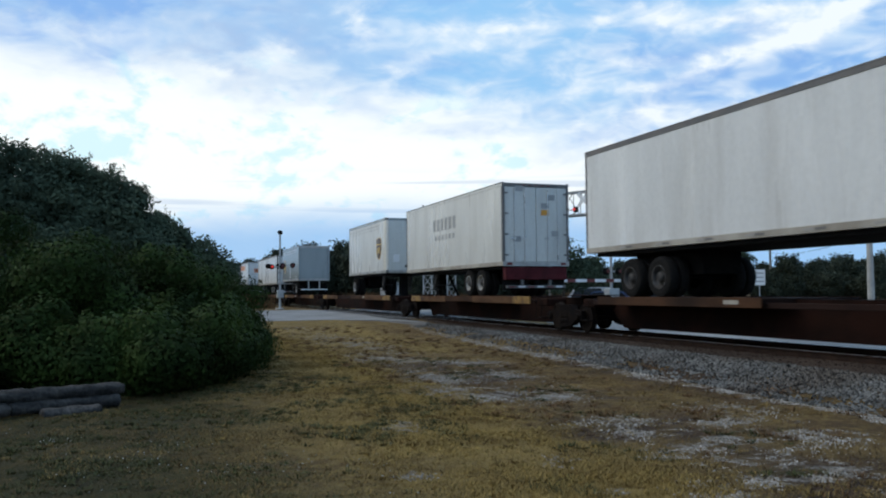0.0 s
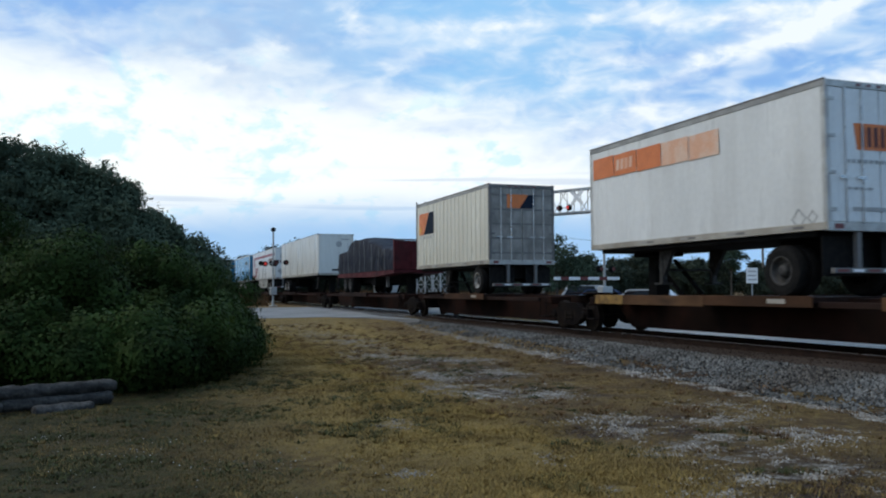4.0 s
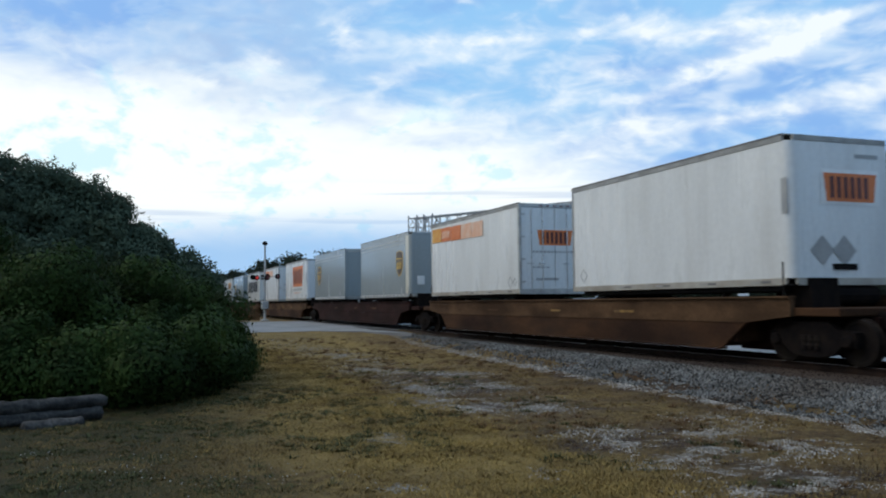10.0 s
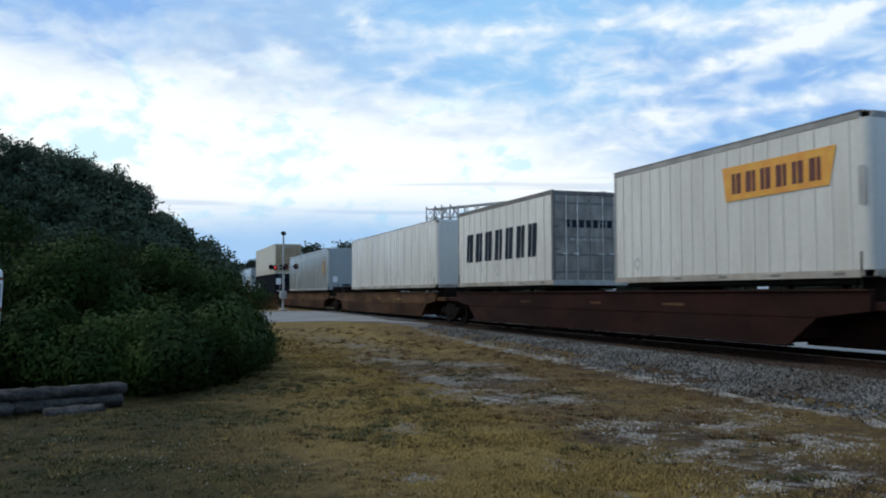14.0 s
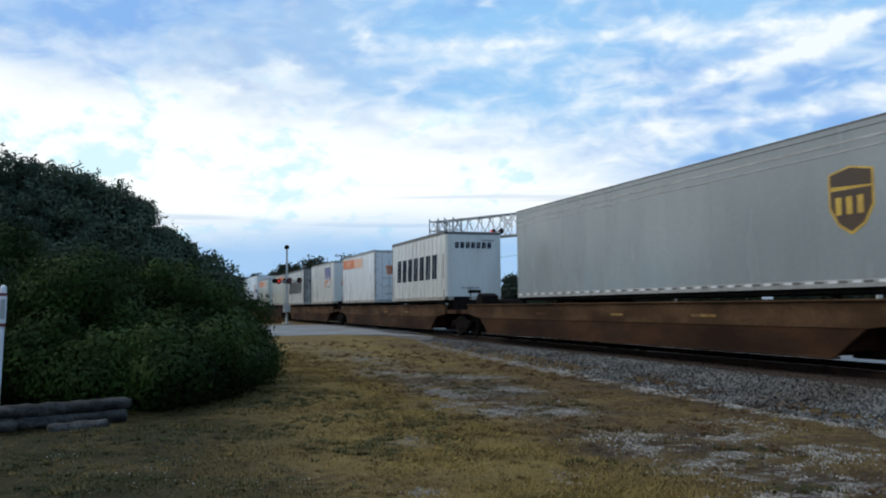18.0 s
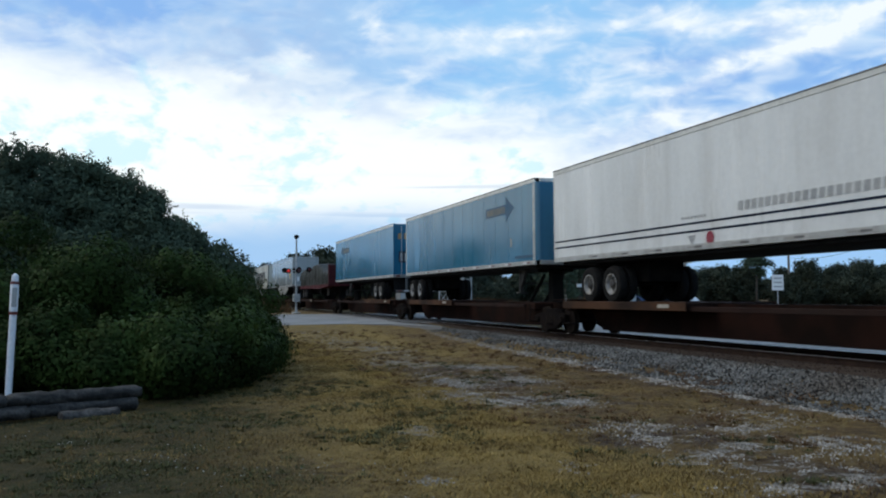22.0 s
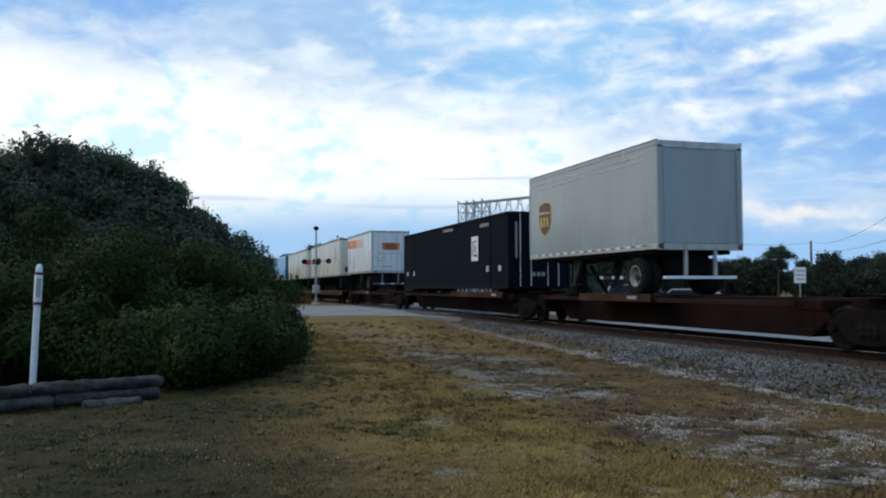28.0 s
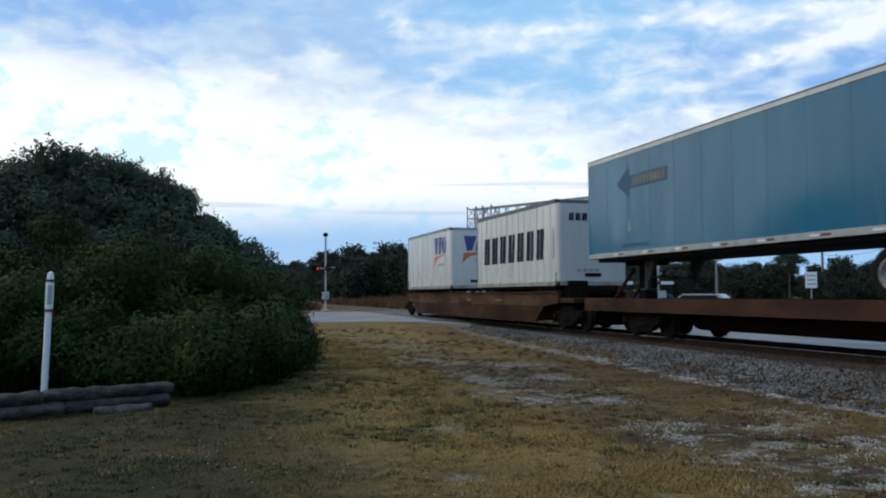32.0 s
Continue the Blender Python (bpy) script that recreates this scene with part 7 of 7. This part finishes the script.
def covered_flatbed(u, L, tarp, lumps):
    """A flatbed under a lumpy tarpaulin, with a red bulkhead at the raised near end."""
    d = DECK
    tr = rolling("flatbed_trailer", u, d, "flatbed trailer with a tarpaulined load and a red steel bulkhead", "trailer", "trailers on the train")
    zb = 2.62 - d   # bed top
    bm = prism([(0.0, zb - 0.14), (3.4, zb - 0.30), (L, zb - 0.22), (L, zb), (0.0, zb)], "x", -HALF, HALF)
    part("bed", bm, M["redsteel"], tr, "red painted bed frame")
    part("bulkhead", box(-HALF, HALF, 0.0, 0.08, zb + 0.02, zb + 1.45, 0.01), M["redsteel"], tr, "red steel bulkhead")
    for k in (-1, 1):
        a, b = sorted((k * HALF, k * (HALF - 0.09)))
        part("bulkhead_post", box(a, b, -0.045, 0.16, zb + 0.02, zb + 1.47, 0.01), M["redsteel"], tr)
    part("bulkhead_cap", box(-HALF - 0.005, HALF + 0.005, -0.05, 0.165, zb + 1.472, zb + 1.53, 0.012), M["redsteel"], tr)
    part("main_beam", prism([(0.6, zb - 0.145), (3.2, zb - 0.31), (L - 0.6, zb - 0.23), (L - 0.6, zb - 0.42), (L - 5.0, zb - 0.62), (4.0, zb - 0.66), (1.6, zb - 0.36)], "x", -0.55, 0.55), M["black"], tr, "black steel main beam")
    for k in range(4):
        part("bulkhead_rib", box(-1.2 + k * 0.78, -1.1 + k * 0.78, -0.035, -0.002, zb + 0.05, zb + 1.4, 0.008), M["redsteel"], tr)
    part("scuffed_patch", box(0.62, 0.92, -0.007, -0.002, zb + 0.28, zb + 0.62), M["signwhite"], tr, "pale patch on the right of the bulkhead")
    # tarpaulin: a draped sheet with folds
    nx, ny = 13, 150
    r = random.Random(int(L * 10))
    V, F = [], []
    for j in range(ny + 1):
        y = 0.2 + (L - 0.35) * j / ny
        top = zb + np.interp(y / L, [p[0] for p in lumps], [p[1] for p in lumps])
        end = min(1, j / 2, (ny - j) / 2)
        prof = [(-1.27, zb + 0.02), (-1.27, zb + 0.35), (-1.25, zb + 0.7), (-1.16, top - 0.12), (-0.95, top), (-0.5, top + 0.05), (0, top + 0.06), (0.5, top + 0.05), (0.95, top), (1.16, top - 0.12), (1.25, zb + 0.7), (1.27, zb + 0.35), (1.27, zb + 0.02)]
        for i, (x, z) in enumerate(prof):
            n = noise.noise(Vector((x * 1.3, y * 1.7, z * 1.9 + L))) * 0.13 + abs(noise.noise(Vector((x * 3, y * 2.6 + z * 2, z * 3.4)))) * 0.26 + abs(noise.noise(Vector((x * 5, y * 1.2 + z * 4, z * 6)))) * 0.10 + noise.noise(Vector((x * 6, y * 8, z * 6))) * 0.04 - 0.10
            side = i in (1, 2, 3, 9, 10, 11)
            V.append((x + (n if side else 0), y, min(z, top + 0.08) + (n * 0.35 if not side and 3 < i < 9 else 0)))
    for j in range(ny):
        for i in range(nx - 1):
            a = j * nx + i
            F.append((a, a + 1, a + nx + 1, a + nx))
    F.append(tuple(range(nx)))
    F.append(tuple(range(ny * nx, ny * nx + nx))[::-1])
    part("tarpaulin", from_arrays("tarpaulin", V, F, M[tarp], True), None, tr, "dark wrinkled tarpaulin")
    for k in range(9):
        y = 1.3 + k * (L - 2.2) / 8
        lean = (0.05, -0.3, 0.0, 0.35, -0.1, 0.0, 0.25, -0.05, 0.1)[k]
        top = zb + float(np.interp((y + lean) / L, [p[0] for p in lumps], [p[1] for p in lumps]))
        part("strap", prism([(y - 0.022, zb), (y + 0.022, zb), (y + 0.022 + lean, top - 0.06), (y - 0.022 + lean, top - 0.06)], "x", -1.42, -1.412), M["strap"], tr, "grey webbing strap")
    ys = [L - 2.0, L - 3.25]
    for y in ys:
        axle(tr, y, 0.51, True)
    part("wheel_frame", box(-0.55, 0.55, min(ys) - 0.8, max(ys) + 0.8, 0.56, zb - 0.24), M["black"], tr)
    for s in (-0.75, 0.75):
        part("landing_leg", box(s - 0.07, s + 0.07, 2.9, 3.05, 0.3, zb - 0.25, 0.01), M["rail_dark"], tr)
    part("tool_rack", box(-1.1, 1.1, 4.2, 4.9, zb - 0.75, zb - 0.3, 0.02), M["black"], tr)
    return tr


# ---- the consist, from the head of the train to its tail
def build_train():
    S = spine_car
    S(-379.0, -359.1, [(-377.05, 16.15, "far")])
    S(-359.1, -342.2, [(-354.9, 11.6, "near")], yellow="ends")
    S(-342.2, -321.0, [(-339.66, 8.6, "far")], yellow="ends")
    S(-321.0, -303.4, [(-312.45, 8.53, "near")], yellow="ends")
    S(-303.4, -284.0, [(-300.2, 14.66, "near")], yellow="ends")
    S(-284.0, -265.5, [(-275.73, 8.55, "near")], yellow="ends")
    S(-265.5, -250.1, [(-259.77, 8.4, "near")])
    dark = dict(colour="carred", edge="carbrown", yellow=False)
    S(-250.1, -229.8, [(-247.83, 12.6, "far")], **dark)
    S(-229.8, -211.5, [(-228.96, 16.18, "far")], **dark)
    S(-211.5, -190.6, [(-208.87, 16.1, "near")], **dark)
    S(-190.6, -171.2, [(-189.81, 16.2, "far")], **dark)
    S(-171.2, -153.0, [(-169.29, 15.8, "near")], **dark)
    S(-153.0, -133.3, [(-151.39, 16.2, "near")], last=True, **dark)
    WELL = [-133.3, -109.9, -86.1, -62.3, -38.4, -14.8, 8.6, 34.6, 57.4, 81.2, 105.2, 128.7, 152.3]
    for k, (a, b) in enumerate(zip(WELL, WELL[1:])):
        well_car(a, b, (0, 2, 0, 0, 2, 0, 0, 0, 0, 0, 0, 2)[k], ribbed=k == 7, first=k == 0, last=k == 11)
    S(152.3, 170.9, [(153.5, 16.7, "far")])
    S(170.9, 189.4, [(171.4, 16.1, "far")])
    S(189.4, 208.0, [(190.05, 16.2, "near")])
    S(208.0, 227.6, [(209.26, 14.2, "far")], "carbrown", "carbrown", True)
    S(227.6, 247.4, [(228.41, 16.2, "far")])
    S(247.4, 266.9, [(248.7, 16.4, "near")])
    S(266.9, 285.6, [(268.3, 14.57, "far")])
    S(285.6, 304.6, [(293.98, 8.53, "near")])
    S(304.6, 321.0, [(311.47, 8.57, "near")])
    S(321.0, 340.5, [(322.21, 16.1, "near")])
    S(340.5, 357.4, [(347.05, 8.6, "near")], last=True)
    f1 = flat_car(357.4, 386.0)
    hitch(f1, 358.98 + 1.3 - 357.4), hitch(f1, 378.28 + 1.3 - 357.4)
    f2 = flat_car(386.0, 414.6)
    hitch(f2, 397.75 + 15.98 - 1.3 - 386.0)
    last = well_car(414.7, 438.6, first=True, last=True)
    part("end_device", box(-0.2, 0.2, 23.95, 24.15, 0.9, 1.5, 0.03), M["caryellow"], last, "yellow end-of-train device")

    # trailers
    trailer(-377.05, 16.15, "plain smooth white semi-trailer", "bright", near="nose", wheels="far", rail="rail_dark", base="rail_tan", roof=5.58, dark_rims=True)
    t = trailer(-354.9, 11.6, "white refrigerated box on a red chassis, doors to the front", "white", near="door", wheels="near", rail="white", base="rail_tan", floor=2.55, roof=5.5, corner="rail_dark", tape=False)
    bars(*side_args(t, 11.6), 4.0, 4.25 - DECK, 3.0, 0.5, 6, "grey", 0, 0.6)
    bars(*side_args(t, 11.6), 4.2, 3.85 - DECK, 2.7, 0.2, 6, "grey", 0, 0.5)
    part("chassis_frame", box(-1.2, 1.2, -0.02, 0.3, 2.05 - DECK, 2.5 - DECK, 0.02), M["redsteel"], t, "red chassis rear frame")
    for k, (w, z, m) in enumerate(((1.5, 4.35, "amber"), (0.5, 5.2, "grey"), (1.75, 4.9, "grey"), (1.5, 4.6, "grey"), (0.4, 3.4, "grey"), (1.9, 3.6, "grey"))):
        on_end(t, rect(w, z - DECK, 0.3, 0.2), m, "label_plate", 0.016)
    shield_trailer(-339.66, 8.6, "near", False, "far", "nose", "white", "cream", roof=5.55, floor=2.66)
    shield_trailer(-312.45, 8.53, "far", False, "near", "door", "silver", roof=5.55, floor=2.66)
    t = trailer(-300.2, 14.66, "white refrigerated trailer with black hinges on its doors", "bright", near="door", wheels="near", rail="rail_dark", corner="rail_dark", base="rail_tan", roof=5.3, floor=2.5)
    on_side(t, 14.66, rect(0.7, 4.2 - DECK, 0.3, 0.7), "grey", "side_label")
    stripe_trailer(-275.73, 8.55, "door", False)
    t = trailer(-259.92, 8.4, "cream ribbed short trailer with an orange and navy panel", "cream", near="door", wheels="near", posts=0.44, post_w=0.11, rail="rail_grey", base="rail_tan", corner="rail_dark", roof=5.45, floor=2.55, door="door_grey")
    on_side(t, 8.4, [(0.4, 4.05 - DECK), (1.05, 4.05 - DECK), (1.75, 4.98 - DECK), (0.4, 4.98 - DECK)], "orange", "mark_panel", 0.014)
    on_side(t, 8.4, [(1.07, 4.05 - DECK), (2.35, 4.05 - DECK), (2.35, 4.98 - DECK), (1.77, 4.98 - DECK)], "inkblue", "mark_panel", 0.014)
    on_side(t, 8.4, [(0.4, 4.03 - DECK), (0.4, 4.5 - DECK), (0.85, 4.25 - DECK)], "amber", "mark_wedge", 0.018)
    bars(*side_args(t, 8.4), 0.4, 3.85 - DECK, 2.0, 0.12, 7, "grey")
    on_end(t, rect(0.7, 4.58 - DECK, 1.1, 0.5), "orange", "end_panel", 0.016)
    on_end(t, [(1.2, 4.58 - DECK), (1.8, 4.58 - DECK), (1.8, 5.08 - DECK), (1.55, 5.08 - DECK)], "inkblue", "end_panel", 0.02)
    covered_flatbed(-247.83, 12.6, "tarp", [(0, 0.9), (0.08, 1.1), (0.2, 1.25), (0.38, 1.7), (0.55, 1.95), (0.75, 1.95), (0.8, 1.5), (1, 1.35)])
    t = trailer(-228.96, 16.18, "white panelled semi-trailer with a soot-stained nose", "white", near="nose", wheels="far", posts=1.22, rail="white", base="rail_tan", post_w=0.07)
    on_end(t, disc(1.5, 4.9 - DECK, 0.22, 0.22), "grey", "nose_emblem", 0.006)
    red_mark_trailer(-208.87, 16.1)
    blue_trailer(-189.81, 16.2, "nose", "far", "near", (3.3, 11.2), 5.72, 2.94)
    blue_trailer(-169.29, 15.8, "door", "near", "far", None, None, 2.85)
    red_mark_trailer(-151.39, 16.2)
    t = trailer(-131.94, 8.46, "plain white short trailer with an orange panel on its nose", "bright", True, near="nose", wheels="far", rail="rail_grey", base="rail_tan", roof=4.86)
    on_end(t, rect(0.76, 3.5 - PAN, 1.48, 0.7), "signwhite", "panel_border", 0.004)
    mark_end_panel(t, 0.82, 3.56 - PAN, 1.36, 0.56)
    on_end(t, disc(0.75, 2.6 - PAN, 0.3, 0.3, 4), "grey", "placard", 0.006)
    on_end(t, disc(1.3, 2.6 - PAN, 0.3, 0.3, 4), "grey", "placard", 0.008)
    mark_vent(t, 8.46, 8.24, 3.3 - PAN, 0.7)
    mark_diamond(t, 8.46, 0.6, 2.35 - PAN)
    stripe_trailer(-119.93, 8.5, "door", True, "near", "amber")
    shield_trailer(-108.51, 8.6, "near", True, "far", "nose", "silver", "cream")
    shield_trailer(-96.23, 8.5, "far", True, "near", "door")
    panel_trailer(-84.69, 8.6)
    stripe_trailer(-72.41, 8.53, "door")
    blocks_trailer(-60.88, 8.58, "nose", True, "far")
    shield_trailer(-48.54, 8.55, "far", True, "near", "door")
    panel_trailer(-37.0, 8.5, True)
    blocks_trailer(-24.77, 8.5, "door")
    t = trailer(-13.52, 16.4, "plain white trailer with a soot-stained nose", "white", True, near="nose", wheels="far", posts=1.22, rail="white", base="rail_tan", roof=4.9, post_w=0.07)
    on_end(t, disc(1.7, 4.4 - PAN, 0.2, 0.2), "grey", "nose_emblem", 0.006)
    mark_diamond(t, 16.4, 15.6, 2.5 - PAN)
    shield_trailer(10.4, 17.2, "near", True, "far", "nose")
    container(37.25, PAN, 16.2, 2.93, "navy-black ribbed container in the well of the car", "navy")
    container(37.25, PAN + 2.94, 16.2, 3.0, "beige ribbed container stacked on a navy one", "beige", end="ribs")
    low = ROLLING[-2][0]
    put, a = (lambda *q: on_side(*q)), (low, 16.2)
    on_side(low, 16.2, rect(3.1, 1.95 - PAN, 0.85, 0.9), "signwhite", "emblem_panel", 0.0)
    emblem(lambda *q: on_side(*q[:4], q[4] if len(q) > 4 else "mark", 0.006), a, 3.5, 2.4 - PAN, 0.3)
    bars(put, a, 6.0, 3.0 - PAN, 1.3, 0.1, 10, "grey")
    on_end(low, rect(0.12, 2.6 - PAN, 0.5, 0.6), "signwhite", "emblem_panel", 0.02)
    mark_small_bars(low, 0.2, 1.9 - PAN, 0.8, 3, 0.12, "signwhite")
    mark_small_bars(low, 1.6, 2.9 - PAN, 0.8, 5, 0.12, "signwhite")
    mark_small_bars(low, 1.6, 2.5 - PAN, 0.8, 5, 0.08, "signwhite")
    shield_trailer(58.7, 16.3, "near", True, "far", "nose")
    blocks_trailer(82.55, 8.55, "nose", True, "far")
    stripe_trailer(94.91, 8.5, "door")
    swoosh_trailer(106.61, 8.6)
    blocks_trailer(118.95, 8.55, "door")
    stripe_trailer(130.08, 8.4, "nose", True, "far", "orange", 1.05, 6.2)
    stripe_trailer(141.98, 8.55, "door", True, "near", "orange", 1.05, 6.4)
    t = trailer(153.5, 16.6, "smooth white semi-trailer with two thin dark stripes", "bright", near="nose", wheels="far", rail="white", base="rail_alu")
    for z in (3.12, 3.31):
        on_side(t, 16.6, rect(0.1, z - DECK, 15.0, 0.05), "inkblue", "thin_stripe")
    bars(*side_args(t, 16.6), 9.1, 3.48 - DECK, 5.2, 0.2, 24, "grey", 0.12, 0.72)
    bars(*side_args(t, 16.6), 7.0, 3.45 - DECK, 1.0, 0.06, 8, "grey")
    on_side(t, 16.6, disc(8.1, 2.95 - DECK, 0.15, 0.16), "red", "red_disc", 0.004)
    on_side(t, 16.6, [(7.25, 3.05 - DECK), (7.55, 3.05 - DECK), (7.4, 2.8 - DECK)], "grey", "small_wedge", 0.004)
    on_side(t, 16.6, rect(14.3, 3.55 - DECK, 1.3, 0.95), "red", "mark_frame")
    on_side(t, 16.6, rect(14.42, 3.65 - DECK, 1.06, 0.75), "signwhite", "mark_field", 0.005)
    bars(lambda *q: on_side(*q[:4], q[4] if len(q) > 4 else "mark", 0.009), (t, 16.6), 14.55, 3.75 - DECK, 0.85, 0.55, 3, "red", 0.1, 0.6)
    on_end(t, disc(0.55, 3.85 - DECK, 0.16, 0.16, 4), "red", "placard", 0.006)
    mark_small_bars(t, 0.9, 5.1 - DECK, 0.9, 6)
    blue_trailer(171.4, 16.1, "nose", "far", "near", None, None, 0.98)
    blue_trailer(190.05, 16.2, "door", "near", "far", None, None, 3.06)
    covered_flatbed(209.26, 14.2, "tarp_green", [(0, 0.9), (0.1, 1.0), (0.18, 1.15), (0.3, 1.4), (0.42, 1.75), (0.52, 1.75), (0.6, 1.45), (0.8, 1.55), (0.96, 1.45), (1, 1.1)])
    shield_trailer(228.41, 16.2, "near", False, "far", "nose", skirt=(3.2, 10.8), taper=3.0, axles=3, dark_rims=True, roof=5.6, floor=2.7)
    blocks_trailer(248.7, 16.4, "door", False)
    emblem_trailer(268.3, 14.57)
    shield_trailer(293.98, 8.53, "far", False, "near", "door", roof=5.55, floor=2.66)
    shield_trailer(311.47, 8.57, "far", False, "near", "door", roof=5.55, floor=2.66)
    c = container(322.21, DECK + 0.16, 16.1, 2.98, "navy-black ribbed container on a spine car", "navy")
    for y in (1.5, 14.6):
        part("support_block", box(-1.0, 1.0, y - 0.4, y + 0.4, -0.16, -0.002), M["black"], c)
    on_side(c, 16.1, rect(11.8, 2.8 - 1.62, 0.88, 1.05), "signwhite", "emblem_panel", 0.0)
    emblem(lambda *q: on_side(*q[:4], q[4] if len(q) > 4 else "mark", 0.006), (c, 16.1), 12.24, 3.32 - 1.62, 0.34)
    bars(*side_args(c, 16.1), 12.9, 4.18 - 1.62, 1.1, 0.14, 8, "grey")
    bars(*side_args(c, 16.1), 7.6, 4.3 - 1.62, 1.6, 0.12, 12, "grey")
    for s in (0.75, 2.1, 13.7, 15.1):
        bars(*side_args(c, 16.1), s, 2.32 - 1.62, 0.3, 0.22, 2, "signwhite")
    on_end(c, rect(1.0, 3.2 - 1.62, 0.6, 0.75), "signwhite", "emblem_panel", 0.02)
    mark_small_bars(c, 0.3, 2.8 - 1.62, 0.12, 1, 1.4, "grey")
    mark_small_bars(c, 1.0, 2.1 - 1.62, 0.6, 3, 0.16, "grey")
    stripe_trailer(347.05, 8.6, "door", False)
    emblem_trailer(358.98, 16.4)
    emblem_trailer(378.28, 16.4)
    blue_trailer(397.75, 15.98, "door", "near", "far", None, 5.73, 2.85)
    blocks_trailer(416.12, 8.55, "nose", True, "far")
    swoosh_trailer(428.67, 8.5)


build_train()


# ---------------------------------------------------------------- what moves
def motions():
    for ob, u, z in ROLLING:
        walk(ob, [(t, pose(TRACK_X, u - travelled(t), z)) for t in range(0, 33, 2)])


motions()
